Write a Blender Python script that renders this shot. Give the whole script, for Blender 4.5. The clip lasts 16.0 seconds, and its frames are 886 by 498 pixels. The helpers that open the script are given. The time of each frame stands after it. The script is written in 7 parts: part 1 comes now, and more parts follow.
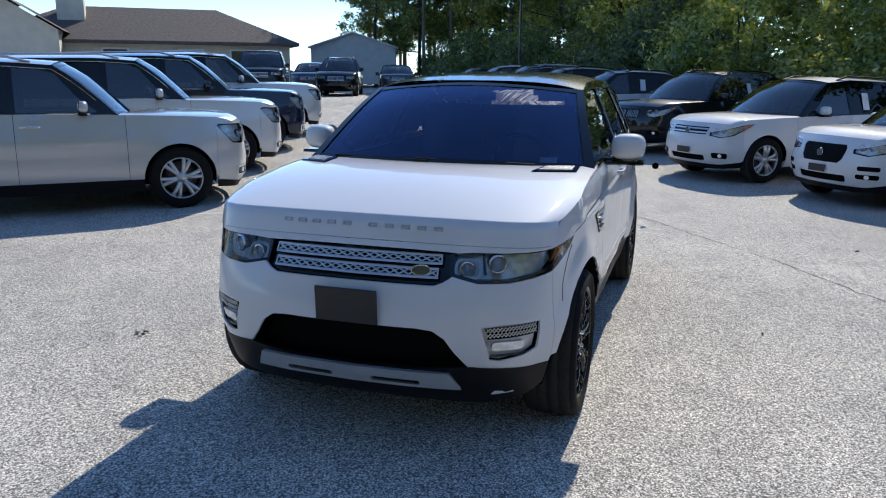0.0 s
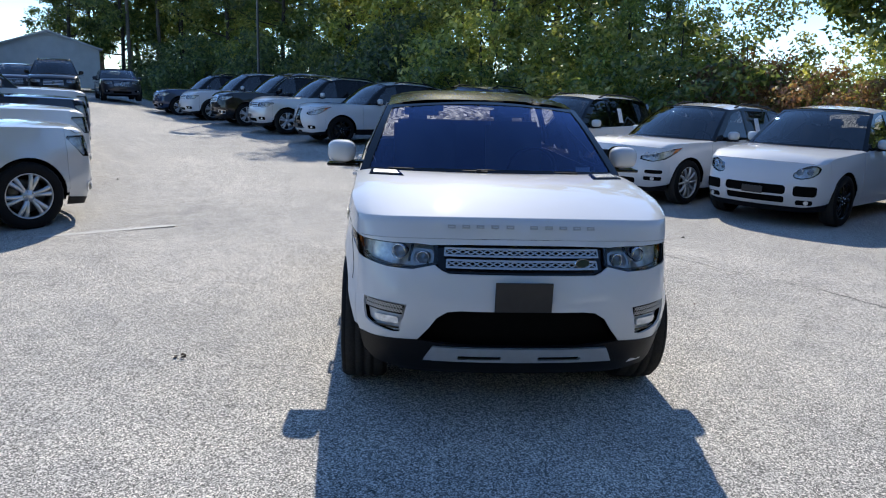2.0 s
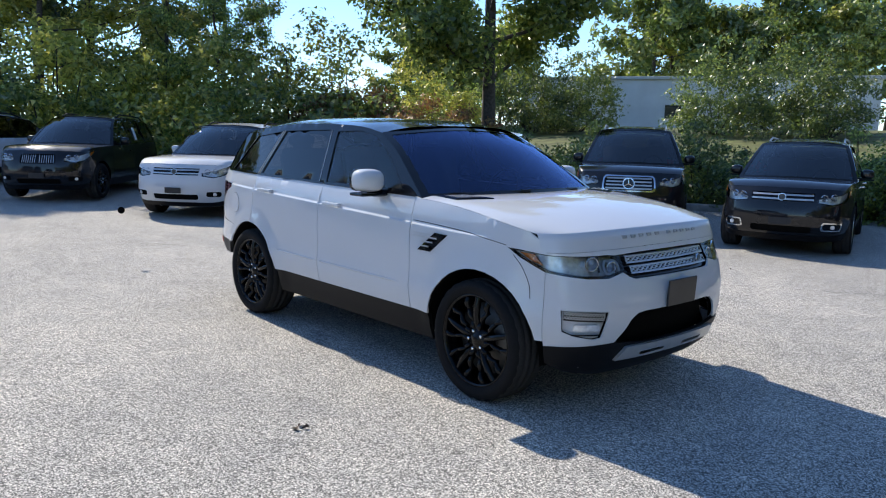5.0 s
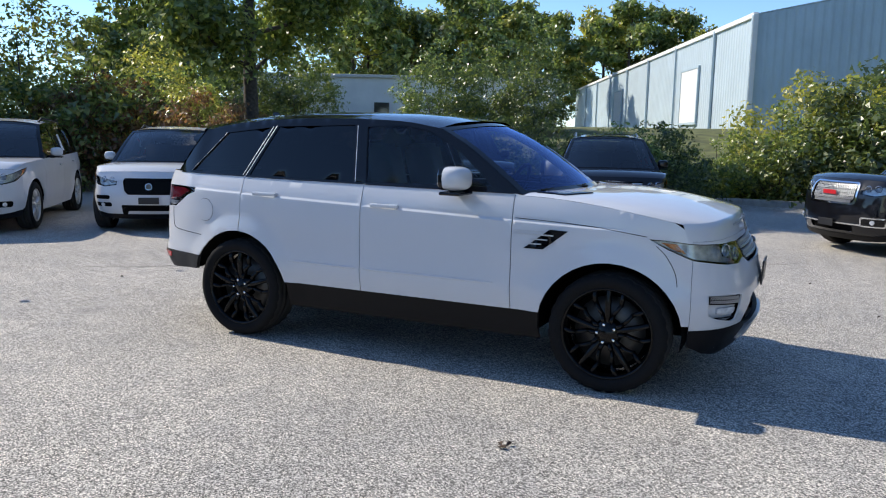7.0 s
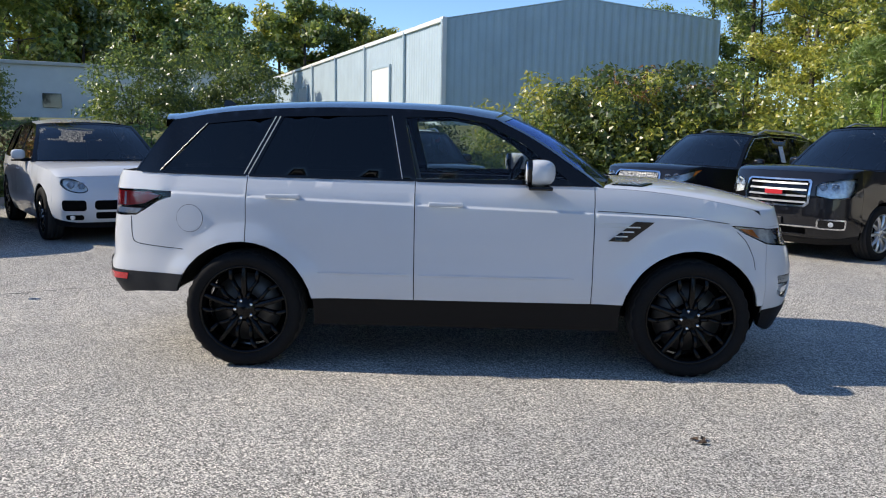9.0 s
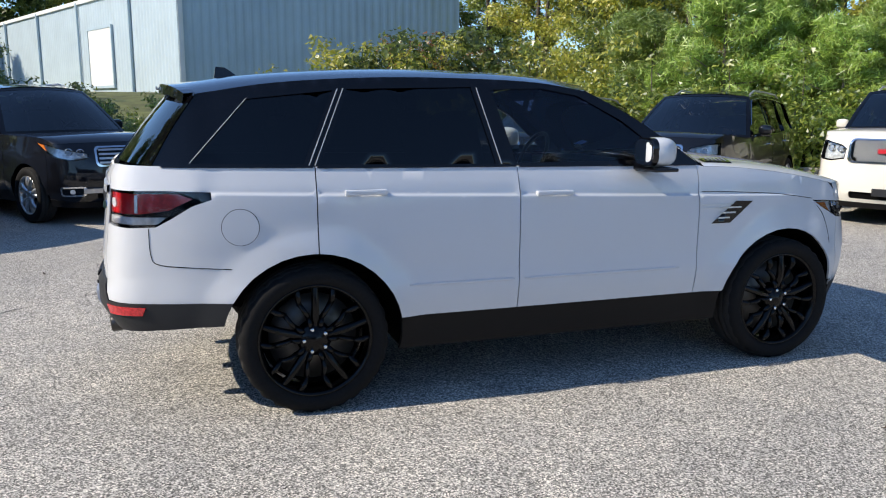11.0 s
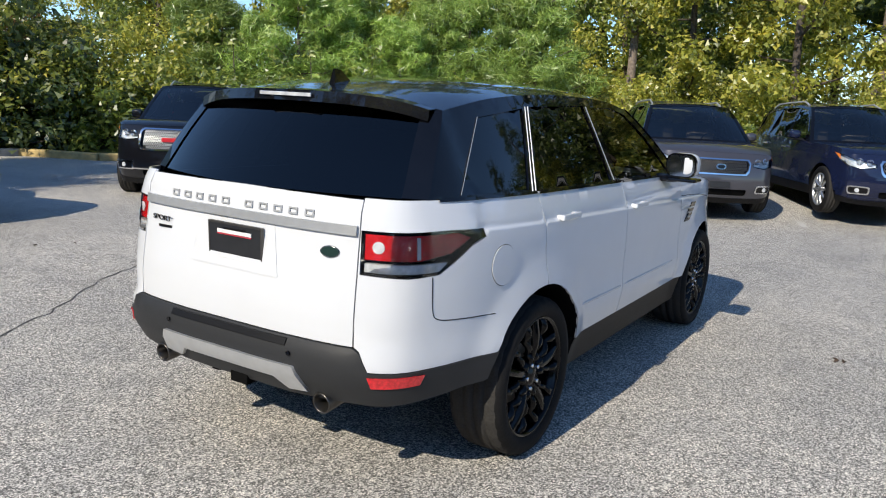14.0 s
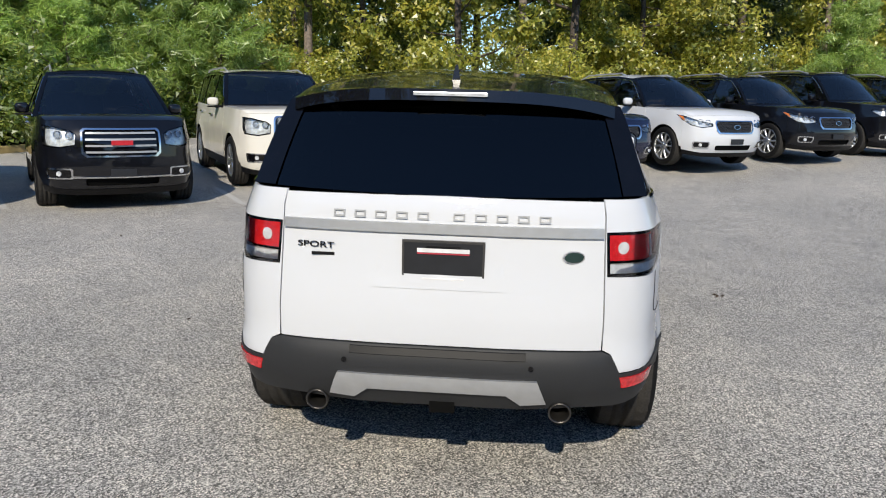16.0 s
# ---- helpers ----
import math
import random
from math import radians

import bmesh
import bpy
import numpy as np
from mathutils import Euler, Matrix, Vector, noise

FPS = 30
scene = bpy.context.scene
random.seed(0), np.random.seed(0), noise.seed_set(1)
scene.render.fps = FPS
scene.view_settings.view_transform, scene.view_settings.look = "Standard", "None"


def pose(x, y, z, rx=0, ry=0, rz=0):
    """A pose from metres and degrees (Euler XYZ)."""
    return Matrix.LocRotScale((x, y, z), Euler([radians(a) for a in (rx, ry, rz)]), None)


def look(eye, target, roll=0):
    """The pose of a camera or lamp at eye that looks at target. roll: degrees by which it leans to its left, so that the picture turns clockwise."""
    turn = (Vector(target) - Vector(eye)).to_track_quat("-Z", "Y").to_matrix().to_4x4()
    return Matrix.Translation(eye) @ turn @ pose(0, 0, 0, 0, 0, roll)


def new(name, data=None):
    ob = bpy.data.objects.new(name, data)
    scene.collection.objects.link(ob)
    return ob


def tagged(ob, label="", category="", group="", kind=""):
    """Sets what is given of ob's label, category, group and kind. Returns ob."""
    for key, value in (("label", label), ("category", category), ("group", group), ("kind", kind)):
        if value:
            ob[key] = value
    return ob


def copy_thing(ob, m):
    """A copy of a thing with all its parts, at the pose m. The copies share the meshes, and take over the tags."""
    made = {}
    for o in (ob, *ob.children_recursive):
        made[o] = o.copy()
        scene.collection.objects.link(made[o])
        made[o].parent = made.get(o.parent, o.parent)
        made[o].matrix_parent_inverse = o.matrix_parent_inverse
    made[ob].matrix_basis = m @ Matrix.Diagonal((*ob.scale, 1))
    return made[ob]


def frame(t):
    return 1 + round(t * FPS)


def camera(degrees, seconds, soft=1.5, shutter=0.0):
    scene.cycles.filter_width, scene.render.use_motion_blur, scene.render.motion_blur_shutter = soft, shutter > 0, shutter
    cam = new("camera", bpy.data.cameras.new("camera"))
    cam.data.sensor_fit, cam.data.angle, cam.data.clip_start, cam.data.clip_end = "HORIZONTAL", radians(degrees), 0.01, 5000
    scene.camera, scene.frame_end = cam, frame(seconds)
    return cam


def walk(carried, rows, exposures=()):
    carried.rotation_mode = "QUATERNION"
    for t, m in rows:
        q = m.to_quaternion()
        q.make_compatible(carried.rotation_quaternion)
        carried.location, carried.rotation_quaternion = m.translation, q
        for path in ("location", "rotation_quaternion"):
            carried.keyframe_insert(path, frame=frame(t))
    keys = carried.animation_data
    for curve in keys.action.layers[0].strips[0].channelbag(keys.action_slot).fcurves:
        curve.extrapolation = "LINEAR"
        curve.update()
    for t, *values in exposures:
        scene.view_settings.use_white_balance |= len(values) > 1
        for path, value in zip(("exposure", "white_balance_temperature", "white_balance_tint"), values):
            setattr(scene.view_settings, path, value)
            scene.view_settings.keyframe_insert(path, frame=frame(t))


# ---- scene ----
cam = camera(59.6, 16.0, 1.1)
PATH = [
    (0, (1.463, -5.367, 1.76), (0.857, -3.513, 1.317), 0.4),
    (0.5, (0.944, -5.63, 1.774), (0.523, -3.725, 1.337), 0.8),
    (1, (0.411, -5.887, 1.789), (0.175, -3.949, 1.354), 1.1),
    (1.5, (-0.157, -6.048, 1.796), (-0.201, -4.093, 1.374), 1.5),
    (2, (-0.746, -6.189, 1.805), (-0.59, -4.238, 1.395), 1.8),
    (2.5, (-1.325, -6.18, 1.8), (-0.959, -4.253, 1.408), 2.1),
    (3, (-1.962, -6.142, 1.8), (-1.371, -4.269, 1.425), 2.2),
    (3.5, (-2.546, -5.893, 1.771), (-1.748, -4.095, 1.415), 2.1),
    (4, (-3.144, -5.614, 1.753), (-2.159, -3.906, 1.419), 2.0),
    (4.2, (-3.368, -5.492, 1.729), (-2.315, -3.823, 1.401), 1.9),
    (6.3, (-5.333, -3.439, 1.647), (-3.682, -2.348, 1.355), 0.7),
    (6.5, (-5.446, -3.197, 1.632), (-3.753, -2.174, 1.336), 0.8),
    (7, (-5.698, -2.558, 1.614), (-3.91, -1.711, 1.32), 1.1),
    (7.5, (-5.882, -1.902, 1.582), (-4.015, -1.249, 1.289), 1.4),
    (8, (-5.981, -1.242, 1.564), (-4.055, -0.786, 1.277), 1.4),
    (8.5, (-6.006, -0.579, 1.53), (-4.042, -0.333, 1.246), 1.4),
    (9, (-5.907, 0.055, 1.537), (-3.929, 0.096, 1.249), 1.1),
    (9.2, (-5.865, 0.324, 1.539), (-3.887, 0.284, 1.245), 1.1),
    (11.3, (-4.494, 2.45, 1.575), (-2.695, 1.659, 1.203), 0.7),
    (11.5, (-4.329, 2.701, 1.595), (-2.581, 1.804, 1.218), 1.0),
    (12, (-3.963, 3.086, 1.604), (-2.326, 2.003, 1.222), 2.0),
    (12.5, (-3.637, 3.512, 1.616), (-2.12, 2.267, 1.233), 2.7),
    (13, (-3.263, 3.904, 1.624), (-1.888, 2.502, 1.246), 3.3),
    (13.5, (-2.859, 4.309, 1.642), (-1.644, 2.766, 1.263), 3.3),
    (14, (-2.426, 4.703, 1.654), (-1.389, 3.034, 1.279), 3.0),
    (14.5, (-1.938, 4.986, 1.671), (-1.094, 3.213, 1.289), 2.6),
    (15, (-1.407, 5.229, 1.687), (-0.774, 3.373, 1.294), 2.0),
    (15.5, (-0.848, 5.302, 1.677), (-0.443, 3.386, 1.275), 1.7),
    (16, (-0.243, 5.323, 1.674), (-0.084, 3.371, 1.267), 1.5),
]
walk(cam, [(t, look(eye, target, roll)) for t, eye, target, roll in PATH], [(0.0, 0.68, 6400, 9), (4.0, 0.80, 6500, 9), (9.0, 0.62, 6800, 10), (12.0, 0.74, 6850, 9), (14.0, 0.56, 6800, 8), (16.0, 0.34, 6800, 8)])
# ---------------------------------------------------------------- world, sun, exposure
SUN_DIR = Vector((0.048, 0.81, 0.585)).normalized()
world = bpy.data.worlds.new("world")
scene.world = world
world.use_nodes = True
sky = world.node_tree.nodes.new("ShaderNodeTexSky")
sky.sky_type = "NISHITA"
sky.sun_disc = False
sky.sun_elevation = math.asin(SUN_DIR.z)
sky.sun_rotation = math.atan2(SUN_DIR.x, SUN_DIR.y)
sky.altitude = 1500
sky.air_density, sky.dust_density, sky.ozone_density = 1.0, 0.0, 6.5
back = world.node_tree.nodes["Background"]
back.inputs["Strength"].default_value = 0.138
world.node_tree.links.new(sky.outputs[0], back.inputs["Color"])
sun = new("sun", bpy.data.lights.new("sun", "SUN"))
sun.data.energy, sun.data.angle, sun.data.color = 3.5, radians(0.55), (1.0, 0.93, 0.82)
sun.matrix_world = look(SUN_DIR * 60, (0, 0, 0))


# ---------------------------------------------------------------- materials
def material(name):
    m = bpy.data.materials.new(name)
    m.use_nodes = True
    return m, m.node_tree.nodes, m.node_tree.links, m.node_tree.nodes["Principled BSDF"]


def coat_paint(name, color, rough=0.25, flake=0.0, dirt=0.06):
    """Clear-coated car paint with faint dust."""
    m, n, l, b = material(name)
    noise_node = n.new("ShaderNodeTexNoise")
    noise_node.inputs["Scale"].default_value = 3.0
    noise_node.inputs["Detail"].default_value = 6
    coords = n.new("ShaderNodeTexCoord")
    l.new(coords.outputs["Object"], noise_node.inputs["Vector"])
    mix = n.new("ShaderNodeMix")
    mix.data_type = "RGBA"
    mix.inputs[6].default_value = (*color, 1)
    mix.inputs[7].default_value = (*[c * (1 - dirt) + 0.25 * dirt for c in color], 1)
    l.new(noise_node.outputs[0], mix.inputs[0])
    l.new(mix.outputs[2], b.inputs["Base Color"])
    b.inputs["Roughness"].default_value = rough
    b.inputs["Metallic"].default_value = flake
    b.inputs["Coat Weight"].default_value = 1.0
    b.inputs["Specular IOR Level"].default_value = 0.05 if max(color) > 0.3 else 0.1
    b.inputs["Coat Roughness"].default_value = 0.03
    # slight waviness of the pressed sheet, seen in the reflections only
    wave = n.new("ShaderNodeTexNoise")
    wave.inputs["Scale"].default_value = 2.2
    l.new(coords.outputs["Object"], wave.inputs["Vector"])
    bump = n.new("ShaderNodeBump")
    bump.inputs["Strength"].default_value = 0.25
    bump.inputs["Distance"].default_value = 0.02
    l.new(wave.outputs[0], bump.inputs["Height"])
    l.new(bump.outputs[0], b.inputs["Coat Normal"])
    return m


def plain(name, color, rough=0.5, metal=0.0, vary=0.15, scale=20.0, bump=0.0, coords_from="Object", coat=0.0, spec=0.5):
    m, n, l, b = material(name)
    b.inputs["Specular IOR Level"].default_value = spec
    noise_node = n.new("ShaderNodeTexNoise")
    noise_node.inputs["Scale"].default_value = scale
    noise_node.inputs["Detail"].default_value = 5
    coords = n.new("ShaderNodeTexCoord")
    l.new(coords.outputs[coords_from], noise_node.inputs["Vector"])
    ramp = n.new("ShaderNodeValToRGB")
    ramp.color_ramp.elements[0].position, ramp.color_ramp.elements[1].position = 0.3, 0.7
    ramp.color_ramp.elements[0].color = (*[c * (1 - vary) for c in color], 1)
    ramp.color_ramp.elements[1].color = (*[min(1, c * (1 + vary)) for c in color], 1)
    l.new(noise_node.outputs[0], ramp.inputs[0])
    l.new(ramp.outputs[0], b.inputs["Base Color"])
    b.inputs["Roughness"].default_value = rough
    b.inputs["Metallic"].default_value = metal
    b.inputs["Coat Weight"].default_value = coat
    if bump:
        bm = n.new("ShaderNodeBump")
        bm.inputs["Strength"].default_value = bump
        bm.inputs["Distance"].default_value = 0.01
        l.new(noise_node.outputs[0], bm.inputs["Height"])
        l.new(bm.outputs[0], b.inputs["Normal"])
    return m


def pane(name, tint, gloss=(1, 1, 1), ior=1.5, rough=0.0, base=0.0):
    """Tinted glass: clear for light by the tint, mirror by Fresnel."""
    m, n, l, b = material(name)
    n.remove(b)
    out = n["Material Output"]
    clear, mirror, mix, fres = n.new("ShaderNodeBsdfTransparent"), n.new("ShaderNodeBsdfGlossy"), n.new("ShaderNodeMixShader"), n.new("ShaderNodeFresnel")
    clear.inputs[0].default_value = (*tint, 1)
    mirror.inputs[0].default_value = (*gloss, 1)
    mirror.inputs["Roughness"].default_value = rough
    fres.inputs[0].default_value = ior
    add = n.new("ShaderNodeMath")
    add.operation = "ADD"
    add.use_clamp = True
    add.inputs[1].default_value = base
    l.new(fres.outputs[0], add.inputs[0])
    l.new(add.outputs[0], mix.inputs[0])
    l.new(clear.outputs[0], mix.inputs[1])
    l.new(mirror.outputs[0], mix.inputs[2])
    l.new(mix.outputs[0], out.inputs[0])
    return m


WHITE = coat_paint("white_paint", (0.635, 0.65, 0.675), 0.55)
PEARL = coat_paint("pearl_paint", (0.74, 0.71, 0.635), 0.4)
SILVER = coat_paint("silver_paint", (0.52, 0.53, 0.54), 0.3, 0.5)
LIGHT_SILVER = coat_paint("pale_silver_paint", (0.62, 0.63, 0.64), 0.3, 0.35)
BLACKP = coat_paint("black_paint", (0.004, 0.0045, 0.007), 0.3, dirt=0.008)
NAVY = coat_paint("navy_paint", (0.006, 0.010, 0.034), 0.25, dirt=0.012)
BLUE = coat_paint("dusk_blue_paint", (0.03, 0.05, 0.10), 0.25, 0.3)
GREY = coat_paint("graphite_paint", (0.075, 0.075, 0.09), 0.28, 0.5, dirt=0.03)
BROWN = coat_paint("dark_bronze_paint", (0.020, 0.016, 0.018), 0.25, 0.3, dirt=0.012)
ROOFBLACK = coat_paint("gloss_black_roof", (0.004, 0.004, 0.006), 0.2, dirt=0.004)
TRIM = plain("black_trim", (0.0055, 0.0055, 0.0065), 0.5, bump=0.05, scale=300, spec=0.2)
BUMPERGREY = plain("grained_bumper_plastic", (0.024, 0.025, 0.027), 0.55, bump=0.05, scale=300, spec=0.3)
GLOSSTRIM = plain("gloss_black_trim", (0.003, 0.003, 0.004), 0.025, spec=0.45)
RUBBER = plain("tyre_rubber", (0.009, 0.009, 0.0095), 0.75, scale=60, bump=0.2, spec=0.15)
# paler copy of the rubber: dust, with the sun on the tread put into the colour
TREAD = plain("dusty_sunlit_tread", (0.040, 0.038, 0.036), 0.9, scale=90, bump=0.4, spec=0.1)
UNDER = plain("underbody", (0.005, 0.005, 0.005), 0.9, spec=0.05)
CHROME = plain("chrome", (0.75, 0.76, 0.78), 0.12, 1.0, vary=0.03)
SATIN = plain("satin_silver", (0.56, 0.57, 0.58), 0.33, 0.6, vary=0.05)
ALLOY = plain("alloy_wheel", (0.55, 0.56, 0.57), 0.3, 0.9, vary=0.05)
DARKALLOY = plain("black_wheel", (0.0022, 0.0022, 0.0026), 0.18, 0.0, spec=0.25)
TIPSTEEL = plain("exhaust_steel", (0.09, 0.085, 0.08), 0.35, 0.9)
STEEL = plain("brake_steel", (0.11, 0.105, 0.10), 0.45, 0.8)
SEAT = plain("seat_leather", (0.03, 0.03, 0.03), 0.6, bump=0.1)
TANSEAT = plain("pale_seat", (0.32, 0.27, 0.21), 0.6, bump=0.1)
RED = pane("red_lens", (0.55, 0.02, 0.03), ior=1.5)
REDB = plain("red_reflector", (0.55, 0.015, 0.02), 0.2, coat=1.0, vary=0.3, scale=80)
CLEARLENS = pane("clear_lens", (0.93, 0.95, 0.96), ior=1.45)
LAMPIN = plain("lamp_bowl", (0.74, 0.76, 0.80), 0.22, 0.35, vary=0.3, scale=26)
CLEARIN = plain("clear_reflector", (0.72, 0.73, 0.75), 0.25, 0.3, vary=0.2, scale=40)
BULBGLASS = plain("bulb_glass", (0.45, 0.50, 0.58), 0.05, 0.3, coat=1.0)
AMBER = plain("amber_lens", (0.6, 0.16, 0.02), 0.2, coat=1.0)
NAMEBAR = plain("name_silver", (0.42, 0.43, 0.44), 0.35, 0.3, vary=0.05)
PLATE = plain("plate_blank", (0.016, 0.017, 0.020), 0.4)
PLATEINK = plain("plate_ink", (0.75, 0.74, 0.74), 0.5)
PLATERED = plain("plate_red", (0.45, 0.04, 0.06), 0.5)
BADGERED = plain("badge_red", (0.50, 0.02, 0.03), 0.3, coat=0.5)
BADGEGREEN = plain("badge_green", (0.01, 0.03, 0.025), 0.3, coat=0.5)
PAPER = plain("window_paper", (0.8, 0.8, 0.8), 0.6)
GLASS_DARK = pane("privacy_glass", (0.026, 0.029, 0.033), ior=1.5)
GLASS_SIDE = pane("side_glass", (0.80, 0.84, 0.82), ior=1.5)
GLASS_WIND = pane("coated_windscreen", (0.58, 0.62, 0.68), (0.42, 0.54, 0.92), ior=1.6, base=0.06)
GLASS_CAR = pane("car_glass", (0.30, 0.32, 0.33), ior=1.5, base=0.06)
GLASS_TINT = pane("tinted_car_glass", (0.06, 0.065, 0.07), ior=1.5)


# ---------------------------------------------------------------- mesh tools
def obj_from(name, verts, faces, mat, parent=None, label="", smooth=True):
    me = bpy.data.meshes.new(name)
    me.from_pydata([tuple(v) for v in verts], [], faces)
    if smooth:
        me.polygons.foreach_set("use_smooth", [True] * len(me.polygons))
    me.materials.append(mat)
    me.update()
    ob = new(name, me)
    if parent:
        ob.parent = parent
    if label:
        tagged(ob, label)
    return ob


def part(name, bm, mat, parent=None, label="", smooth=False):
    me = bpy.data.meshes.new(name)
    bm.normal_update()
    bm.to_mesh(me)
    bm.free()
    if smooth:
        me.polygons.foreach_set("use_smooth", [True] * len(me.polygons))
    me.materials.append(mat)
    ob = new(name, me)
    if parent:
        ob.parent = parent
    if label:
        tagged(ob, label)
    return ob


def thing(name, label, category, at=None, group="", kind=""):
    ob = new(name)
    ob.empty_display_size = 0.2
    if at is not None:
        ob.matrix_world = at
    return tagged(ob, label, category, group, kind)


def box_bm(size, at=(0, 0, 0), bevel=0.0, segs=2, turn=None):
    bm = bmesh.new()
    m = Matrix.LocRotScale(at, turn, None) @ Matrix.Diagonal((*size, 1))
    bmesh.ops.create_cube(bm, size=1, matrix=m)
    if bevel:
        bmesh.ops.bevel(bm, geom=bm.edges[:], offset=bevel, segments=segs, affect="EDGES", profile=0.6)
    return bm


def add_box(bm, size, at, turn=None):
    bmesh.ops.create_cube(bm, size=1, matrix=Matrix.LocRotScale(at, turn, None) @ Matrix.Diagonal((*size, 1)))


def tube_bm(bm, a, b, r0, r1, segs=10, caps=True):
    a, b = Vector(a), Vector(b)
    d = b - a
    m = Matrix.Translation((a + b) / 2) @ d.to_track_quat("Z", "Y").to_matrix().to_4x4()
    bmesh.ops.create_cone(bm, cap_ends=caps, segments=segs, radius1=r0, radius2=r1, depth=d.length, matrix=m)


def lathe(profile, segs=40):
    """Turned about the x axis: profile of (x, radius)."""
    verts, faces = [], []
    for x, r in profile:
        for k in range(segs):
            a = 2 * math.pi * k / segs
            verts.append((x, r * math.cos(a), r * math.sin(a)))
    for i in range(len(profile) - 1):
        for k in range(segs):
            faces.append((i * segs + k, i * segs + (k + 1) % segs, (i + 1) * segs + (k + 1) % segs, (i + 1) * segs + k))
    return verts, faces


def sweep_bm(points, r, segs=8):
    """One bent tube through the points."""
    bm = bmesh.new()
    pts = [Vector(p) for p in points]
    rings = []
    for i, p in enumerate(pts):
        d = (pts[min(i + 1, len(pts) - 1)] - pts[max(i - 1, 0)]).normalized()
        e1 = d.cross(Vector((1, 0, 0)) if abs(d.x) < 0.9 else Vector((0, 0, 1))).normalized()
        e2 = e1.cross(d)
        rings.append([bm.verts.new(p + (e1 * math.cos(6.2832 * k / segs) + e2 * math.sin(6.2832 * k / segs)) * r) for k in range(segs)])
    for a, b in zip(rings, rings[1:]):
        for k in range(segs):
            bm.faces.new((a[k], a[(k + 1) % segs], b[(k + 1) % segs], b[k]))
    bm.faces.new(rings[0][::-1])
    bm.faces.new(rings[-1])
    return bm


def plate_bm(poly, y0, y1):
    """A flat plate of the outline (x, z) between two y."""
    bm = bmesh.new()
    a = [bm.verts.new((x, y0, z)) for x, z in poly]
    b = [bm.verts.new((x, y1, z)) for x, z in poly]
    bm.faces.new(a)
    bm.faces.new(b[::-1])
    for k in range(len(a)):
        j = (k + 1) % len(a)
        bm.faces.new((a[k], b[k], b[j], a[j]))
    bmesh.ops.recalc_face_normals(bm, faces=bm.faces[:])
    return bm


def inside(poly, x, y):
    hit = False
    j = len(poly) - 1
    for i in range(len(poly)):
        (xi, yi), (xj, yj) = poly[i], poly[j]
        if (yi > y) != (yj > y) and x < (xj - xi) * (y - yi) / (yj - yi) + xi:
            hit = not hit
        j = i
    return hit


def split_loop(poly, step):
    out = []
    for k, (a, b) in enumerate(zip(poly, poly[1:] + poly[:1])):
        n = max(1, int(math.ceil(math.dist(a, b) / step)))
        out += [(a[0] + (b[0] - a[0]) * i / n, a[1] + (b[1] - a[1]) * i / n) for i in range(n)]
    return out


def region(outline, holes, step, line=None):
    """Triangles of a flat region with holes, by constrained Delaunay."""
    from mathutils.geometry import delaunay_2d_cdt
    pts, edges = [], []
    loops = [split_loop(list(outline), step)] + [split_loop(list(h), step) for h in holes]
    for loop in loops:
        base = len(pts)
        pts += [Vector(p) for p in loop]
        edges += [(base + i, base + (i + 1) % len(loop)) for i in range(len(loop))]
    border = np.array([tuple(p) for p in pts])
    us, vs = [p[0] for p in outline], [p[1] for p in outline]
    row = 0
    v = min(vs) + step * 0.7
    while v < max(vs):
        u = min(us) + step * (0.5 if row % 2 else 0.95)
        while u < max(us):
            if inside(loops[0], u, v) and not any(inside(h, u, v) for h in loops[1:]):
                lz = line(u) if line else None
                if ((border - (u, v)) ** 2).sum(1).min() > (0.55 * step) ** 2 and (lz is None or abs(v - lz - 0.006) > 0.018):
                    pts.append(Vector((u, v)))
            u += step
        v += step * 0.87
        row += 1
    if line:
        # close rows of points hold the sharp line in the mesh
        u = min(us) + 0.01
        while u < max(us):
            lz = line(u)
            if lz is not None:
                for dz in (-0.006, 0.0, 0.006, 0.012, 0.020):
                    if inside(loops[0], u, lz + dz) and not any(inside(h, u, lz + dz) for h in loops[1:]) and ((border - (u, lz + dz)) ** 2).sum(1).min() > 0.004 ** 2:
                        pts.append(Vector((u, lz + dz)))
            u += 0.024
    cv, _, cf, *_ = delaunay_2d_cdt(pts, edges, [], 0, 1e-6)
    tris = []
    for f in cf:
        cx, cy = sum(cv[i][0] for i in f) / 3, sum(cv[i][1] for i in f) / 3
        if inside(loops[0], cx, cy) and not any(inside(h, cx, cy) for h in loops[1:]):
            tris.append(tuple(f))
    return cv, tris


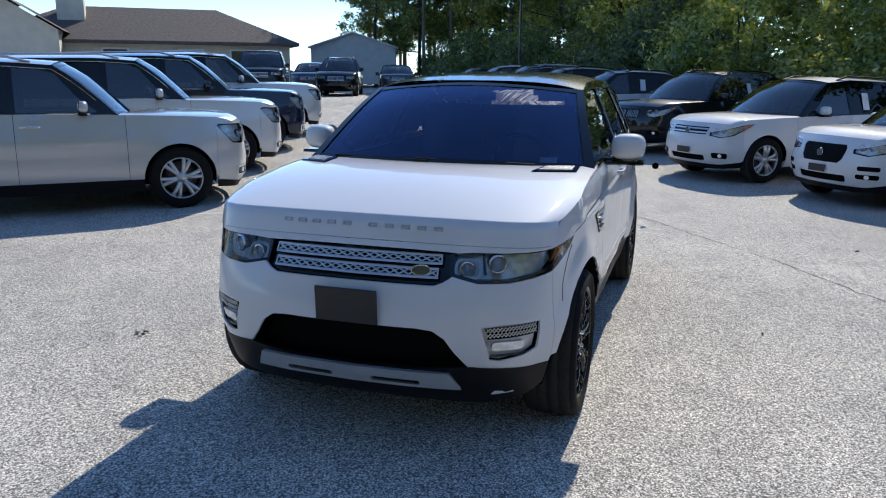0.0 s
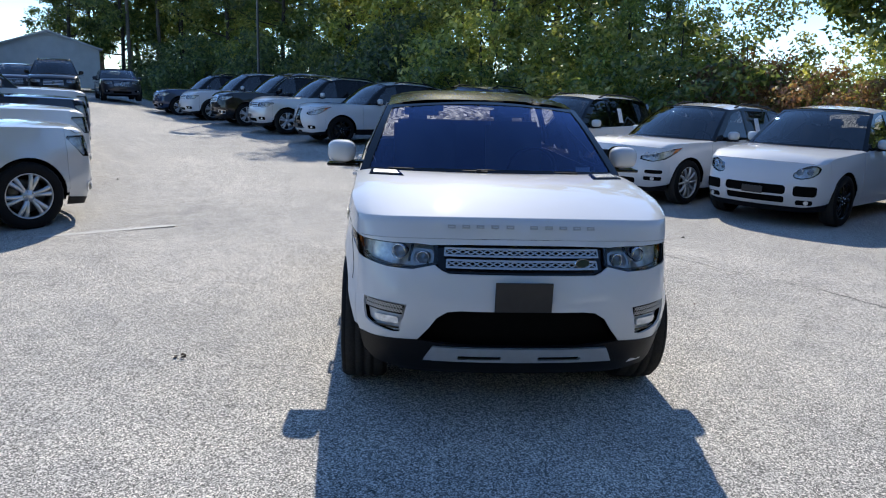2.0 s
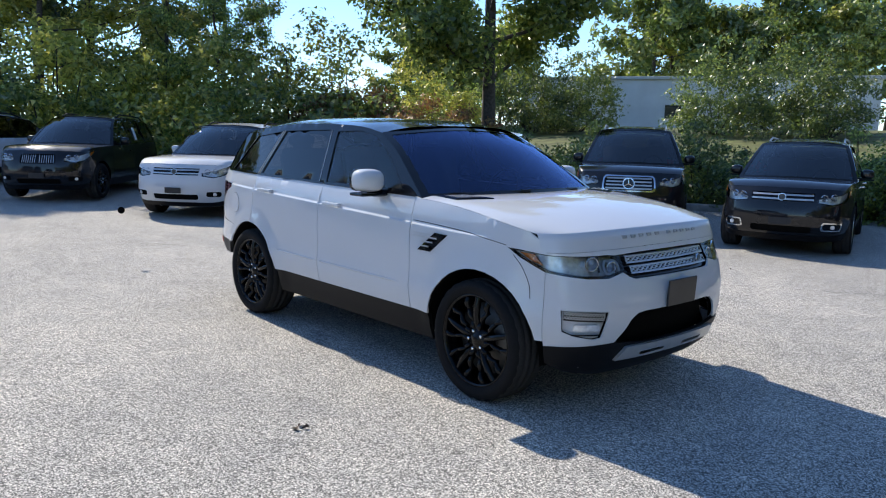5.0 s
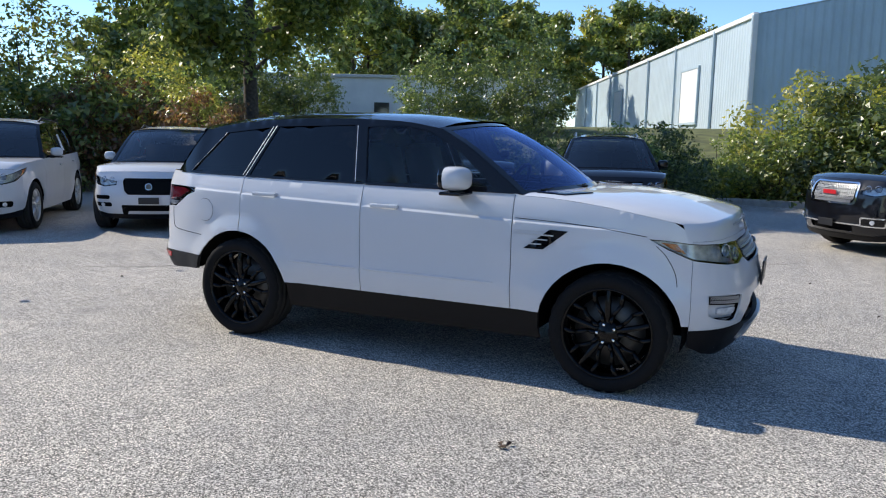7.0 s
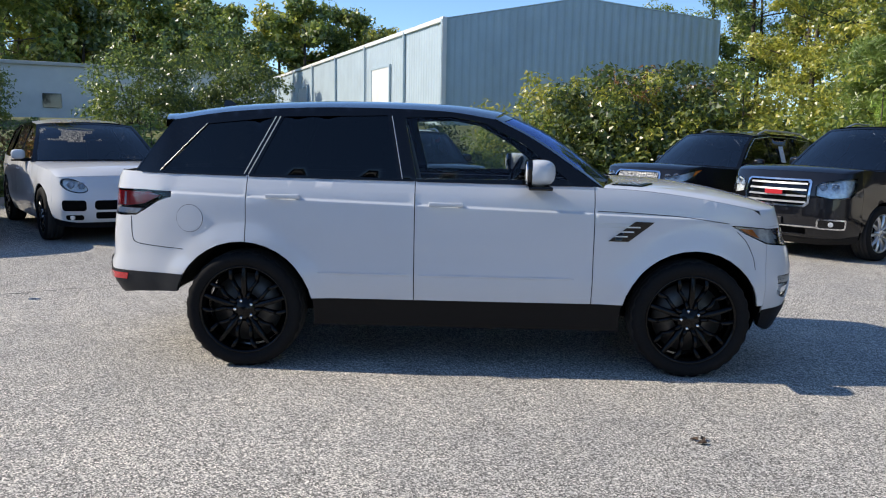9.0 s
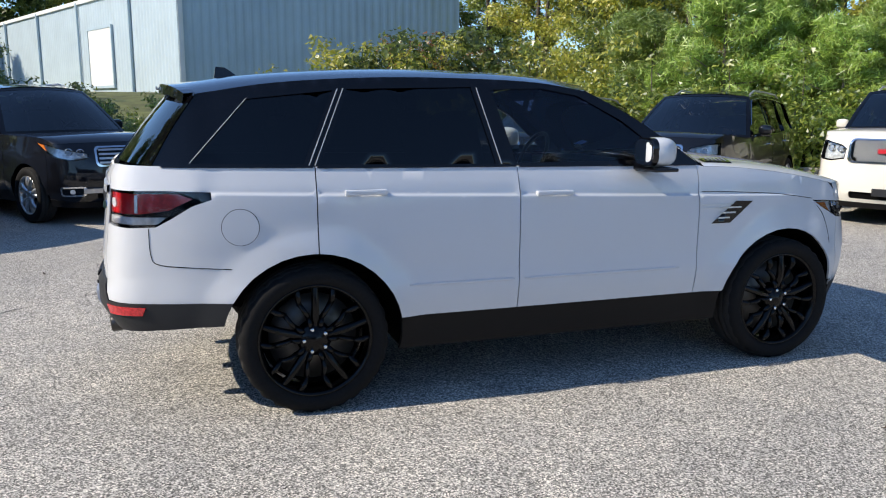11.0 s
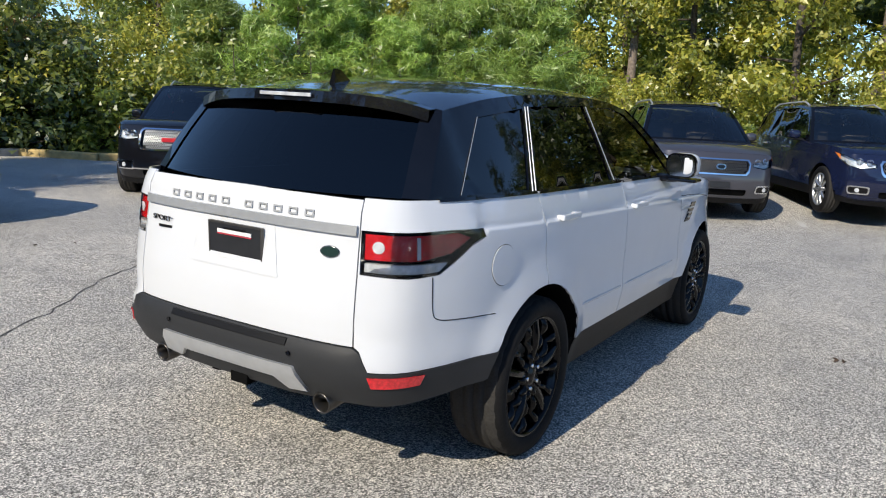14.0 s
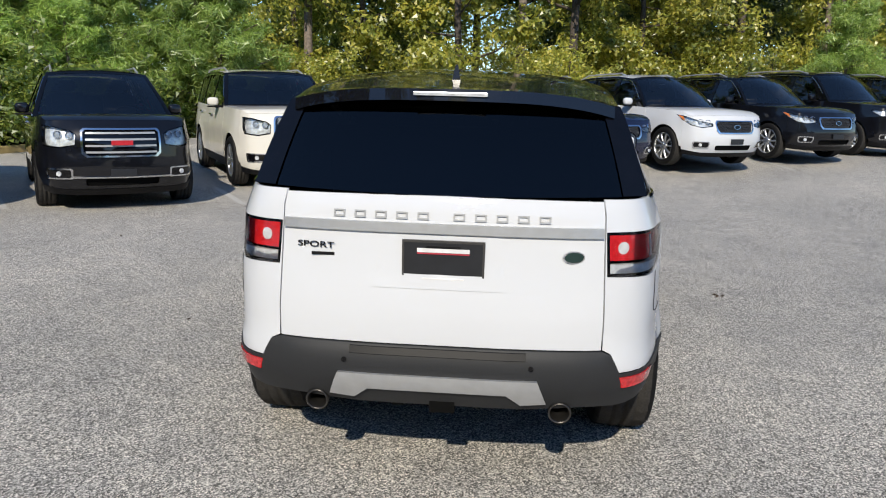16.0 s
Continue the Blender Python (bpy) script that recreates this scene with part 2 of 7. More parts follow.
def panel(name, outline, fn, mat, parent=None, holes=(), step=0.06, depth=0.012, off=0.0, label=""):
    """A curved sheet over a flat region: fn(u, v, off) gives the place. Its rim is turned in by depth."""
    cv, tris = region(outline, holes, step, fn.crease_z if isinstance(fn, Wrap) and fn.crease and step < 0.1 else None)
    verts = [Vector(fn(p[0], p[1], off)) for p in cv]
    out = []
    for a, b, c in tris:
        n = (verts[b] - verts[a]).cross(verts[c] - verts[a])
        if n.length < 1e-7:
            continue
        mid = (cv[a] + cv[b] + cv[c]) / 3
        d = Vector(fn(mid[0], mid[1], off + 0.01)) - Vector(fn(mid[0], mid[1], off))
        out.append((a, b, c) if n.dot(d) > 0 else (a, c, b))
    if depth:
        count = {}
        for t in out:
            for e in ((t[0], t[1]), (t[1], t[2]), (t[2], t[0])):
                count[e] = count.get(e, 0) + 1
        rim = [e for e in count if (e[1], e[0]) not in count]
        low = {}
        for e in rim:
            for i in e:
                if i not in low:
                    low[i] = len(verts)
                    verts.append(Vector(fn(cv[i][0], cv[i][1], off - depth)))
        out += [(b, a, low[a], low[b]) for a, b in rim]
    used = sorted({i for f in out for i in f})
    slot = {i: k for k, i in enumerate(used)}
    ob = obj_from(name, [verts[i] for i in used], [tuple(slot[i] for i in f) for f in out], mat, parent, label)
    if depth:
        edges = {tuple(sorted((slot[a], slot[b]))) for a, b in rim}
        ob.data.edges.foreach_set("use_edge_sharp", [tuple(sorted(e.vertices)) in edges for e in ob.data.edges])
    return ob


def smooth_line(points, n=24):
    """Catmull-Rom through the points, n samples a span."""
    p = [Vector(q) for q in points]
    p = [2 * p[0] - p[1]] + p + [2 * p[-1] - p[-2]]
    out = []
    for i in range(1, len(p) - 2):
        for k in range(n):
            t = k / n
            a, b, c, d = p[i - 1], p[i], p[i + 1], p[i + 2]
            out.append(0.5 * ((2 * b) + (c - a) * t + (2 * a - 5 * b + 4 * c - d) * t * t + (3 * b - a - 3 * c + d) * t ** 3))
    out.append(p[-2])
    return out


def circle2(u, v, r, n=28, a0=0.0, a1=360.0):
    full = abs(a1 - a0) >= 359.9
    return [(u + r * math.cos(radians(a0 + (a1 - a0) * k / (n if full else n - 1))), v + r * math.sin(radians(a0 + (a1 - a0) * k / (n if full else n - 1)))) for k in range(n)]


def rounded(u0, v0, u1, v1, r, n=5):
    out = []
    for cx, cy, a in ((u1 - r, v1 - r, 0), (u0 + r, v1 - r, 90), (u0 + r, v0 + r, 180), (u1 - r, v0 + r, 270)):
        out += [(cx + r * math.cos(radians(a + 90 * k / n)), cy + r * math.sin(radians(a + 90 * k / n))) for k in range(n + 1)]
    return out


def step01(x):
    x = min(1.0, max(0.0, x))
    return x * x * (3 - 2 * x)


def ground_z(x, y):
    """The lot is level in its middle and rises gently to its far sides; a bank stands to the east."""
    south = 0.40 * step01((-y - 7.3) / 6.5) * step01((8 - x) / 6)
    north = 0.35 * step01((y - 8) / 16)
    west = min(0.75, 0.035 * max(0.0, y - 2)) * min(1.0, max(0.0, (-x - 1 - 0.3 * (y - 4)) / 4)) if x < 0 else 0.0
    bank = 2.2 * step01((x - 15) / 26)
    return max(south + max(north, west), bank)


# ---------------------------------------------------------------- cars
class Wrap:
    """The skin round a car: u runs along the plan outline from the middle of the nose to the middle of the tail, positive on the +x side."""

    def __init__(self, plan, front, side, rear):
        line = smooth_line([(x, y, 0) for x, y in plan])
        self.x, self.y = np.array([p.x for p in line]), np.array([p.y for p in line])
        self.u = np.r_[0, np.cumsum(np.hypot(np.diff(self.x), np.diff(self.y)))]
        self.end = float(self.u[-1])
        tx, ty = np.gradient(self.x, self.u), np.gradient(self.y, self.u)
        ln = np.hypot(tx, ty)
        self.nx, self.ny = ty / ln, -tx / ln
        self.nx[0], self.nx[-1] = 0, 0
        self.curves = [np.array(c).T for c in (front, side, rear)]
        self.flares = []
        self.crease = None

    def at_y(self, y):
        return float(np.interp(y, self.y, self.u))

    def crease_z(self, u):
        """Height of the pressed flank line at u, or None past its ends."""
        z0, slope, y0, y1, _ = self.crease
        y = float(np.interp(abs(u), self.u, self.y))
        return z0 + slope * y if y0 <= y <= y1 else None

    def at_front(self, x):
        k = int(np.argmax(self.x > self.x.max() * 0.985))
        return math.copysign(float(np.interp(abs(x), self.x[:k], self.u[:k])), x)

    def at_rear(self, x):
        k = len(self.x) - int(np.argmax(self.x[::-1] > self.x.max() * 0.985))
        return math.copysign(float(np.interp(-abs(x), -self.x[k:], self.u[k:])), x)

    def __call__(self, u, z, off=0.0):
        s, a = (1 if u >= 0 else -1), min(abs(u), self.end)
        x, y = np.interp(a, self.u, self.x), np.interp(a, self.u, self.y)
        nx, ny = np.interp(a, self.u, self.nx), np.interp(a, self.u, self.ny)
        w = np.array([max(0.0, -ny) ** 1.6, max(0.0, nx) ** 1.6, max(0.0, ny) ** 1.6]) + 1e-6
        ins = sum(wi * np.interp(z, *c) for wi, c in zip(w / w.sum(), self.curves))
        for fu, fz, fr, amount in self.flares:
            far = math.hypot(a - fu, z - fz) - fr
            if far < 0.14:
                ins -= amount * (1 - step01(far / 0.14)) * step01((z - fz + 0.2) / 0.3)
        if self.crease:
            z0, slope, y0, y1, deep = self.crease
            if y0 < y < y1:
                ins += deep * step01((z - z0 - slope * y) / 0.012) * step01((y - y0) / 0.25) * step01((y1 - y) / 0.1)
        d = off - ins
        return Vector((s * max(0.0, x + nx * d), y + ny * d, z))


def mirror_pts(pts):
    return [(-u, v) for u, v in pts]


def wheel_meshes(r, rim, width, style, rim_mat, name):
    """Shared meshes of one kind of wheel: tyre, rim, disc, nuts. It lies with its outer face at +x."""
    w = width / 2
    prof = [(-w * 0.75, rim * 0.98), (-w, rim + (r - rim) * 0.35), (-w * 0.97, rim + (r - rim) * 0.75), (-w * 0.8, r * 0.99), (-w * 0.45, r), (-w * 0.42, r * 0.982), (-w * 0.36, r * 0.982),
            (-w * 0.33, r), (-0.01, r), (-0.008, r * 0.98), (0.008, r * 0.98), (0.01, r), (w * 0.33, r), (w * 0.36, r * 0.982), (w * 0.42, r * 0.982), (w * 0.45, r), (w * 0.8, r * 0.99),
            (w * 0.97, rim + (r - rim) * 0.75), (w, rim + (r - rim) * 0.4), (w * 0.93, rim * 1.03), (w * 0.85, rim * 0.99), (w * 0.6, rim * 0.97)]
    segs = 84
    tv, tf = lathe(prof, segs)
    for i, (px, pr) in enumerate(prof):
        if pr > r * 0.985 and abs(px) > w * 0.4:
            for k in range(0, segs, 3):
                x, y, z = tv[i * segs + k]
                tv[i * segs + k] = (x, y * 0.978, z * 0.978)
    out = {}

    def mesh(key, verts, faces, mat, smooth=True):
        me = bpy.data.meshes.new(name + "_" + key)
        me.from_pydata([tuple(v) for v in verts], [], faces)
        if smooth:
            me.polygons.foreach_set("use_smooth", [True] * len(me.polygons))
        me.materials.append(mat)
        out[key] = me

    mesh("tyre", tv, tf, RUBBER)
    out["tyre"].materials.append(TREAD)
    # faces near the full radius take the paler, sunlit-toned dusty rubber
    worn = [int(prof[i][1] > r * 0.975 and prof[i + 1][1] > r * 0.975) for i in range(len(prof) - 1) for _ in range(segs)]
    out["tyre"].polygons.foreach_set("material_index", worn)
    # rim: barrel with lip
    rv, rf = lathe([(-w * 0.7, rim * 0.95), (w * 0.3, rim * 0.90), (w * 0.80, rim * 0.94), (w * 0.88, rim * 0.97), (w * 0.90, rim * 1.0), (w * 0.80, rim * 1.005)], 48)
    verts, faces = list(rv), list(rf)
    hub_x = w * 0.72

    def spoke(a0, a1, r0, r1, h0, h1, x0, x1):
        """A tapered bar from radius r0 to r1, turning from angle a0 to a1, half-widths h0 to h1."""
        base = len(verts)
        n = 5
        for i in range(n + 1):
            t = i / n
            a, rr, h = a0 + (a1 - a0) * t, r0 + (r1 - r0) * t, h0 + (h1 - h0) * t
            xx = x0 + (x1 - x0) * t + 0.02 * math.sin(math.pi * t)
            c, s_ = math.cos(a), math.sin(a)
            for du, dx in ((-h, -0.03), (-h * 0.7, 0.0), (h * 0.7, 0.0), (h, -0.03)):
                verts.append((xx + dx, rr * c - du * s_, rr * s_ + du * c))
        for i in range(n):
            for k in range(3):
                p = base + i * 4 + k
                faces.append((p, p + 1, p + 5, p + 4))

    if style == "split5":
        for k in range(5):
            a = 2 * math.pi * k / 5 + 0.3
            spoke(a, a, rim * 0.2, rim * 0.95, 0.022, 0.017, hub_x, w * 0.8)
            for d in (-1, 1):
                spoke(a + d * 0.34, a + d * 0.28, rim * 0.22, rim * 0.42, 0.014, 0.012, hub_x, hub_x)
                spoke(a + d * 0.28, a + d * 0.41, rim * 0.40, rim * 0.70, 0.012, 0.013, hub_x, hub_x)
                spoke(a + d * 0.41, a + d * 0.33, rim * 0.68, rim * 0.95, 0.013, 0.016, hub_x, w * 0.8)
    elif style == "pair5":
        for k in range(5):
            a = 2 * math.pi * k / 5 + 0.2
            for d in (-1, 1):
                spoke(a + d * 0.13, a + d * 0.20, rim * 0.2, rim * 0.95, 0.028, 0.030, hub_x, w * 0.8)
    elif style == "pair6":
        for k in range(6):
            a = 2 * math.pi * k / 6 + 0.2
            for d in (-1, 1):
                spoke(a + d * 0.12, a + d * 0.16, rim * 0.2, rim * 0.95, 0.022, 0.028, hub_x, w * 0.8)
    else:
        for k in range(10):
            a = 2 * math.pi * k / 10
            spoke(a, a + 0.08, rim * 0.2, rim * 0.95, 0.022, 0.016, hub_x, w * 0.8)
    cv, cf = lathe([(hub_x - 0.04, rim * 0.31), (hub_x + 0.004, rim * 0.27), (hub_x + 0.008, rim * 0.15), (hub_x + 0.014, rim * 0.13), (hub_x + 0.016, 0.001)], 24)
    b = len(verts)
    verts += cv
    faces += [tuple(i + b for i in f) for f in cf]
    mesh("rim", verts, faces, rim_mat)
    dv, df = lathe([(w * 0.05, rim * 0.30), (w * 0.05, rim * 0.78), (w * 0.10, rim * 0.78), (w * 0.10, rim * 0.30)], 32)
    bv, bf = lathe([(-w * 0.3, 0.01), (-w * 0.3, rim * 0.9)], 24)
    mesh("disc", dv, df, STEEL)
    mesh("well", bv, bf, UNDER)
    nv, nf = [], []
    for k in range(5):
        a = 2 * math.pi * k / 5 + 0.6
        v0, f0 = lathe([(hub_x, 0.011), (hub_x + 0.014, 0.011), (hub_x + 0.018, 0.008), (hub_x + 0.018, 0.0005)], 8)
        b = len(nv)
        nv += [(x, y + rim * 0.205 * math.cos(a), z + rim * 0.205 * math.sin(a)) for x, y, z in v0]
        nf += [tuple(i + b for i in f) for f in f0]
    mesh("nuts", nv, nf, CHROME)
    one = len(nv) // 5
    mesh("nut", nv[:one], [f for f in nf if max(f) < one], CHROME)
    return out


def put_wheel(car, meshes, x, y, z, turn=0.0, single_nuts=False):
    s = 1 if x > 0 else -1
    w = new("wheel")
    w.empty_display_size = 0.1
    w.parent = car
    w.matrix_local = pose(x, y, z, 0, 0, (0 if s > 0 else 180) + turn)
    for key, nm in (("tyre", "tyre"), ("rim", "rim"), ("disc", "brake_disc"), ("well", "wheel_back"), ("nuts", "wheel_nuts")):
        if key == "nuts" and single_nuts:
            for k in range(5):
                o = new("wheel_nut", meshes["nut"])
                o.parent = w
                o.matrix_local = pose(0, 0, 0, 72 * k)
            continue
        o = new(nm, meshes[key])
        o.parent = w
    return w

class Car:
    """Skin, roof and glass of a car from its main lines. It faces -y, with the middle of its wheelbase over the origin."""

    def __init__(self, **k):
        d = dict(wb=2.9, nose=0.86, tail=1.06, w=0.97, belt=1.10, belt_rear=1.14, roof=1.72, hood=1.0, lip=0.90, cowl=1.08, clad=0.45, low=0.24, low_front=0.24,
                 a_base=-0.75, a_top=-0.05, d_top=2.0, d_base=2.15, rail_drop=0.06, slope=0.42, arch=0.42, hub=0.36, split=0.4, door=-0.72, rear_door=1.35, corner=0.34,
                 front=None, side=None, rear=None, plan=None, hood_power=1.7, step=0.09, rail=None, crown=0.045, gate=0.66, rake=0.30, curl=0.06, roll=0.0345)
        d.update(k)
        self.wb, self.nose, self.tail, self.w, self.belt, self.belt_rear = d["wb"], d["nose"], d["tail"], d["w"], d["belt"], d["belt_rear"]
        self.roof, self.hood, self.lip, self.cowl, self.clad, self.low = d["roof"], d["hood"], d["lip"], d["cowl"], d["clad"], d["low"]
        self.low_front, self.a_base, self.a_top, self.d_top, self.d_base, self.rail_drop = d["low_front"], d["a_base"], d["a_top"], d["d_top"], d["d_base"], d["rail_drop"]
        self.slope, self.arch, self.hub, self.split, self.door, self.rear_door = d["slope"], d["arch"], d["hub"], d["split"], d["door"], d["rear_door"]
        self.corner, self.front, self.side, self.rear, self.plan, self.hood_power = d["corner"], d["front"], d["side"], d["rear"], d["plan"], d["hood_power"]
        self.step, self.rail, self.crown, self.gate, self.rake = d["step"], d["rail"], d["crown"], d["gate"], d["rake"]
        self.curl, self.roll = d["curl"], d["roll"]
        self.yf, self.yr = -self.wb / 2, self.wb / 2
        n, t, w = self.yf - self.nose, self.yr + self.tail, self.w
        self.n, self.t = n, t
        plan = self.plan or [(0, n), (0.31 * w, n + 0.03), (0.62 * w, n + 0.11), (0.82 * w, n + 0.22), (0.905 * w, n + 0.38), (0.955 * w, n + 0.6), (0.985 * w, n + 0.95), (w, -0.3), (w, 0.6),
                             (0.99 * w, t - 1.1), (0.955 * w, t - 0.55), (0.89 * w, t - 0.25), (0.79 * w, t - 0.09), (0.6 * w, t - 0.03), (0.3 * w, t - 0.005), (0, t)]
        h = self.hood
        front = self.front or [(0.2, 0.10), (0.4, 0.02), (0.6, 0.0), (0.8, 0.03), (h, 0.12), (h + 0.2, 0.2)]
        side = self.side or [(0.2, 0.07), (0.42, 0.022), (0.52, 0.006), (0.58, 0.004), (0.63, 0.014), (0.82, 0.012), (0.90, 0.004), (0.93, 0.016), (1.02, 0.034), (1.2, 0.06)]
        rear = self.rear or [(0.2, 0.12), (0.4, 0.03), (0.6, 0.0), (0.75, 0.04), (0.95, 0.05), (1.1, 0.08), (1.3, 0.14)]
        self.skin = Wrap(plan, front, side, rear)
        s = self.skin
        self.uc = s.at_y(n + self.corner)
        self.ub = s.at_y(self.yf - self.arch - 0.03)
        self.ud, self.us, self.ur = s.at_y(self.door), s.at_y(self.split), s.at_y(self.rear_door)
        self.uq = s.at_rear(self.gate)
        self.uaf, self.uar = s.at_y(self.yf), s.at_y(self.yr)
        self.ycorner = n + self.corner
        self.rail = self.rail or [(self.a_top, self.roof - self.rail_drop - 0.03), (self.a_top + 0.5, self.roof - self.rail_drop), (0.9, self.roof - self.rail_drop), (self.d_top - 0.4, self.roof - self.rail_drop - 0.03), (self.d_top, self.roof - self.rail_drop - 0.09)]
        self.a_line = smooth_line([(self.a_base, self.cowl, 0), ((2 * self.a_base + self.a_top) / 3, self.cowl + (self.rail[0][1] - self.cowl) * 0.38, 0), ((self.a_base + 2 * self.a_top) / 3, self.cowl + (self.rail[0][1] - self.cowl) * 0.73, 0), (*self.rail[0], 0)], 6)
        self.rail_line = smooth_line([(y, z, 0) for y, z in self.rail], 6)
        self.d_line = smooth_line([(*self.rail[-1], 0), ((self.d_top + self.d_base) / 2 + 0.01, (self.rail[-1][1] + self.belt_rear) / 2, 0), (self.d_base, self.belt_rear, 0)], 6)

    def belt_z(self, y):
        return self.belt + (self.belt_rear - self.belt) * (y - self.a_base) / (self.d_base - self.a_base)

    def hood_z(self, t, v):
        g = 1 - (1 - t) ** self.hood_power
        zf = self.lip + self.curl
        return zf - self.curl * max(0.0, 1 - t / self.roll) ** (1.15 if self.roll < 0.05 else 2.0) + (self.cowl - zf) * g + 0.05 * (1 - v * v) * math.sin(math.pi * min(1, 0.15 + t * 0.8)) * 0.8

    def ztop(self, u):
        a = abs(u)
        if a <= self.uc:
            return self.hood_z(0, a / self.uc)
        y = float(np.interp(a, self.skin.u, self.skin.y))
        if y < self.a_base:
            return self.hood_z((y - self.ycorner) / (self.a_base - self.ycorner), 1)
        return self.belt_z(y)

    def side_at(self, y, z, off, s):
        zb = self.belt_z(y)
        x = self.skin(self.skin.at_y(y), zb).x - 0.012
        return Vector((s * (x - self.slope * (z - zb) - 0.10 * (z - zb) ** 2 + off), y, z))

    def windscreen(self, a, t, off=0.0):
        p = self.a_line[0].lerp(self.a_line[-1], 0)
        k = t * (len(self.a_line) - 1)
        i = min(len(self.a_line) - 2, max(0, int(k)))
        p = self.a_line[i].lerp(self.a_line[i + 1], k - i)
        e = self.side_at(p.x, p.y, 0, 1)
        bow = 0.20 * (1 - t) + 0.12 * t
        q = Vector((a * e.x, p.x - bow * (1 - a * a), p.y + (0.015 * (1 - t) + self.crown * t) * (1 - a * a)))
        return q + Vector((0, -0.55, 0.83)) * (off + 0.02 * math.sin(math.pi * min(1, max(0, t))) * (1 - a * a))

    def roof_at(self, a, t):
        k = t * (len(self.rail_line) - 1)
        i = min(len(self.rail_line) - 2, max(0, int(k)))
        p = self.rail_line[i].lerp(self.rail_line[i + 1], k - i)
        e = self.side_at(p.x, p.y, 0, 1)
        bow = -0.12 * (1 - t) + 0.10 * t
        return Vector((a * e.x, p.x + bow * (1 - a * a), p.y + self.crown * (1 - a ** 4) + 0.012 * (1 - a * a)))

    def back(self, a, t, off=0.0):
        k = t * (len(self.d_line) - 1)
        i = min(len(self.d_line) - 2, max(0, int(k)))
        p = self.d_line[i].lerp(self.d_line[i + 1], k - i)
        e = self.side_at(p.x, p.y, 0, 1)
        bow = 0.10 * (1 - t) + self.rake * 0.6 * t
        return Vector((a * e.x, p.x + bow * (1 - a * a), p.y + self.crown * (1 - t) * (1 - a * a))) + Vector((0, 0.85, 0.5)) * off

    def tail_fn(self, w, z, off=0.0):
        return self.skin(math.copysign(self.skin.end - abs(w), w if w else 1), z, off)

    def arches(self, grow=0.0):
        return [circle2(self.uaf, self.hub, self.arch + grow, 36), circle2(self.uar, self.hub, self.arch + grow, 36)]


def sheet(name, fn, nu, nv, mat, parent, label="", flip=False, u0=-1.0, u1=1.0, v0=0.0, v1=1.0, thick=0.0):
    """A grid over fn(a, t), with a from u0 to u1 and t from v0 to v1."""
    verts = [fn(u0 + (u1 - u0) * i / nu, v0 + (v1 - v0) * j / nv) for j in range(nv + 1) for i in range(nu + 1)]
    faces = []
    for j in range(nv):
        for i in range(nu):
            p = j * (nu + 1) + i
            f = (p, p + 1, p + nu + 2, p + nu + 1)
            faces.append(f[::-1] if flip else f)
    return obj_from(name, verts, faces, mat, parent, label)


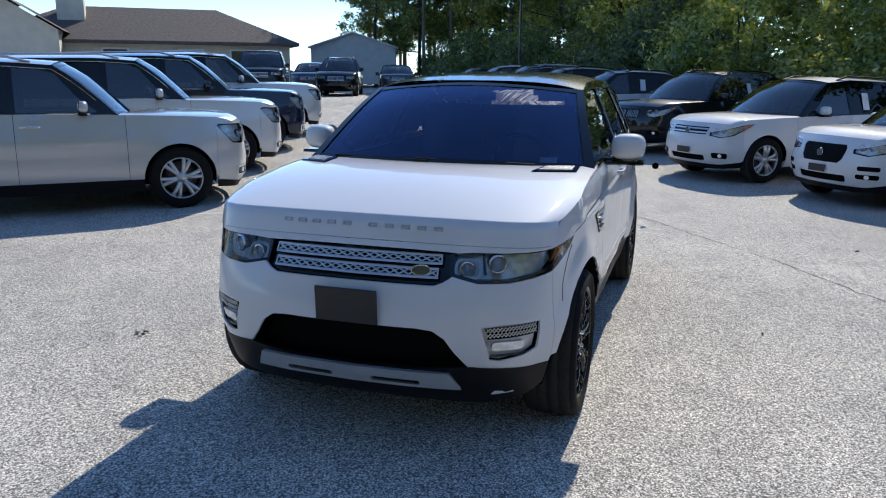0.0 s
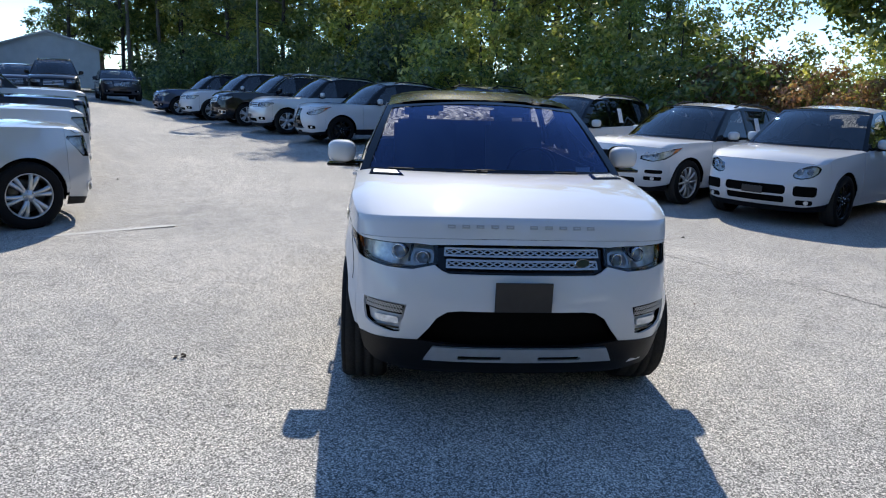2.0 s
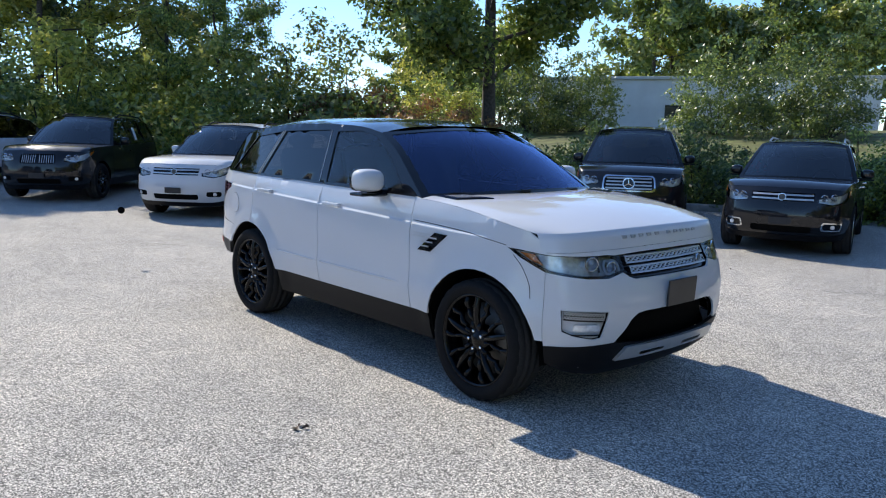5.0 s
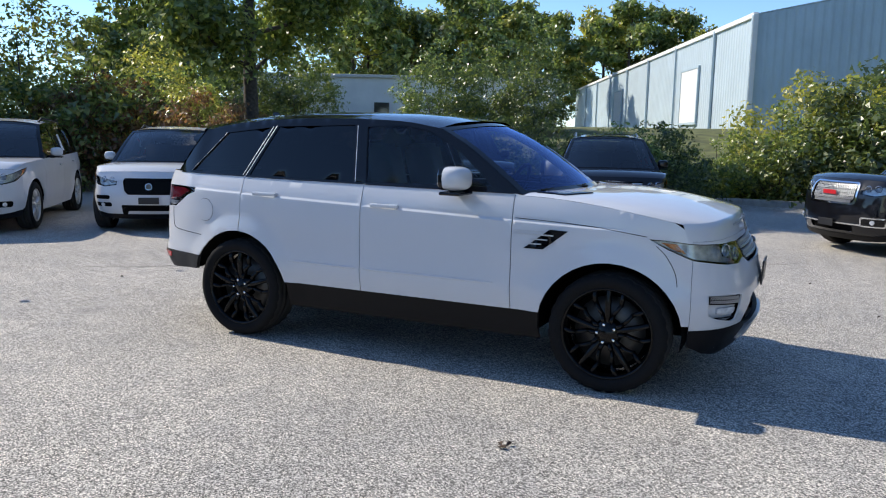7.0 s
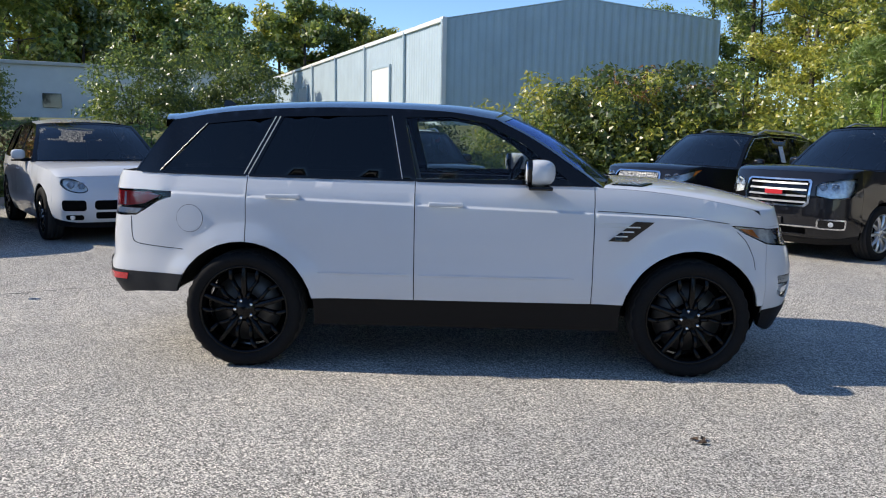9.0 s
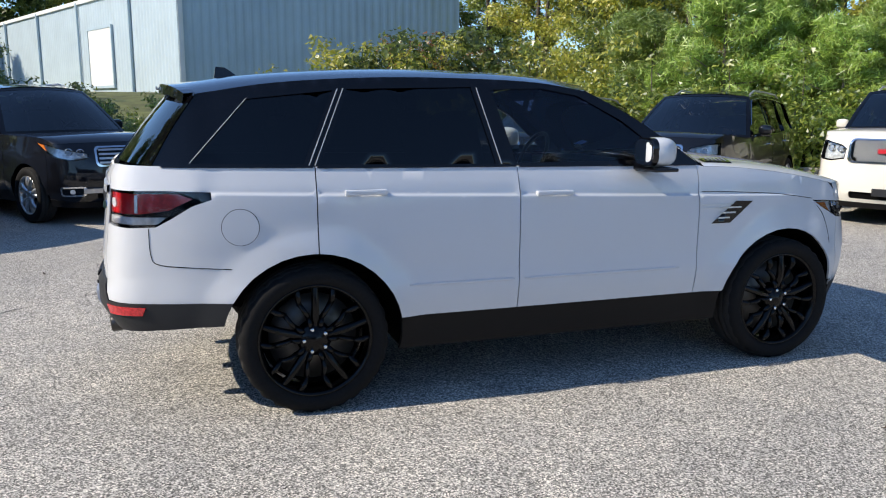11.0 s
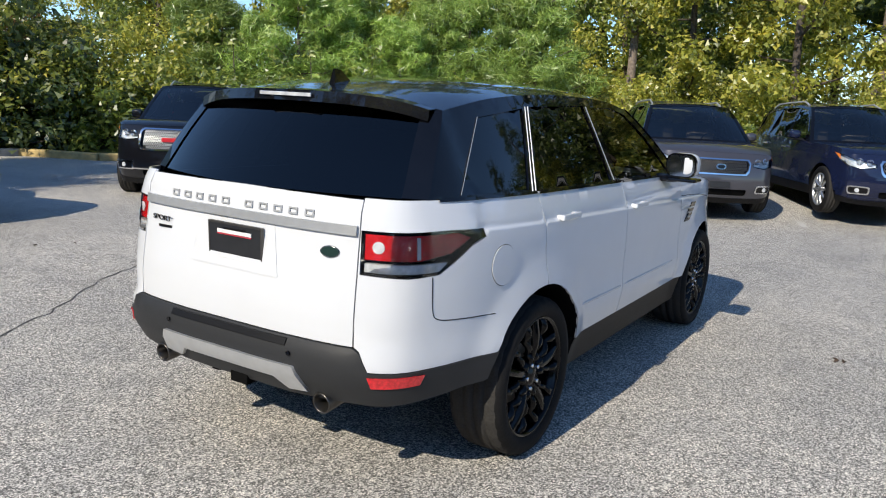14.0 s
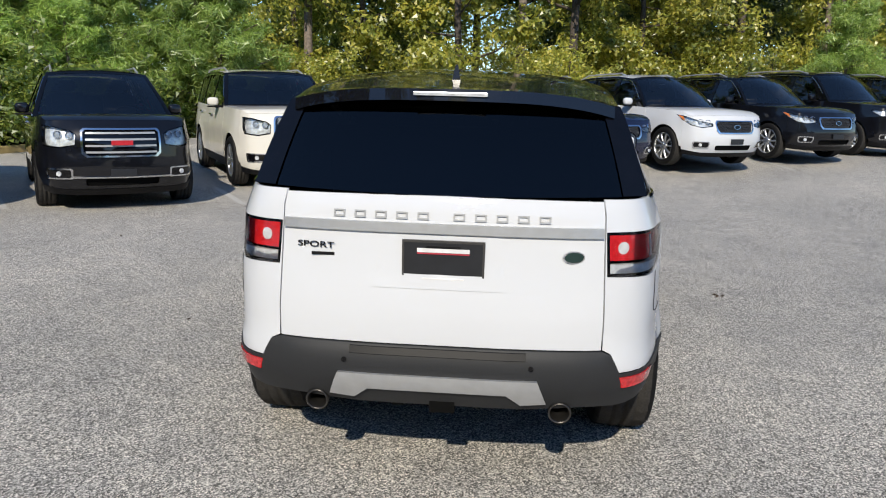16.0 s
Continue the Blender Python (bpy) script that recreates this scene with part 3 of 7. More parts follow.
def car_shell(c, car, paint, clad, roof_mat, wind, glass, tint, windows, step=None, lamp=None, tail=None, clad_rear=None, gate_glass=None, frame_mat=None, front_holes=(), rear_bumper=0.62, seats=SEAT, front_clad=False, bumper_mat=None, corner_step=0.0):
    """Panels, doors, roof, glass and cabin of a car."""
    st = step or c.step
    s = c.skin
    top = lambda a, b, n=16: [(a + (b - a) * k / n, c.ztop(a + (b - a) * k / n)) for k in range(n + 1)]
    lamps = [lamp, mirror_pts(lamp)] if lamp else []
    gap = 0.003
    fb = c.clad if front_clad else c.low_front
    # front bumper cover
    out = [(-c.ub, c.clad - 0.05), (-c.ub * 0.8, fb + 0.02), (-c.ub * 0.5, fb), (c.ub * 0.5, fb), (c.ub * 0.8, fb + 0.02), (c.ub, c.clad - 0.05)] + top(c.ub, -c.ub, 30)
    panel("front_bumper", out, s, paint, car, lamps + list(front_holes), st)
    rear_b = s.end - s.at_y(c.yr + 0.32)
    rear_cut = [circle2(q * (s.end - c.uar), c.hub, c.arch, 36) for q in (1, -1)]
    for sg in (1, -1):
        fl = (lambda p: p) if sg > 0 else mirror_pts
        ar = [fl(h) for h in c.arches()]
        lm = [fl(lamp)] if lamp else []
        panel("front_wing", fl([(c.ub + gap, c.clad), (c.ud - gap, c.clad)] + top(c.ud - gap, c.ub + gap, 20)), s, paint, car, ar[:1] + lm, st)
        d1 = panel("front_door", fl([(c.ud + gap, c.clad), (c.us - gap, c.clad)] + top(c.us - gap, c.ud + gap)), s, paint, car, ar[:1], st)
        d2 = panel("rear_door", fl([(c.us + gap, c.clad), (c.ur - gap, c.clad)] + top(c.ur - gap, c.us + gap)), s, paint, car, ar[1:], st)
        tl = [fl(tail)] if tail else []
        panel("rear_wing", fl([(c.ur + gap, c.clad), (s.at_y(c.yr + 0.32), clad_rear or c.clad)] + ([(c.uq - corner_step, clad_rear), (c.uq - corner_step * 0.45, rear_bumper - 0.012), (c.uq - gap, rear_bumper)] if corner_step else [(c.uq - gap, clad_rear or c.clad)]) + top(c.uq - gap, c.ur + gap, 22)), s, paint, car, ar[1:] + tl, st)
        panel("sill", fl([(c.uaf + 0.1, c.low), (c.uar - 0.1, c.low), (c.uar - 0.1, c.clad - 0.002), (c.uaf + 0.1, c.clad - 0.002)]), s, clad, car, ar, st, 0.03, -0.004)
        # dark inner shell and wheel wells
        panel("inner_shell", fl([(0.0, c.clad - 0.02), (s.end, c.clad + 0.05), (s.end, c.belt_rear - 0.04)] + [(u, z - 0.035) for u, z in top(s.end, 0.0, 40)]), s, UNDER, car, ar + lm + tl + [h for h in front_holes], 0.16, 0, -0.035)
        for yy in (c.yf, c.yr):
            verts, faces = [], []
            u0 = s.at_y(yy)
            for k in range(25):
                a = radians((16 if yy > 0 else -4) + (174 if yy > 0 else 194) * k / 24)
                for deep, rr in ((-0.006, -0.001), (-0.05, 0.006), (-0.42, 0.006)):
                    p = s(u0 + (c.arch + rr) * math.cos(a), max(0.2, c.hub + (c.arch + rr) * math.sin(a)), 0.0)
                    verts.append((sg * (p.x + deep), p.y, p.z))
            for k in range(24):
                for j in (0, 1):
                    faces.append((3 * k + j, 3 * k + j + 1, 3 * k + j + 4, 3 * k + j + 3))
            faces.append(tuple(3 * k + 2 for k in range(25)))
            obj_from("wheel_well", verts, faces, UNDER, car)
        # window frame with its openings, and the panes
        outline = [(c.a_base, c.cowl - 0.02)] + [(p.x, p.y) for p in c.a_line] + [(p.x, p.y) for p in c.rail_line[1:]] + [(p.x, p.y) for p in c.d_line[1:]] + [(c.d_base, c.belt_rear - 0.03)]
        fn = lambda y, z, off, q=sg: c.side_at(y, z, off, q)
        panel("window_frame", outline, fn, frame_mat or TRIM, car, windows, 0.055 if c.step < 0.08 else 0.14, 0.03)
        for k, wn in enumerate(windows):
            ob = panel("side_window", wn, fn, glass if k == 0 else tint, car, (), 0.10 if c.step < 0.08 else 0.3, 0, -0.008)
    z_g = c.belt_rear
    wq = s.end - c.uq
    tail_holes = []
    cs = [(wq + corner_step, clad_rear - 0.004), (wq + corner_step * 0.45, rear_bumper - 0.016)] if corner_step else [(wq, (clad_rear or c.clad) - 0.004)]
    panel("tailgate", [(-wq + gap, rear_bumper), (wq - gap, rear_bumper), (wq - gap, z_g - 0.005), (0, z_g + 0.0), (-wq + gap, z_g - 0.005)], c.tail_fn, paint, car, tail_holes, st)
    panel("rear_bumper", [(-rear_b, c.clad + 0.03), (-wq * 1.18, c.clad - 0.02), (-wq * 0.9, c.low + 0.17), (-wq * 0.5, c.low + 0.15), (wq * 0.5, c.low + 0.15), (wq * 0.9, c.low + 0.17), (wq * 1.18, c.clad - 0.02), (rear_b, c.clad + 0.03), (rear_b, clad_rear or c.clad)] + cs + [(wq, rear_bumper - 0.004), (-wq, rear_bumper - 0.004)] + [(-u, z) for u, z in cs[::-1]] + [(-rear_b, clad_rear or c.clad)], c.tail_fn, bumper_mat or clad, car, rear_cut, st, 0.03, 0.006)

    def hood(a, t):
        f = s(a * c.uc, c.hood_z(0, a))
        f1 = s(c.uc, c.hood_z(0, 1))
        r1 = s(s.at_y(c.a_base), c.cowl)
        r = Vector((a * r1.x, c.a_base - 0.20 * (1 - a * a), 0))
        p = f.lerp(r, t)
        ye = f1.y + (r1.y - f1.y) * t
        ex = f1.x + (r1.x - f1.x) * t
        wx = s(s.at_y(ye), c.hood_z(t, 1)).x
        p.x *= wx / ex
        p.z = c.hood_z(t, a) + (0.015 * t if abs(a) < 0.999 else 0)
        return p

    c.hood_fn = hood
    sheet("bonnet", lambda a, t: hood(a, t ** 1.8) + Vector((0, 0, 0.002)), 26, 26, paint, car)
    sheet("roof", c.roof_at, 18, 22, roof_mat, car)
    sheet("windscreen", c.windscreen, 14, 10, wind, car)
    sheet("rear_window", c.back, 14, 8, gate_glass or tint, car)
    # pillars cover the edges of the screens
    for a0, a1 in ((-1.005, -0.94), (0.94, 1.005)):
        sheet("windscreen_pillar", lambda a, t: c.windscreen(a, t, 0.006), 3, 10, frame_mat or TRIM, car, u0=a0, u1=a1)
        sheet("rear_pillar", lambda a, t: c.back(a, t, 0.006), 3, 8, frame_mat or TRIM, car, u0=a0 if a0 < 0 else 0.88, u1=-0.88 if a0 < 0 else a1)
    sheet("screen_header", lambda a, t: c.windscreen(a, t, 0.004), 14, 2, frame_mat or TRIM, car, v0=0.93, v1=1.003)
    sheet("cowl", lambda a, t: c.windscreen(a, t, 0.005), 14, 2, frame_mat or TRIM, car, v0=-0.02, v1=0.045)
    # underbody, cabin floor and seats
    part("underbody", box_bm((c.w * 1.2, c.wb + 0.5, 0.14), (0, -0.1, c.low + 0.10), 0.03), UNDER, car)
    bm = bmesh.new()
    add_box(bm, (c.w * 1.6, c.d_base - c.a_base - 0.3, 0.05), (0, (c.d_base + c.a_base) / 2 - 0.15, c.belt - 0.42))
    add_box(bm, (c.w * 1.6, 0.36, 0.26), (0, c.a_base + 0.12, c.belt - 0.16))
    part("cabin_floor", bm, UNDER, car)
    for sx in (-0.37, 0.37):
        sb = bmesh.new()
        bmesh.ops.create_cube(sb, size=1, matrix=pose(sx, c.split + 0.12, c.belt - 0.02, -14) @ Matrix.Diagonal((0.48, 0.15, 0.64, 1)))
        bmesh.ops.create_cube(sb, size=1, matrix=pose(sx, c.split + 0.24, c.belt + 0.41, -10) @ Matrix.Diagonal((0.26, 0.10, 0.17, 1)))
        bmesh.ops.create_cube(sb, size=1, matrix=pose(sx, c.split - 0.18, c.belt - 0.33, 5) @ Matrix.Diagonal((0.5, 0.5, 0.16, 1)))
        bmesh.ops.bevel(sb, geom=sb.edges[:], offset=0.04, segments=2, affect="EDGES")
        part("seat", sb, seats, car, smooth=True)
    sb = bmesh.new()
    bmesh.ops.create_cube(sb, size=1, matrix=pose(0, c.split + 1.05, c.belt - 0.04, -16) @ Matrix.Diagonal((1.3, 0.15, 0.6, 1)))
    for sx in (-0.42, 0.42):
        bmesh.ops.create_cube(sb, size=1, matrix=pose(sx, c.split + 1.15, c.belt + 0.33, -10) @ Matrix.Diagonal((0.26, 0.10, 0.15, 1)))
    bmesh.ops.bevel(sb, geom=sb.edges[:], offset=0.04, segments=2, affect="EDGES")
    part("rear_bench", sb, seats, car, smooth=True)
    tv, tf = [], []
    for i in range(20):
        for j in range(6):
            A, B = 2 * math.pi * i / 20, 2 * math.pi * j / 6
            p = Matrix.Rotation(radians(-65), 3, "X") @ Vector(((0.18 + 0.015 * math.cos(B)) * math.cos(A), (0.18 + 0.015 * math.cos(B)) * math.sin(A), 0.015 * math.sin(B)))
            tv.append(p + Vector((0.37, c.a_base + 0.5, c.belt - 0.02)))
            tf.append((i * 6 + j, ((i + 1) % 20) * 6 + j, ((i + 1) % 20) * 6 + (j + 1) % 6, i * 6 + (j + 1) % 6))
    obj_from("steering_wheel", tv, tf, TRIM, car)


def lamp_unit(c, car, name, poly, sg, bowl_mat, lens_mat, depth=0.07, bulbs=(), fn=None):
    """A lamp let into the skin: bowl behind, clear cover flush."""
    fn = fn or c.skin
    fl = (lambda p: p) if sg > 0 else mirror_pts
    lamp = panel(name, fl(poly), fn, lens_mat, car, (), 0.07, depth, -0.001)
    panel("lamp_bowl", fl(poly), fn, bowl_mat, lamp, (), 0.07, 0, -depth)
    cu, cz = sum(p[0] for p in poly) / len(poly), sum(p[1] for p in poly) / len(poly)
    inner = [(cu + (u - cu) * 0.955, cz + (z - cz) * 0.86) for u, z in poly]
    panel("lamp_border", fl(poly), fn, GLOSSTRIM, lamp, [fl(inner)], 0.07, 0.03, -0.006)
    for u, z, r in bulbs:
        p, q = fn(sg * u, z, -depth + 0.01), fn(sg * u, z, -0.008)
        bm = bmesh.new()
        d = (q - p).normalized()
        m = Matrix.Translation(q) @ d.to_track_quat("X", "Z").to_matrix().to_4x4()
        rv, rf = lathe([(-depth + 0.01, r * 1.05), (-0.012, r * 1.08), (0.0, r), (-0.006, r * 0.84), (-0.03, r * 0.80)], 24)
        proj = obj_from("projector", [m @ Vector(v) for v in rv], rf, CHROME, lamp)
        rv, rf = lathe([(-0.02, r * 0.80), (-0.008, r * 0.55), (-0.002, r * 0.25), (0.0, 0.001)], 20)
        obj_from("bulb_lens", [m @ Vector(v) for v in rv], rf, BULBGLASS, proj)
    return lamp


def grid_bars(c, car, name, u0, u1, zs, th, mat, off=0.012, fn=None, n=24, wave=0.0, label=""):
    """Grille bars that follow the skin, one mesh; zs: heights at the middle; wave adds a mesh pattern."""
    fn = fn or c.skin
    verts, faces = [], []
    for z0 in zs:
        for q in (range(1) if not wave else range(2)):
            base = len(verts)
            for k in range(n + 1):
                u = u0 + (u1 - u0) * k / n
                z = z0 + (wave * (1 if (k + q) % 2 else -1) if wave else 0)
                for dz, o in ((-th, 0.0), (-th, off), (th, off), (th, 0.0)):
                    verts.append(fn(u, z + dz, o))
            for k in range(n):
                for j in range(3):
                    p = base + k * 4 + j
                    faces.append((p, p + 4, p + 5, p + 1))
    return obj_from(name, verts, faces, mat, car, label, smooth=False)


def mirror_pair(c, car, cap_mat, y, z, x, size=(0.20, 0.13, 0.15), base_mat=TRIM):
    for sg in (1, -1):
        bm = bmesh.new()
        bmesh.ops.create_uvsphere(bm, u_segments=20, v_segments=12, radius=0.5)
        for v in bm.verts:
            k = Vector((abs(v.co.x) ** 0.7 * math.copysign(0.62, v.co.x), abs(v.co.y) ** 0.8 * math.copysign(0.58, v.co.y), abs(v.co.z) ** 0.65 * math.copysign(0.64, v.co.z)))
            k.y = min(k.y, 0.28)
            v.co = Vector((k.x * size[0] * 1.25 * sg, k.y * size[1] * 1.4, k.z * size[2] * 1.2)) + Vector((sg * (x + 0.1), y, z))
            v.co.y += (abs(v.co.x) - x) * 0.12
        mirror = part("door_mirror", bm, cap_mat, car, smooth=True)
        part("mirror_foot", box_bm((0.20, 0.09, 0.05), (sg * (x - 0.03), y + 0.02, z - size[2] * 0.55), 0.015), base_mat, mirror)
        cx, hx, hz = sg * (x + 0.1), size[0] * 0.45, size[2] * 0.47
        part("mirror_shell", plate_bm(rounded(cx - hx, z - hz, cx + hx, z + hz, hz * 0.7), y + size[1] * 0.30, y + size[1] * 0.43), base_mat, mirror)
        part("mirror_glass", plate_bm(rounded(cx - hx * 0.92, z - hz * 0.88, cx + hx * 0.92, z + hz * 0.88, hz * 0.6), y + size[1] * 0.42, y + size[1] * 0.46), CHROME, mirror)
        part("mirror_base", box_bm((size[0] * 1.05, size[1] * 0.7, 0.022), (sg * (x + 0.09), y + 0.01, z - size[2] * 0.58), 0.01), base_mat, mirror)


def door_handles(c, car, mat, places):
    for sg in (1, -1):
        for y, z in places:
            p = c.skin(sg * c.skin.at_y(y), z, 0.03)
            h = part("door_handle", box_bm((0.02, 0.22, 0.028), p, 0.009), mat, car)
            for dy in (-0.085, 0.085):
                part("handle_mount", box_bm((0.04, 0.035, 0.024), p + Vector((-sg * 0.016, dy, 0)), 0.006), mat, h)


def plate_part(car, name, at, w, h, mat, turn=0.0):
    p = part(name, box_bm((w, 0.012, h), (0, 0, 0), 0.004), mat, car)
    p.matrix_local = pose(*at, turn)
    return p

# ---------------------------------------------------------------- ground
def asphalt_mat():
    m, n, l, b = material("asphalt")
    co = n.new("ShaderNodeTexCoord")
    stones = n.new("ShaderNodeTexVoronoi")
    stones.inputs["Scale"].default_value = 150
    fine = n.new("ShaderNodeTexNoise")
    fine.inputs["Scale"].default_value = 290
    fine.inputs["Detail"].default_value = 3
    wide = n.new("ShaderNodeTexNoise")
    wide.inputs["Scale"].default_value = 0.35
    wide.inputs["Detail"].default_value = 5
    for t in (stones, fine, wide):
        l.new(co.outputs["Object"], t.inputs["Vector"])
    r1 = n.new("ShaderNodeValToRGB")
    r1.color_ramp.elements[0].position, r1.color_ramp.elements[0].color = 0.17, (0.034, 0.033, 0.031, 1)
    r1.color_ramp.elements[1].position, r1.color_ramp.elements[1].color = 0.78, (1.0, 0.96, 0.89, 1)
    e = r1.color_ramp.elements.new(0.45)
    e.color = (0.250, 0.242, 0.226, 1)
    bw = n.new("ShaderNodeRGBToBW")
    l.new(stones.outputs["Color"], bw.inputs[0])
    mix0 = n.new("ShaderNodeMath")
    mix0.operation = "MULTIPLY_ADD"
    mix0.inputs[1].default_value, mix0.inputs[2].default_value = 0.7, -0.1
    l.new(bw.outputs[0], mix0.inputs[0])
    addn = n.new("ShaderNodeMath")
    addn.operation = "ADD"
    half = n.new("ShaderNodeMath")
    half.operation = "MULTIPLY"
    half.inputs[1].default_value = 0.5
    l.new(fine.outputs[0], half.inputs[0])
    l.new(mix0.outputs[0], addn.inputs[0])
    l.new(half.outputs[0], addn.inputs[1])
    l.new(addn.outputs[0], r1.inputs[0])
    r2 = n.new("ShaderNodeValToRGB")
    r2.color_ramp.elements[0].position, r2.color_ramp.elements[0].color = 0.3, (0.80, 0.80, 0.80, 1)
    r2.color_ramp.elements[1].position, r2.color_ramp.elements[1].color = 0.7, (1.1, 1.08, 1.05, 1)
    l.new(wide.outputs[0], r2.inputs[0])
    mul = n.new("ShaderNodeMix")
    mul.data_type, mul.blend_type = "RGBA", "MULTIPLY"
    mul.inputs[0].default_value = 1
    l.new(r1.outputs[0], mul.inputs[6])
    l.new(r2.outputs[0], mul.inputs[7])
    # worn, paler lanes and darker oil-stained patches
    mid = n.new("ShaderNodeTexNoise")
    mid.inputs["Scale"].default_value = 2.6
    mid.inputs["Detail"].default_value = 6
    mid.inputs["Roughness"].default_value = 0.65
    l.new(co.outputs["Object"], mid.inputs["Vector"])
    r3 = n.new("ShaderNodeValToRGB")
    r3.color_ramp.elements[0].position, r3.color_ramp.elements[0].color = 0.32, (0.86, 0.86, 0.87, 1)
    r3.color_ramp.elements[1].position, r3.color_ramp.elements[1].color = 0.62, (1.06, 1.05, 1.03, 1)
    l.new(mid.outputs[0], r3.inputs[0])
    mul2 = n.new("ShaderNodeMix")
    mul2.data_type, mul2.blend_type = "RGBA", "MULTIPLY"
    mul2.inputs[0].default_value = 1
    l.new(mul.outputs[2], mul2.inputs[6])
    l.new(r3.outputs[0], mul2.inputs[7])
    l.new(mul2.outputs[2], b.inputs["Base Color"])
    b.inputs["Roughness"].default_value = 0.9
    b.inputs["Specular IOR Level"].default_value = 0.25
    bump = n.new("ShaderNodeBump")
    bump.inputs["Strength"].default_value = 0.6
    bump.inputs["Distance"].default_value = 0.006
    l.new(addn.outputs[0], bump.inputs["Height"])
    l.new(bump.outputs[0], b.inputs["Normal"])
    return m


ASPHALT = asphalt_mat()
GRASS = plain("grass_earth", (0.11, 0.12, 0.035), 0.9, vary=0.5, scale=1.5, bump=0.5)
LOT = [(-70, -45), (-24, -31), (-6, -22.5), (2.5, -19.2), (7.2, -17.0), (10.8, -12.0), (12.0, -7.2), (12.9, -5.6), (14.6, -4.8), (15.0, -1.0), (11.6, 4.8), (9.3, 9.0), (6.0, 17.0), (-2, 30), (-12, 47), (-16, 60), (-70, 60)]


def ground_sheet():
    from mathutils.geometry import delaunay_2d_cdt
    loop = split_loop(LOT, 2.5)
    pts = [Vector(p) for p in loop]
    edges = [(i, (i + 1) % len(loop)) for i in range(len(loop))]
    rim = np.array(loop)
    cs = list(range(-84, 105, 4))
    pts += [Vector((x, y)) for x in cs for y in cs if not inside(loop, x, y) and ((rim - (x, y)) ** 2).sum(1).min() > 2.5]
    far = [-1500, -600, -250, -130, 0, 150, 250, 600, 1500]
    pts += [Vector((x, y)) for x in far for y in far if max(abs(x), abs(y)) > 120]
    cv, _, cf, *_ = delaunay_2d_cdt(pts, edges, [], 0, 1e-6)
    faces = [tuple(f) for f in cf if not inside(loop, sum(cv[i][0] for i in f) / 3, sum(cv[i][1] for i in f) / 3)]
    verts = [(p[0], p[1], ground_z(p[0], p[1])) for p in cv]
    tagged(obj_from("ground", verts, faces, GRASS), "grass and bare earth round the car park", "ground", kind="structure")
    lot = panel("pavement", LOT, lambda x, y, o: Vector((x, y, ground_z(x, y) + o)), ASPHALT, None, (), 2.5, 0.0)
    tagged(lot, "sunlit grey asphalt car park with fine stones", "car park", kind="structure")


ground_sheet()

# ---------------------------------------------------------------- the white car in the middle
HERO_WHEELS = wheel_meshes(0.386, 0.293, 0.275, "split5", DARKALLOY, "sport_wheel")


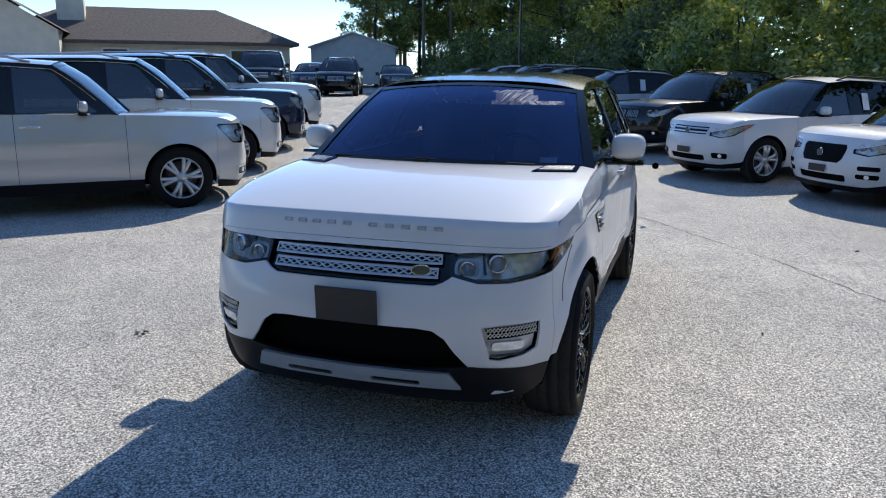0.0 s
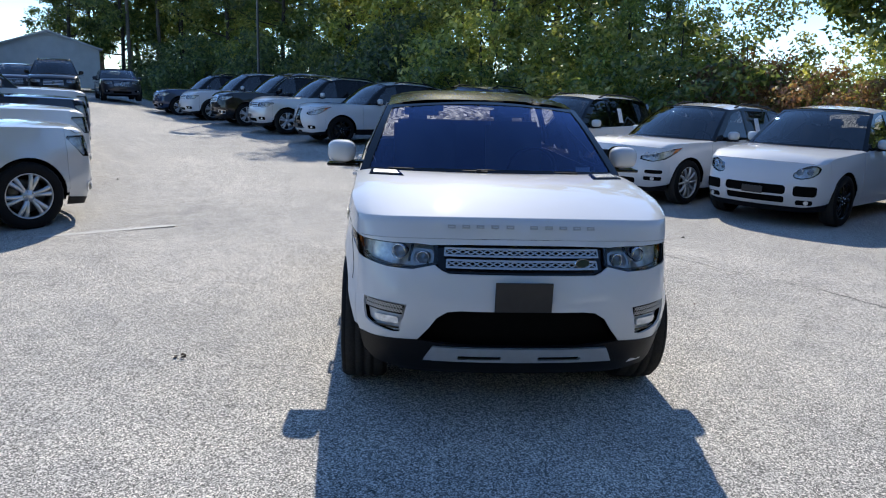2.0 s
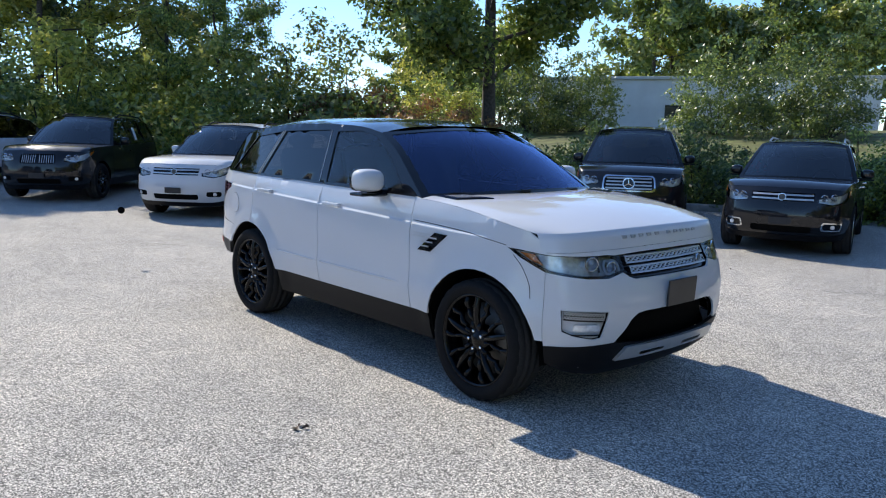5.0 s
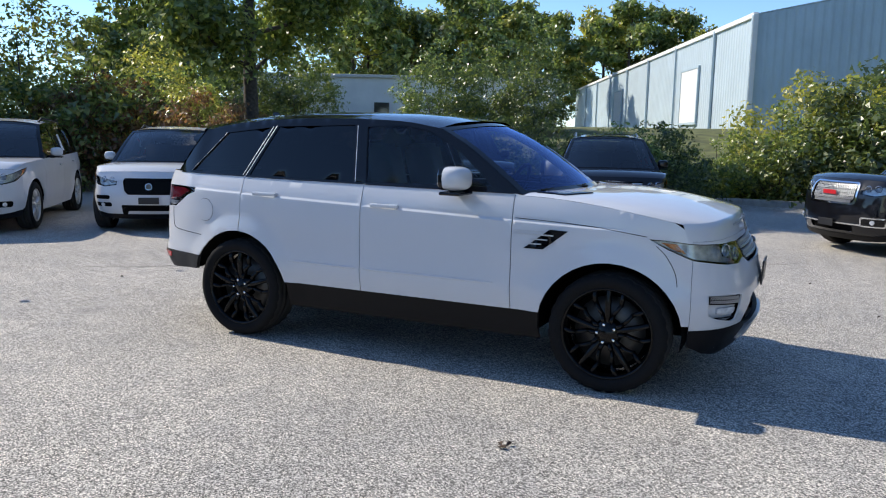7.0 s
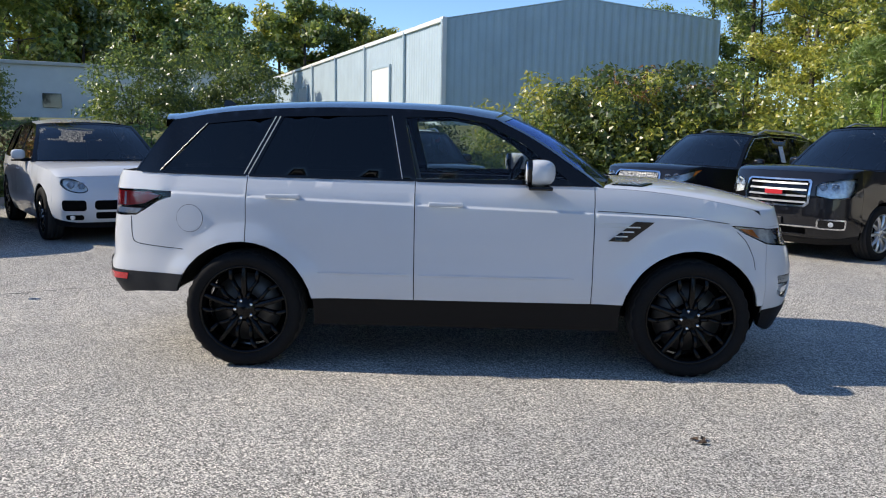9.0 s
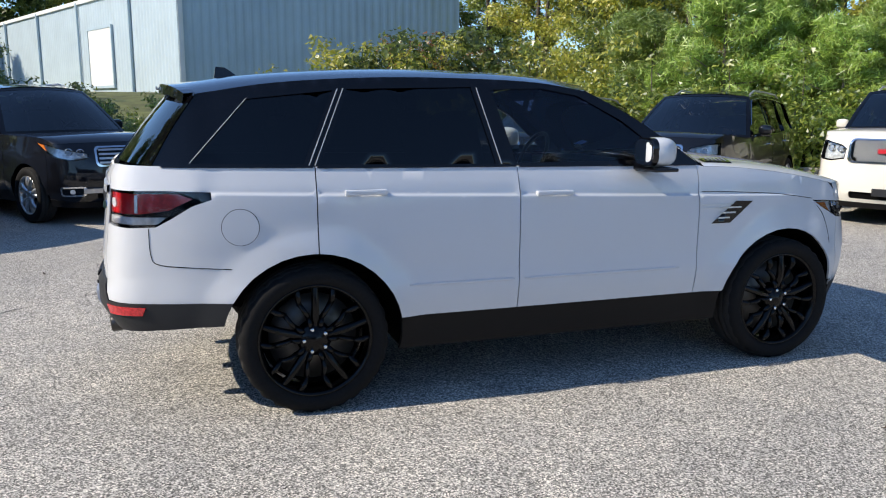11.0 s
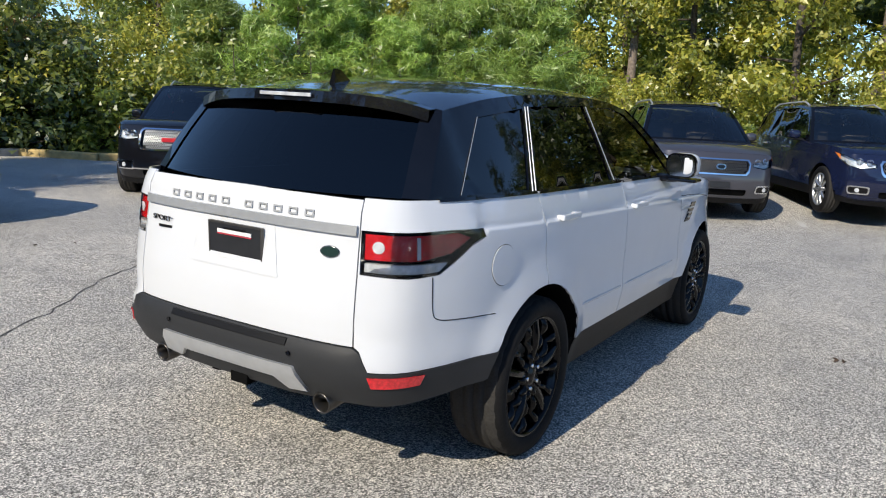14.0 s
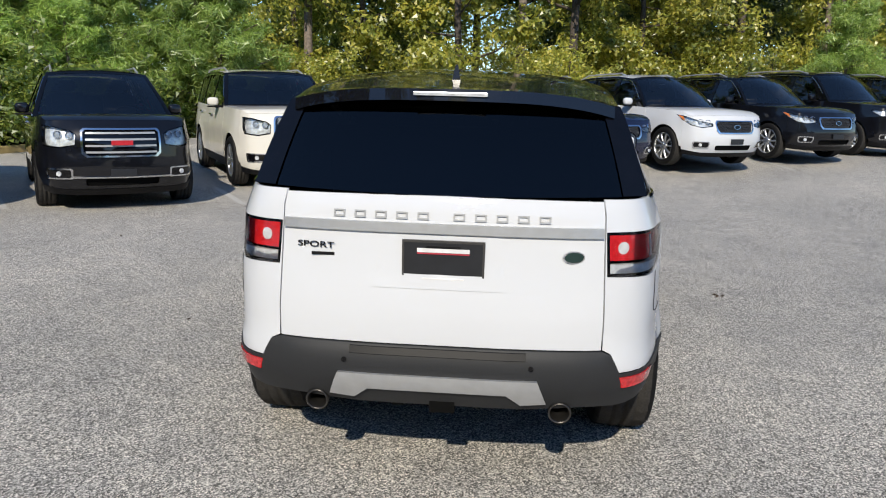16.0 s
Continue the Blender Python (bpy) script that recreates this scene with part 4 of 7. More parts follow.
def hero_car():
    car = thing("suv", "white SUV with gloss black roof and black wheels on asphalt", "car", pose(0, 0, 0))
    c = Car(wb=2.923, w=0.985, belt=1.235, belt_rear=1.272, roof=1.78, hood=1.05, lip=0.994, curl=0.095, cowl=1.225, clad=0.475, low=0.285, low_front=0.30,
            a_base=-0.86, a_top=-0.16, d_top=1.98, d_base=2.20, arch=0.462, hub=0.378, split=0.345, door=-0.81, rear_door=1.44, corner=0.40, crown=0.05, gate=0.635, rake=0.33, slope=0.40,
            plan=[(0, -2.297), (0.3, -2.283), (0.55, -2.242), (0.72, -2.175), (0.84, -2.065), (0.905, -1.91), (0.945, -1.70), (0.972, -1.4), (0.982, -0.8), (0.985, 0.6), (0.977, 1.4), (0.942, 1.9), (0.875, 2.2), (0.785, 2.375), (0.6, 2.46), (0.3, 2.493), (0, 2.497)],
            front=[(0.2, 0.22), (0.30, 0.10), (0.43, 0.03), (0.58, 0.0), (0.72, 0.005), (0.84, 0.04), (0.90, 0.08), (0.96, 0.115), (1.045, 0.15), (1.2, 0.24)],
            side=[(0.2, 0.12), (0.30, 0.07), (0.46, 0.045), (0.475, 0.030), (0.50, 0.024), (0.58, 0.010), (0.635, 0.004), (0.655, 0.006), (0.70, 0.012), (0.80, 0.012), (0.92, 0.010), (1.05, 0.014), (1.10, 0.017), (1.16, 0.025), (1.235, 0.055), (1.3, 0.08)],
            rear=[(0.2, 0.25), (0.36, 0.12), (0.46, 0.05), (0.56, -0.012), (0.68, -0.012), (0.70, 0.014), (0.82, 0.012), (0.95, 0.03), (1.10, 0.05), (1.22, 0.06), (1.272, 0.085), (1.4, 0.16)],
            rail=[(-0.16, 1.655), (0.15, 1.70), (0.6, 1.715), (1.1, 1.71), (1.6, 1.675), (1.98, 1.615)], step=0.055, hood_power=1.75)
    s = c.skin
    U, F = s.at_y, s.at_front
    s.flares = [(c.uaf, c.hub, c.arch, 0.022), (c.uar, c.hub, c.arch, 0.026)]
    s.crease = (1.083, 0.029, -1.62, 2.02, 0.013)
    lamp = [(F(0.465), 0.882), (F(0.60), 0.852), (F(0.74), 0.854), (U(-1.95), 0.882), (U(-1.80), 0.945), (U(-1.69), 1.003), (U(-1.78), 1.000), (U(-1.95), 0.984), (F(0.75), 0.980), (F(0.58), 0.980), (F(0.47), 0.972)]
    q = s.end
    tail = [(s.at_rear(0.640), 1.155), (s.at_rear(0.645), 0.985), (U(2.33), 0.978), (U(2.20), 0.985), (U(2.12), 1.03), (U(2.03), 1.085), (U(1.94), 1.115), (U(1.945), 1.150), (U(2.15), 1.158)]
    intake = [(-F(0.57), 0.46), (-F(0.50), 0.54), (-F(0.455), 0.605), (-F(0.40), 0.640), (-F(0.33), 0.648), (F(0.33), 0.648), (F(0.40), 0.640), (F(0.455), 0.605), (F(0.50), 0.54), (F(0.57), 0.46), (F(0.57), 0.29), (-F(0.57), 0.29)]
    grille = [(-F(0.50), 0.976), (-F(0.50), 0.888), (-F(0.44), 0.852), (-F(0.40), 0.838), (F(0.40), 0.838), (F(0.44), 0.852), (F(0.50), 0.888), (F(0.50), 0.976), (F(0.3), 0.983), (0, 0.985), (-F(0.3), 0.983)]
    fog = [(F(0.615), 0.662), (F(0.655), 0.508), (F(0.70), 0.500), (F(0.80), 0.520), (F(0.845), 0.545), (F(0.85), 0.672), (F(0.72), 0.672)]
    sv = [(U(-0.90), 0.892), (U(-1.03), 0.892), (U(-1.19), 1.018), (U(-1.07), 1.022)]
    wins = [[(-0.64, 1.272), (0.34, 1.262), (0.43, 1.655), (0.12, 1.665), (-0.10, 1.628), (-0.36, 1.49)],
            [(0.46, 1.262), (1.405, 1.272), (1.235, 1.648), (0.545, 1.668)],
            [(1.49, 1.274), (2.03, 1.282), (1.745, 1.592), (1.31, 1.640)]]
    car_shell(c, car, WHITE, TRIM, ROOFBLACK, GLASS_WIND, GLASS_SIDE, GLASS_DARK, wins, lamp=lamp, tail=tail, clad_rear=0.612, frame_mat=GLOSSTRIM, corner_step=0.07,
              front_holes=[intake, grille, fog, mirror_pts(fog)], rear_bumper=0.70, seats=SEAT, bumper_mat=BUMPERGREY)
    # lower black edge of the nose
    panel("lower_valance", [(-c.ub, 0.335), (-F(0.84), 0.29), (-F(0.6), 0.25), (F(0.6), 0.25), (F(0.84), 0.29), (c.ub, 0.335), (c.ub, 0.445), (F(0.84), 0.45), (F(0.57), 0.472), (F(0.30), 0.45), (-F(0.30), 0.45), (-F(0.57), 0.472), (-F(0.84), 0.45), (-c.ub, 0.445)], s, TRIM, car, (), 0.07, 0.03, 0.006)
    panel("intake_back", intake, s, UNDER, car, (), 0.07, 0, -0.09)
    panel("skid_plate", [(-F(0.53), 0.352), (F(0.53), 0.352), (F(0.475), 0.442), (-F(0.475), 0.442)], s, SATIN, car, [rounded(-0.34, 0.368, -0.10, 0.392, 0.01), rounded(0.10, 0.368, 0.34, 0.392, 0.01)], 0.06, 0.05, 0.03, "brushed silver skid plate")
    # grille
    panel("grille", grille, s, GLOSSTRIM, car, (), 0.06, 0.03, -0.03)
    for z0, w in ((0.946, 0.425), (0.889, 0.41)):
        bar = grid_bars(c, car, "grille_insert", -F(w), F(w), (z0,), 0.0032, SATIN, 0.008, lambda u, z, o: s(u, z, o - 0.012), 18, 0.011, "silver hexagon mesh grille bar")
        for dz in (-0.017, 0.017):
            grid_bars(c, bar, "grille_edge", -F(w), F(w), (z0 + dz,), 0.0045, SATIN, 0.014, lambda u, z, o: s(u, z, o - 0.012))
        for q in (-1, 1):
            grid_bars(c, bar, "grille_end", q * F(w), q * (F(w) + 0.008), (z0,), 0.021, SATIN, 0.014, lambda u, z, o: s(u, z, o - 0.012), 1)
    badge(car, s(F(0.335), 0.90, 0.004), (0.33, -0.94, 0.1), 0.048, 0.026, BADGEGREEN, CHROME)
    # headlights
    for sg in (1, -1):
        lu = lamp_unit(c, car, "headlight", lamp, sg, LAMPIN, CLEARLENS, 0.06, [(F(0.553), 0.908, 0.034), (F(0.70), 0.932, 0.040)])
        fl = (lambda p: p) if sg > 0 else mirror_pts
        panel("lamp_ring", fl(rounded(F(0.49), 0.868, F(0.622), 0.952, 0.034)), s, SATIN, lu, [fl(rounded(F(0.503), 0.880, F(0.609), 0.940, 0.026))], 0.05, 0.012, -0.012)
        panel("turn_signal", fl([(U(-1.92), 0.915), (U(-1.84), 0.94), (U(-1.76), 0.982), (U(-1.86), 0.975)]), s, AMBER, lu, (), 0.05, 0.01, -0.03)
        panel("lamp_trim", fl([(F(0.625), 0.978), (F(0.63), 0.882), (F(0.645), 0.880), (F(0.64), 0.978)]), s, GLOSSTRIM, lu, (), 0.05, 0.01, -0.04)
        fv = panel("fog_surround", fl(fog), s, WHITE, car, (), 0.05, 0.03, -0.035)
        panel("vent_backing", fl([(F(0.632), 0.655), (F(0.645), 0.602), (F(0.842), 0.612), (F(0.842), 0.664)]), s, UNDER, fv, (), 0.05, 0.0, -0.018)
        grid_bars(c, fv, "vent_mesh", sg * F(0.638), sg * F(0.84), (0.622, 0.646), 0.0024, SATIN, 0.006, lambda u, z, o: s(u, z + 0.008 * (abs(u) - F(0.63)) / 0.2, o - 0.012), 14, 0.009)
        fo = panel("fog_lamp", fl(rounded(F(0.665), 0.548, F(0.80), 0.588, 0.015)), s, LAMPIN, fv, (), 0.05, 0.02, -0.015)
        grid_bars(c, fv, "fog_trim", sg * F(0.66), sg * F(0.83), (0.525,), 0.004, GLOSSTRIM, 0.01, lambda u, z, o: s(u, z, o - 0.02))
        # bonnet vents
        pts = [c.hood_fn(sg * a, t) for a, t in ((0.66, 0.76), (0.90, 0.80), (0.90, 0.965), (0.70, 0.94))]
        n = (pts[1] - pts[0]).cross(pts[3] - pts[0]).normalized()
        n = n if n.z > 0 else -n
        vo = [p + n * 0.010 for p in pts] + [p + n * 0.002 - (p - sum(pts, Vector()) / 4) * -0.06 for p in pts]
        hv = obj_from("bonnet_vent", vo, [(0, 1, 2, 3), (0, 1, 5, 4), (1, 2, 6, 5), (2, 3, 7, 6), (3, 0, 4, 7)], GLOSSTRIM, car, "black bonnet vent", smooth=False)
        vm, vf = [], []
        for k in range(5):
            t0, t1 = 0.14 + k * 0.16, 0.22 + k * 0.16
            for t in (t0, t1):
                a, b = pts[0].lerp(pts[3], t), pts[1].lerp(pts[2], t)
                vm += [a.lerp(b, 0.1) + n * 0.014, a.lerp(b, 0.9) + n * 0.014]
            vf.append((k * 4, k * 4 + 1, k * 4 + 3, k * 4 + 2))
        obj_from("vent_slats", vm, vf, SATIN, hv, smooth=False)
        # wing vent
        wv = panel("wing_vent", fl(sv), s, GLOSSTRIM, car, (), 0.05, 0.02, 0.006, "black wing vent with silver blades")
        for k in range(3):
            z0 = 0.985 - k * 0.03
            grid_bars(c, wv, "vent_blade", sg * U(-1.10 + k * 0.04), sg * U(-0.96 + k * 0.012), (z0,), 0.004, SATIN, 0.010, lambda u, z, o: s(u, z, o + 0.005), 3)
        for k in range(2):
            grid_bars(c, car, "wing_strip", sg * U(-1.05), sg * U(-0.82), (1.005 - k * 0.022,), 0.003, SATIN, 0.004, None, 4)
        # shut lines of bonnet and bumpers
        for line in (((-0.83, 1.082), (-1.1, 1.072), (-1.4, 1.052), (-1.68, 1.015)), ((2.235, 0.978), (2.23, 0.85), (2.20, 0.805), (2.08, 0.790), (1.86, 0.775)), ((-1.735, 0.965), (-1.80, 0.90), (-1.855, 0.80), (-1.87, 0.72))):
            pts = [s(sg * U(p.x), p.y, 0.0) for p in smooth_line([(y, z, 0) for y, z in line], 5)]
            part("panel_gap", sweep_bm(pts, 0.0022, 5), UNDER, car)
        # character lines pressed into the doors
        for y0, y1, z0, z1, r in ((-0.70, 0.333, 0.640, 0.642, 0.010), (0.357, 0.98, 0.642, 0.646, 0.010)):
            pts = [s(sg * U(y0 + (y1 - y0) * k / 14), z0 + (z1 - z0) * k / 14, -r * 0.62 - (0.006 if k in (0, 14) else 0)) for k in range(15)]
            part("body_crease", sweep_bm(pts, r, 10), WHITE, car, smooth=True)
        # rear lamps
        tl = lamp_unit(c, car, "tail_light", tail, sg, GLOSSTRIM, CLEARLENS, 0.05)
        panel("red_lens", fl([(s.at_rear(0.655), 1.142), (s.at_rear(0.655), 1.045), (U(2.28), 1.045), (U(2.14), 1.065), (U(2.03), 1.118), (U(2.10), 1.142)]), s, REDB, tl, (), 0.06, 0.02, -0.008)
        panel("reverse_lens", fl([(s.at_rear(0.655), 1.030), (s.at_rear(0.655), 0.995), (U(2.20), 0.995), (U(2.155), 1.030)]), s, CLEARIN, tl, (), 0.06, 0.02, -0.008)
        panel("lens_strip", fl([(U(2.30), 1.135), (U(2.30), 1.05), (U(2.285), 1.05), (U(2.285), 1.135)]), s, CLEARIN, tl, (), 0.06, 0.02, -0.005)
        for rr, zz in ((0.024, 1.094),):
            p0, p1 = s(sg * s.at_rear(0.715), zz, -0.006), s(sg * s.at_rear(0.715), zz, -0.002)
            bm = bmesh.new()
            tube_bm(bm, p0, p1, rr, rr, 18)
            part("lamp_ring", bm, CLEARIN, tl)
        panel("rear_reflector", fl([(s.at_rear(0.70), 0.594), (s.at_rear(0.715), 0.548), (U(2.28), 0.552), (U(2.262), 0.594)]), s, REDB, car, (), 0.05, 0.01, 0.012, "red bumper reflector")
        # exhaust tips
        ev, ef = lathe([(-0.16, 0.044), (0.0, 0.046), (0.006, 0.042), (0.0, 0.037), (-0.16, 0.034)], 24)
        ex = obj_from("exhaust_tip", [(y, x, z) for x, y, z in ev], ef, TIPSTEEL, car)
        ex.matrix_local = pose(sg * 0.485, 2.445, 0.434, -6, 0, 0)
        bm = bmesh.new()
        tube_bm(bm, (sg * 0.485, 2.31, 0.444), (sg * 0.485, 2.32, 0.444), 0.042, 0.042, 20)
        part("exhaust_bore", bm, UNDER, ex)
        ex.children[0].matrix_parent_inverse = ex.matrix_local.inverted()
        # fuel cap on both the skin and its thin gap
        if sg < 0:
            panel("fuel_flap", fl(circle2(U(1.812), 0.98, 0.088, 32)), s, WHITE, car, (), 0.05, 0.006, 0.004)
            panel("fuel_gap", fl(circle2(U(1.812), 0.98, 0.0905, 32)), s, UNDER, car, (), 0.05, 0.0, 0.0015)
        # chrome lines between the rear windows
        for a, b in (((1.435, 1.268), (1.255, 1.65)), ((1.465, 1.268), (1.285, 1.648)), ((0.43, 1.262), (0.515, 1.664)), ((2.03, 1.285), (1.745, 1.595))):
            pa, pb = c.side_at(*a, 0.004, sg), c.side_at(*b, 0.004, sg)
            bm = bmesh.new()
            tube_bm(bm, pa, pb, 0.0016 if a[0] > 2 else 0.003, 0.0016 if a[0] > 2 else 0.0028, 6)
            part("window_bead", bm, SATIN, car)
        for y0, y1, z0, z1 in ((-0.8, 0.335, 1.240, 1.250), (0.355, 1.43, 1.252, 1.262), (1.45, 2.18, 1.264, 1.272)):
            grid_bars(c, car, "waist_seal", sg * U(y0), sg * U(y1), (0.0,), 0.006, GLOSSTRIM, 0.006, lambda u, z, o, y0=y0, y1=y1, z0=z0, z1=z1: s(u, z + z0 + (z1 - z0) * (abs(u) - U(y0)) / (U(y1) - U(y0)), o), 10)
    mirror_pair(c, car, WHITE, -0.45, 1.325, 0.955, (0.215, 0.215, 0.165), GLOSSTRIM)
    door_handles(c, car, WHITE, ((0.145, 1.105), (1.195, 1.136)))
    # nose plate, roof fin, spoiler, tail trim
    plate_part(car, "number_plate_blank", (0.0, -2.306, 0.732), 0.305, 0.162, PLATE, 3)
    letters(car, c, s)
    sp = bmesh.new()
    rows = []
    for t, z_off, y_off in ((0.0, 0.004, -0.10), (1.0, 0.012, 0.15), (1.0, -0.035, 0.16), (1.0, -0.045, 0.02)):
        rows.append([sp.verts.new(c.roof_at(-0.97 + 1.94 * k / 20, 0.965) + Vector((0, y_off * (0.78 + 0.22 * (1 - ((k - 10) / 10) ** 2)), z_off - 0.028 * t))) for k in range(21)])
    for r0, r1 in zip(rows, rows[1:] + rows[:1]):
        for k in range(20):
            sp.faces.new((r0[k], r0[k + 1], r1[k + 1], r1[k]))
    bmesh.ops.recalc_face_normals(sp, faces=sp.faces[:])
    spoiler = part("spoiler", sp, ROOFBLACK, car, "gloss black roof spoiler", smooth=False)
    mid = c.roof_at(0, 0.965) + Vector((0, 0.162, -0.036))
    part("brake_light", box_bm((0.30, 0.008, 0.016), mid, 0.003), LAMPIN, spoiler)
    bm = bmesh.new()
    a, b, h = Vector((0, 1.70, 1.712)), Vector((0, 1.86, 1.695)), Vector((0, 1.845, 1.778))
    vs = [bm.verts.new(p) for p in (a, b + Vector((0.022, 0, 0)), b - Vector((0.022, 0, 0)), h + Vector((0.005, 0, 0)), h - Vector((0.005, 0.0, 0)), h + Vector((0, -0.05, -0.003)))]
    for f in ((0, 1, 3, 5), (0, 5, 4, 2), (1, 2, 4, 3), (3, 4, 5)):
        bm.faces.new([vs[i] for i in f])
    part("roof_fin", bm, ROOFBLACK, car)
    T = c.tail_fn
    rx = lambda x: math.copysign(s.end - s.at_rear(abs(x)), x)
    grid_bars(c, car, "tailgate_strip", rx(-0.625), rx(0.625), (1.152,), 0.019, SATIN, 0.014, T, 20, 0, "brushed silver tailgate strip")
    panel("plate_recess", [(rx(-0.26), 0.92), (rx(0.26), 0.92), (rx(0.22), 1.125), (rx(-0.22), 1.125)], T, WHITE, car, (), 0.05, 0.006, 0.003)
    pl = plate_part(car, "number_plate", (-0.012, 2.462, 1.027), 0.305, 0.155, PLATE, -2)
    part("plate_frame", frame_bm(0.315, 0.165, 0.008, 0.014), STEEL, pl)
    for z, w, m, h in ((0.045, 0.20, PLATEINK, 0.016), (0.058, 0.13, TRIM, 0.01), (-0.066, 0.16, PLATEINK, 0.006)):
        part("plate_line", box_bm((w, 0.004, h), (0, 0.008, z), 0.001), m, pl)
    part("plate_line", box_bm((0.20, 0.004, 0.005), (0, 0.0085, 0.033), 0.001), PLATERED, pl)
    badge(car, T(rx(-0.51), 1.06, 0.004), (-0.25, 0.96, 0.05), 0.045, 0.025, BADGEGREEN, CHROME)
    panel("rear_skid_plate", [(rx(-0.43), 0.475), (rx(-0.33), 0.465), (rx(-0.27), 0.515), (rx(0.27), 0.515), (rx(0.33), 0.465), (rx(0.43), 0.475), (rx(0.385), 0.585), (rx(-0.385), 0.585)], T, SATIN, car, (), 0.05, 0.03, 0.022, "silver rear skid plate")
    panel("bumper_tread", [(rx(-0.34), 0.665), (rx(0.34), 0.665), (rx(0.34), 0.69), (rx(-0.34), 0.69)], T, TRIM, car, (), 0.05, 0.01, 0.012)
    hook = bmesh.new()
    add_box(hook, (0.5, 0.08, 0.03), (0, 2.36, 0.445))
    add_box(hook, (0.10, 0.10, 0.05), (-0.02, 2.40, 0.435))
    add_box(hook, (0.05, 0.06, 0.04), (0.16, 2.39, 0.44))
    part("tow_bar", hook, UNDER, car)
    for x in (-0.36, 0.36):
        bm = bmesh.new()
        p = T(rx(x), 0.635, 0.008)
        tube_bm(bm, p, p + Vector((0, 0.006, 0)), 0.010, 0.010, 12)
        part("parking_sensor", bm, GLOSSTRIM, car)
    # wipers
    for x0, x1 in ((0.55, -0.12), (-0.05, -0.68)):
        bm = bmesh.new()
        w0, w1 = c.windscreen(x0 / 0.86, 0.012, 0.012), c.windscreen(x1 / 0.86, 0.03, 0.012)
        tube_bm(bm, w0, w1, 0.008, 0.006, 6)
        part("wiper", bm, TRIM, car)
    part("dashboard_paper", box_bm((0.10, 0.002, 0.05), c.windscreen(0.72, 0.09, -0.02), 0, turn=Euler((radians(-35), 0, 0))), PAPER, car)
    for sg in (1, -1):
        for y in (c.yf, c.yr):
            put_wheel(car, HERO_WHEELS, sg * 0.845, y, 0.385, single_nuts=True)
    return c, car


def badge(car, at, facing, w, h, mat, rim):
    n = Vector(facing).normalized()
    m = Matrix.Translation(at) @ n.to_track_quat("Z", "Y").to_matrix().to_4x4()
    bm = bmesh.new()
    bmesh.ops.create_cone(bm, cap_ends=True, segments=28, radius1=1, radius2=0.95, depth=0.006, matrix=m @ Matrix.Diagonal((w, h, 1, 1)))
    b = part("badge", bm, rim, car, "oval badge")
    bm = bmesh.new()
    bmesh.ops.create_cone(bm, cap_ends=True, segments=28, radius1=1, radius2=0.97, depth=0.004, matrix=m @ Matrix.Translation((0, 0, 0.004)) @ Matrix.Diagonal((w * 0.86, h * 0.82, 1, 1)))
    part("badge_face", bm, mat, b)


def frame_bm(w, h, t, d):
    bm = bmesh.new()
    add_box(bm, (w, d, t), (0, 0, h / 2 - t / 2))
    add_box(bm, (w, d, t), (0, 0, -h / 2 + t / 2))
    add_box(bm, (t, d, h - 2 * t), (w / 2 - t / 2, 0, 0))
    add_box(bm, (t, d, h - 2 * t), (-w / 2 + t / 2, 0, 0))
    return bm


def letters(car, c, s):
    """The maker's name as plain raised bars, nose and tail."""
    for k in range(10):
        x = -0.37 + 0.082 * k + (0.055 if k >= 5 else -0.0)
        x -= 0.025
        u = s.at_front(x)
        p = s(u, 1.040, 0.003)
        a = c.hood_fn(max(-1, min(1, u / c.uc)), 0.019)
        for at, w, h, turn in ((a + Vector((0, -0.003, 0.002)), 0.042, 0.020, Euler((radians(-22), 0, x * 0.28))), (None, 0.044, 0.028, Euler((radians(8), 0, -x * 0.2)))):
            if at is None:
                q = math.copysign(s.end - s.at_rear(abs(x)), x) if abs(x) > 1e-4 else 0.0
                at = c.tail_fn(q, 1.198, 0.004)
            bar = part("name_bar", frame_bm(w, h, 0.0065, 0.005), NAMEBAR, car)
            bar.matrix_local = Matrix.LocRotScale(at, turn, None)
    t = bpy.data.curves.new("sport_word", "FONT")
    t.body, t.size, t.extrude, t.align_x = "SPORT", 0.040, 0.002, "CENTER"
    me_ob = new("sport_word", t)
    me_ob.parent = car
    t.materials.append(TRIM)
    me_ob.matrix_local = Matrix.Translation(c.tail_fn(s.end - s.at_rear(0.49), 1.062, 0.006)) @ pose(0, 0, 0, 90, 0, 180 - 8) @ Matrix.Diagonal((1.25, 0.8, 1, 1))
    part("model_bar", box_bm((0.09, 0.005, 0.012), c.tail_fn(s.end - s.at_rear(0.46), 1.038, 0.004), 0.002), TRIM, car)


HERO, hero_ob = hero_car()

# ---------------------------------------------------------------- the parked cars
WHEELS = {
    "pair5": wheel_meshes(0.37, 0.255, 0.25, "pair5", ALLOY, "alloy_pair5"),
    "pair6": wheel_meshes(0.395, 0.265, 0.27, "pair6", ALLOY, "alloy_pair6"),
    "multi": wheel_meshes(0.37, 0.26, 0.25, "multi", ALLOY, "alloy_multi"),
    "dark": wheel_meshes(0.37, 0.26, 0.25, "pair5", DARKALLOY, "dark_alloy"),
}


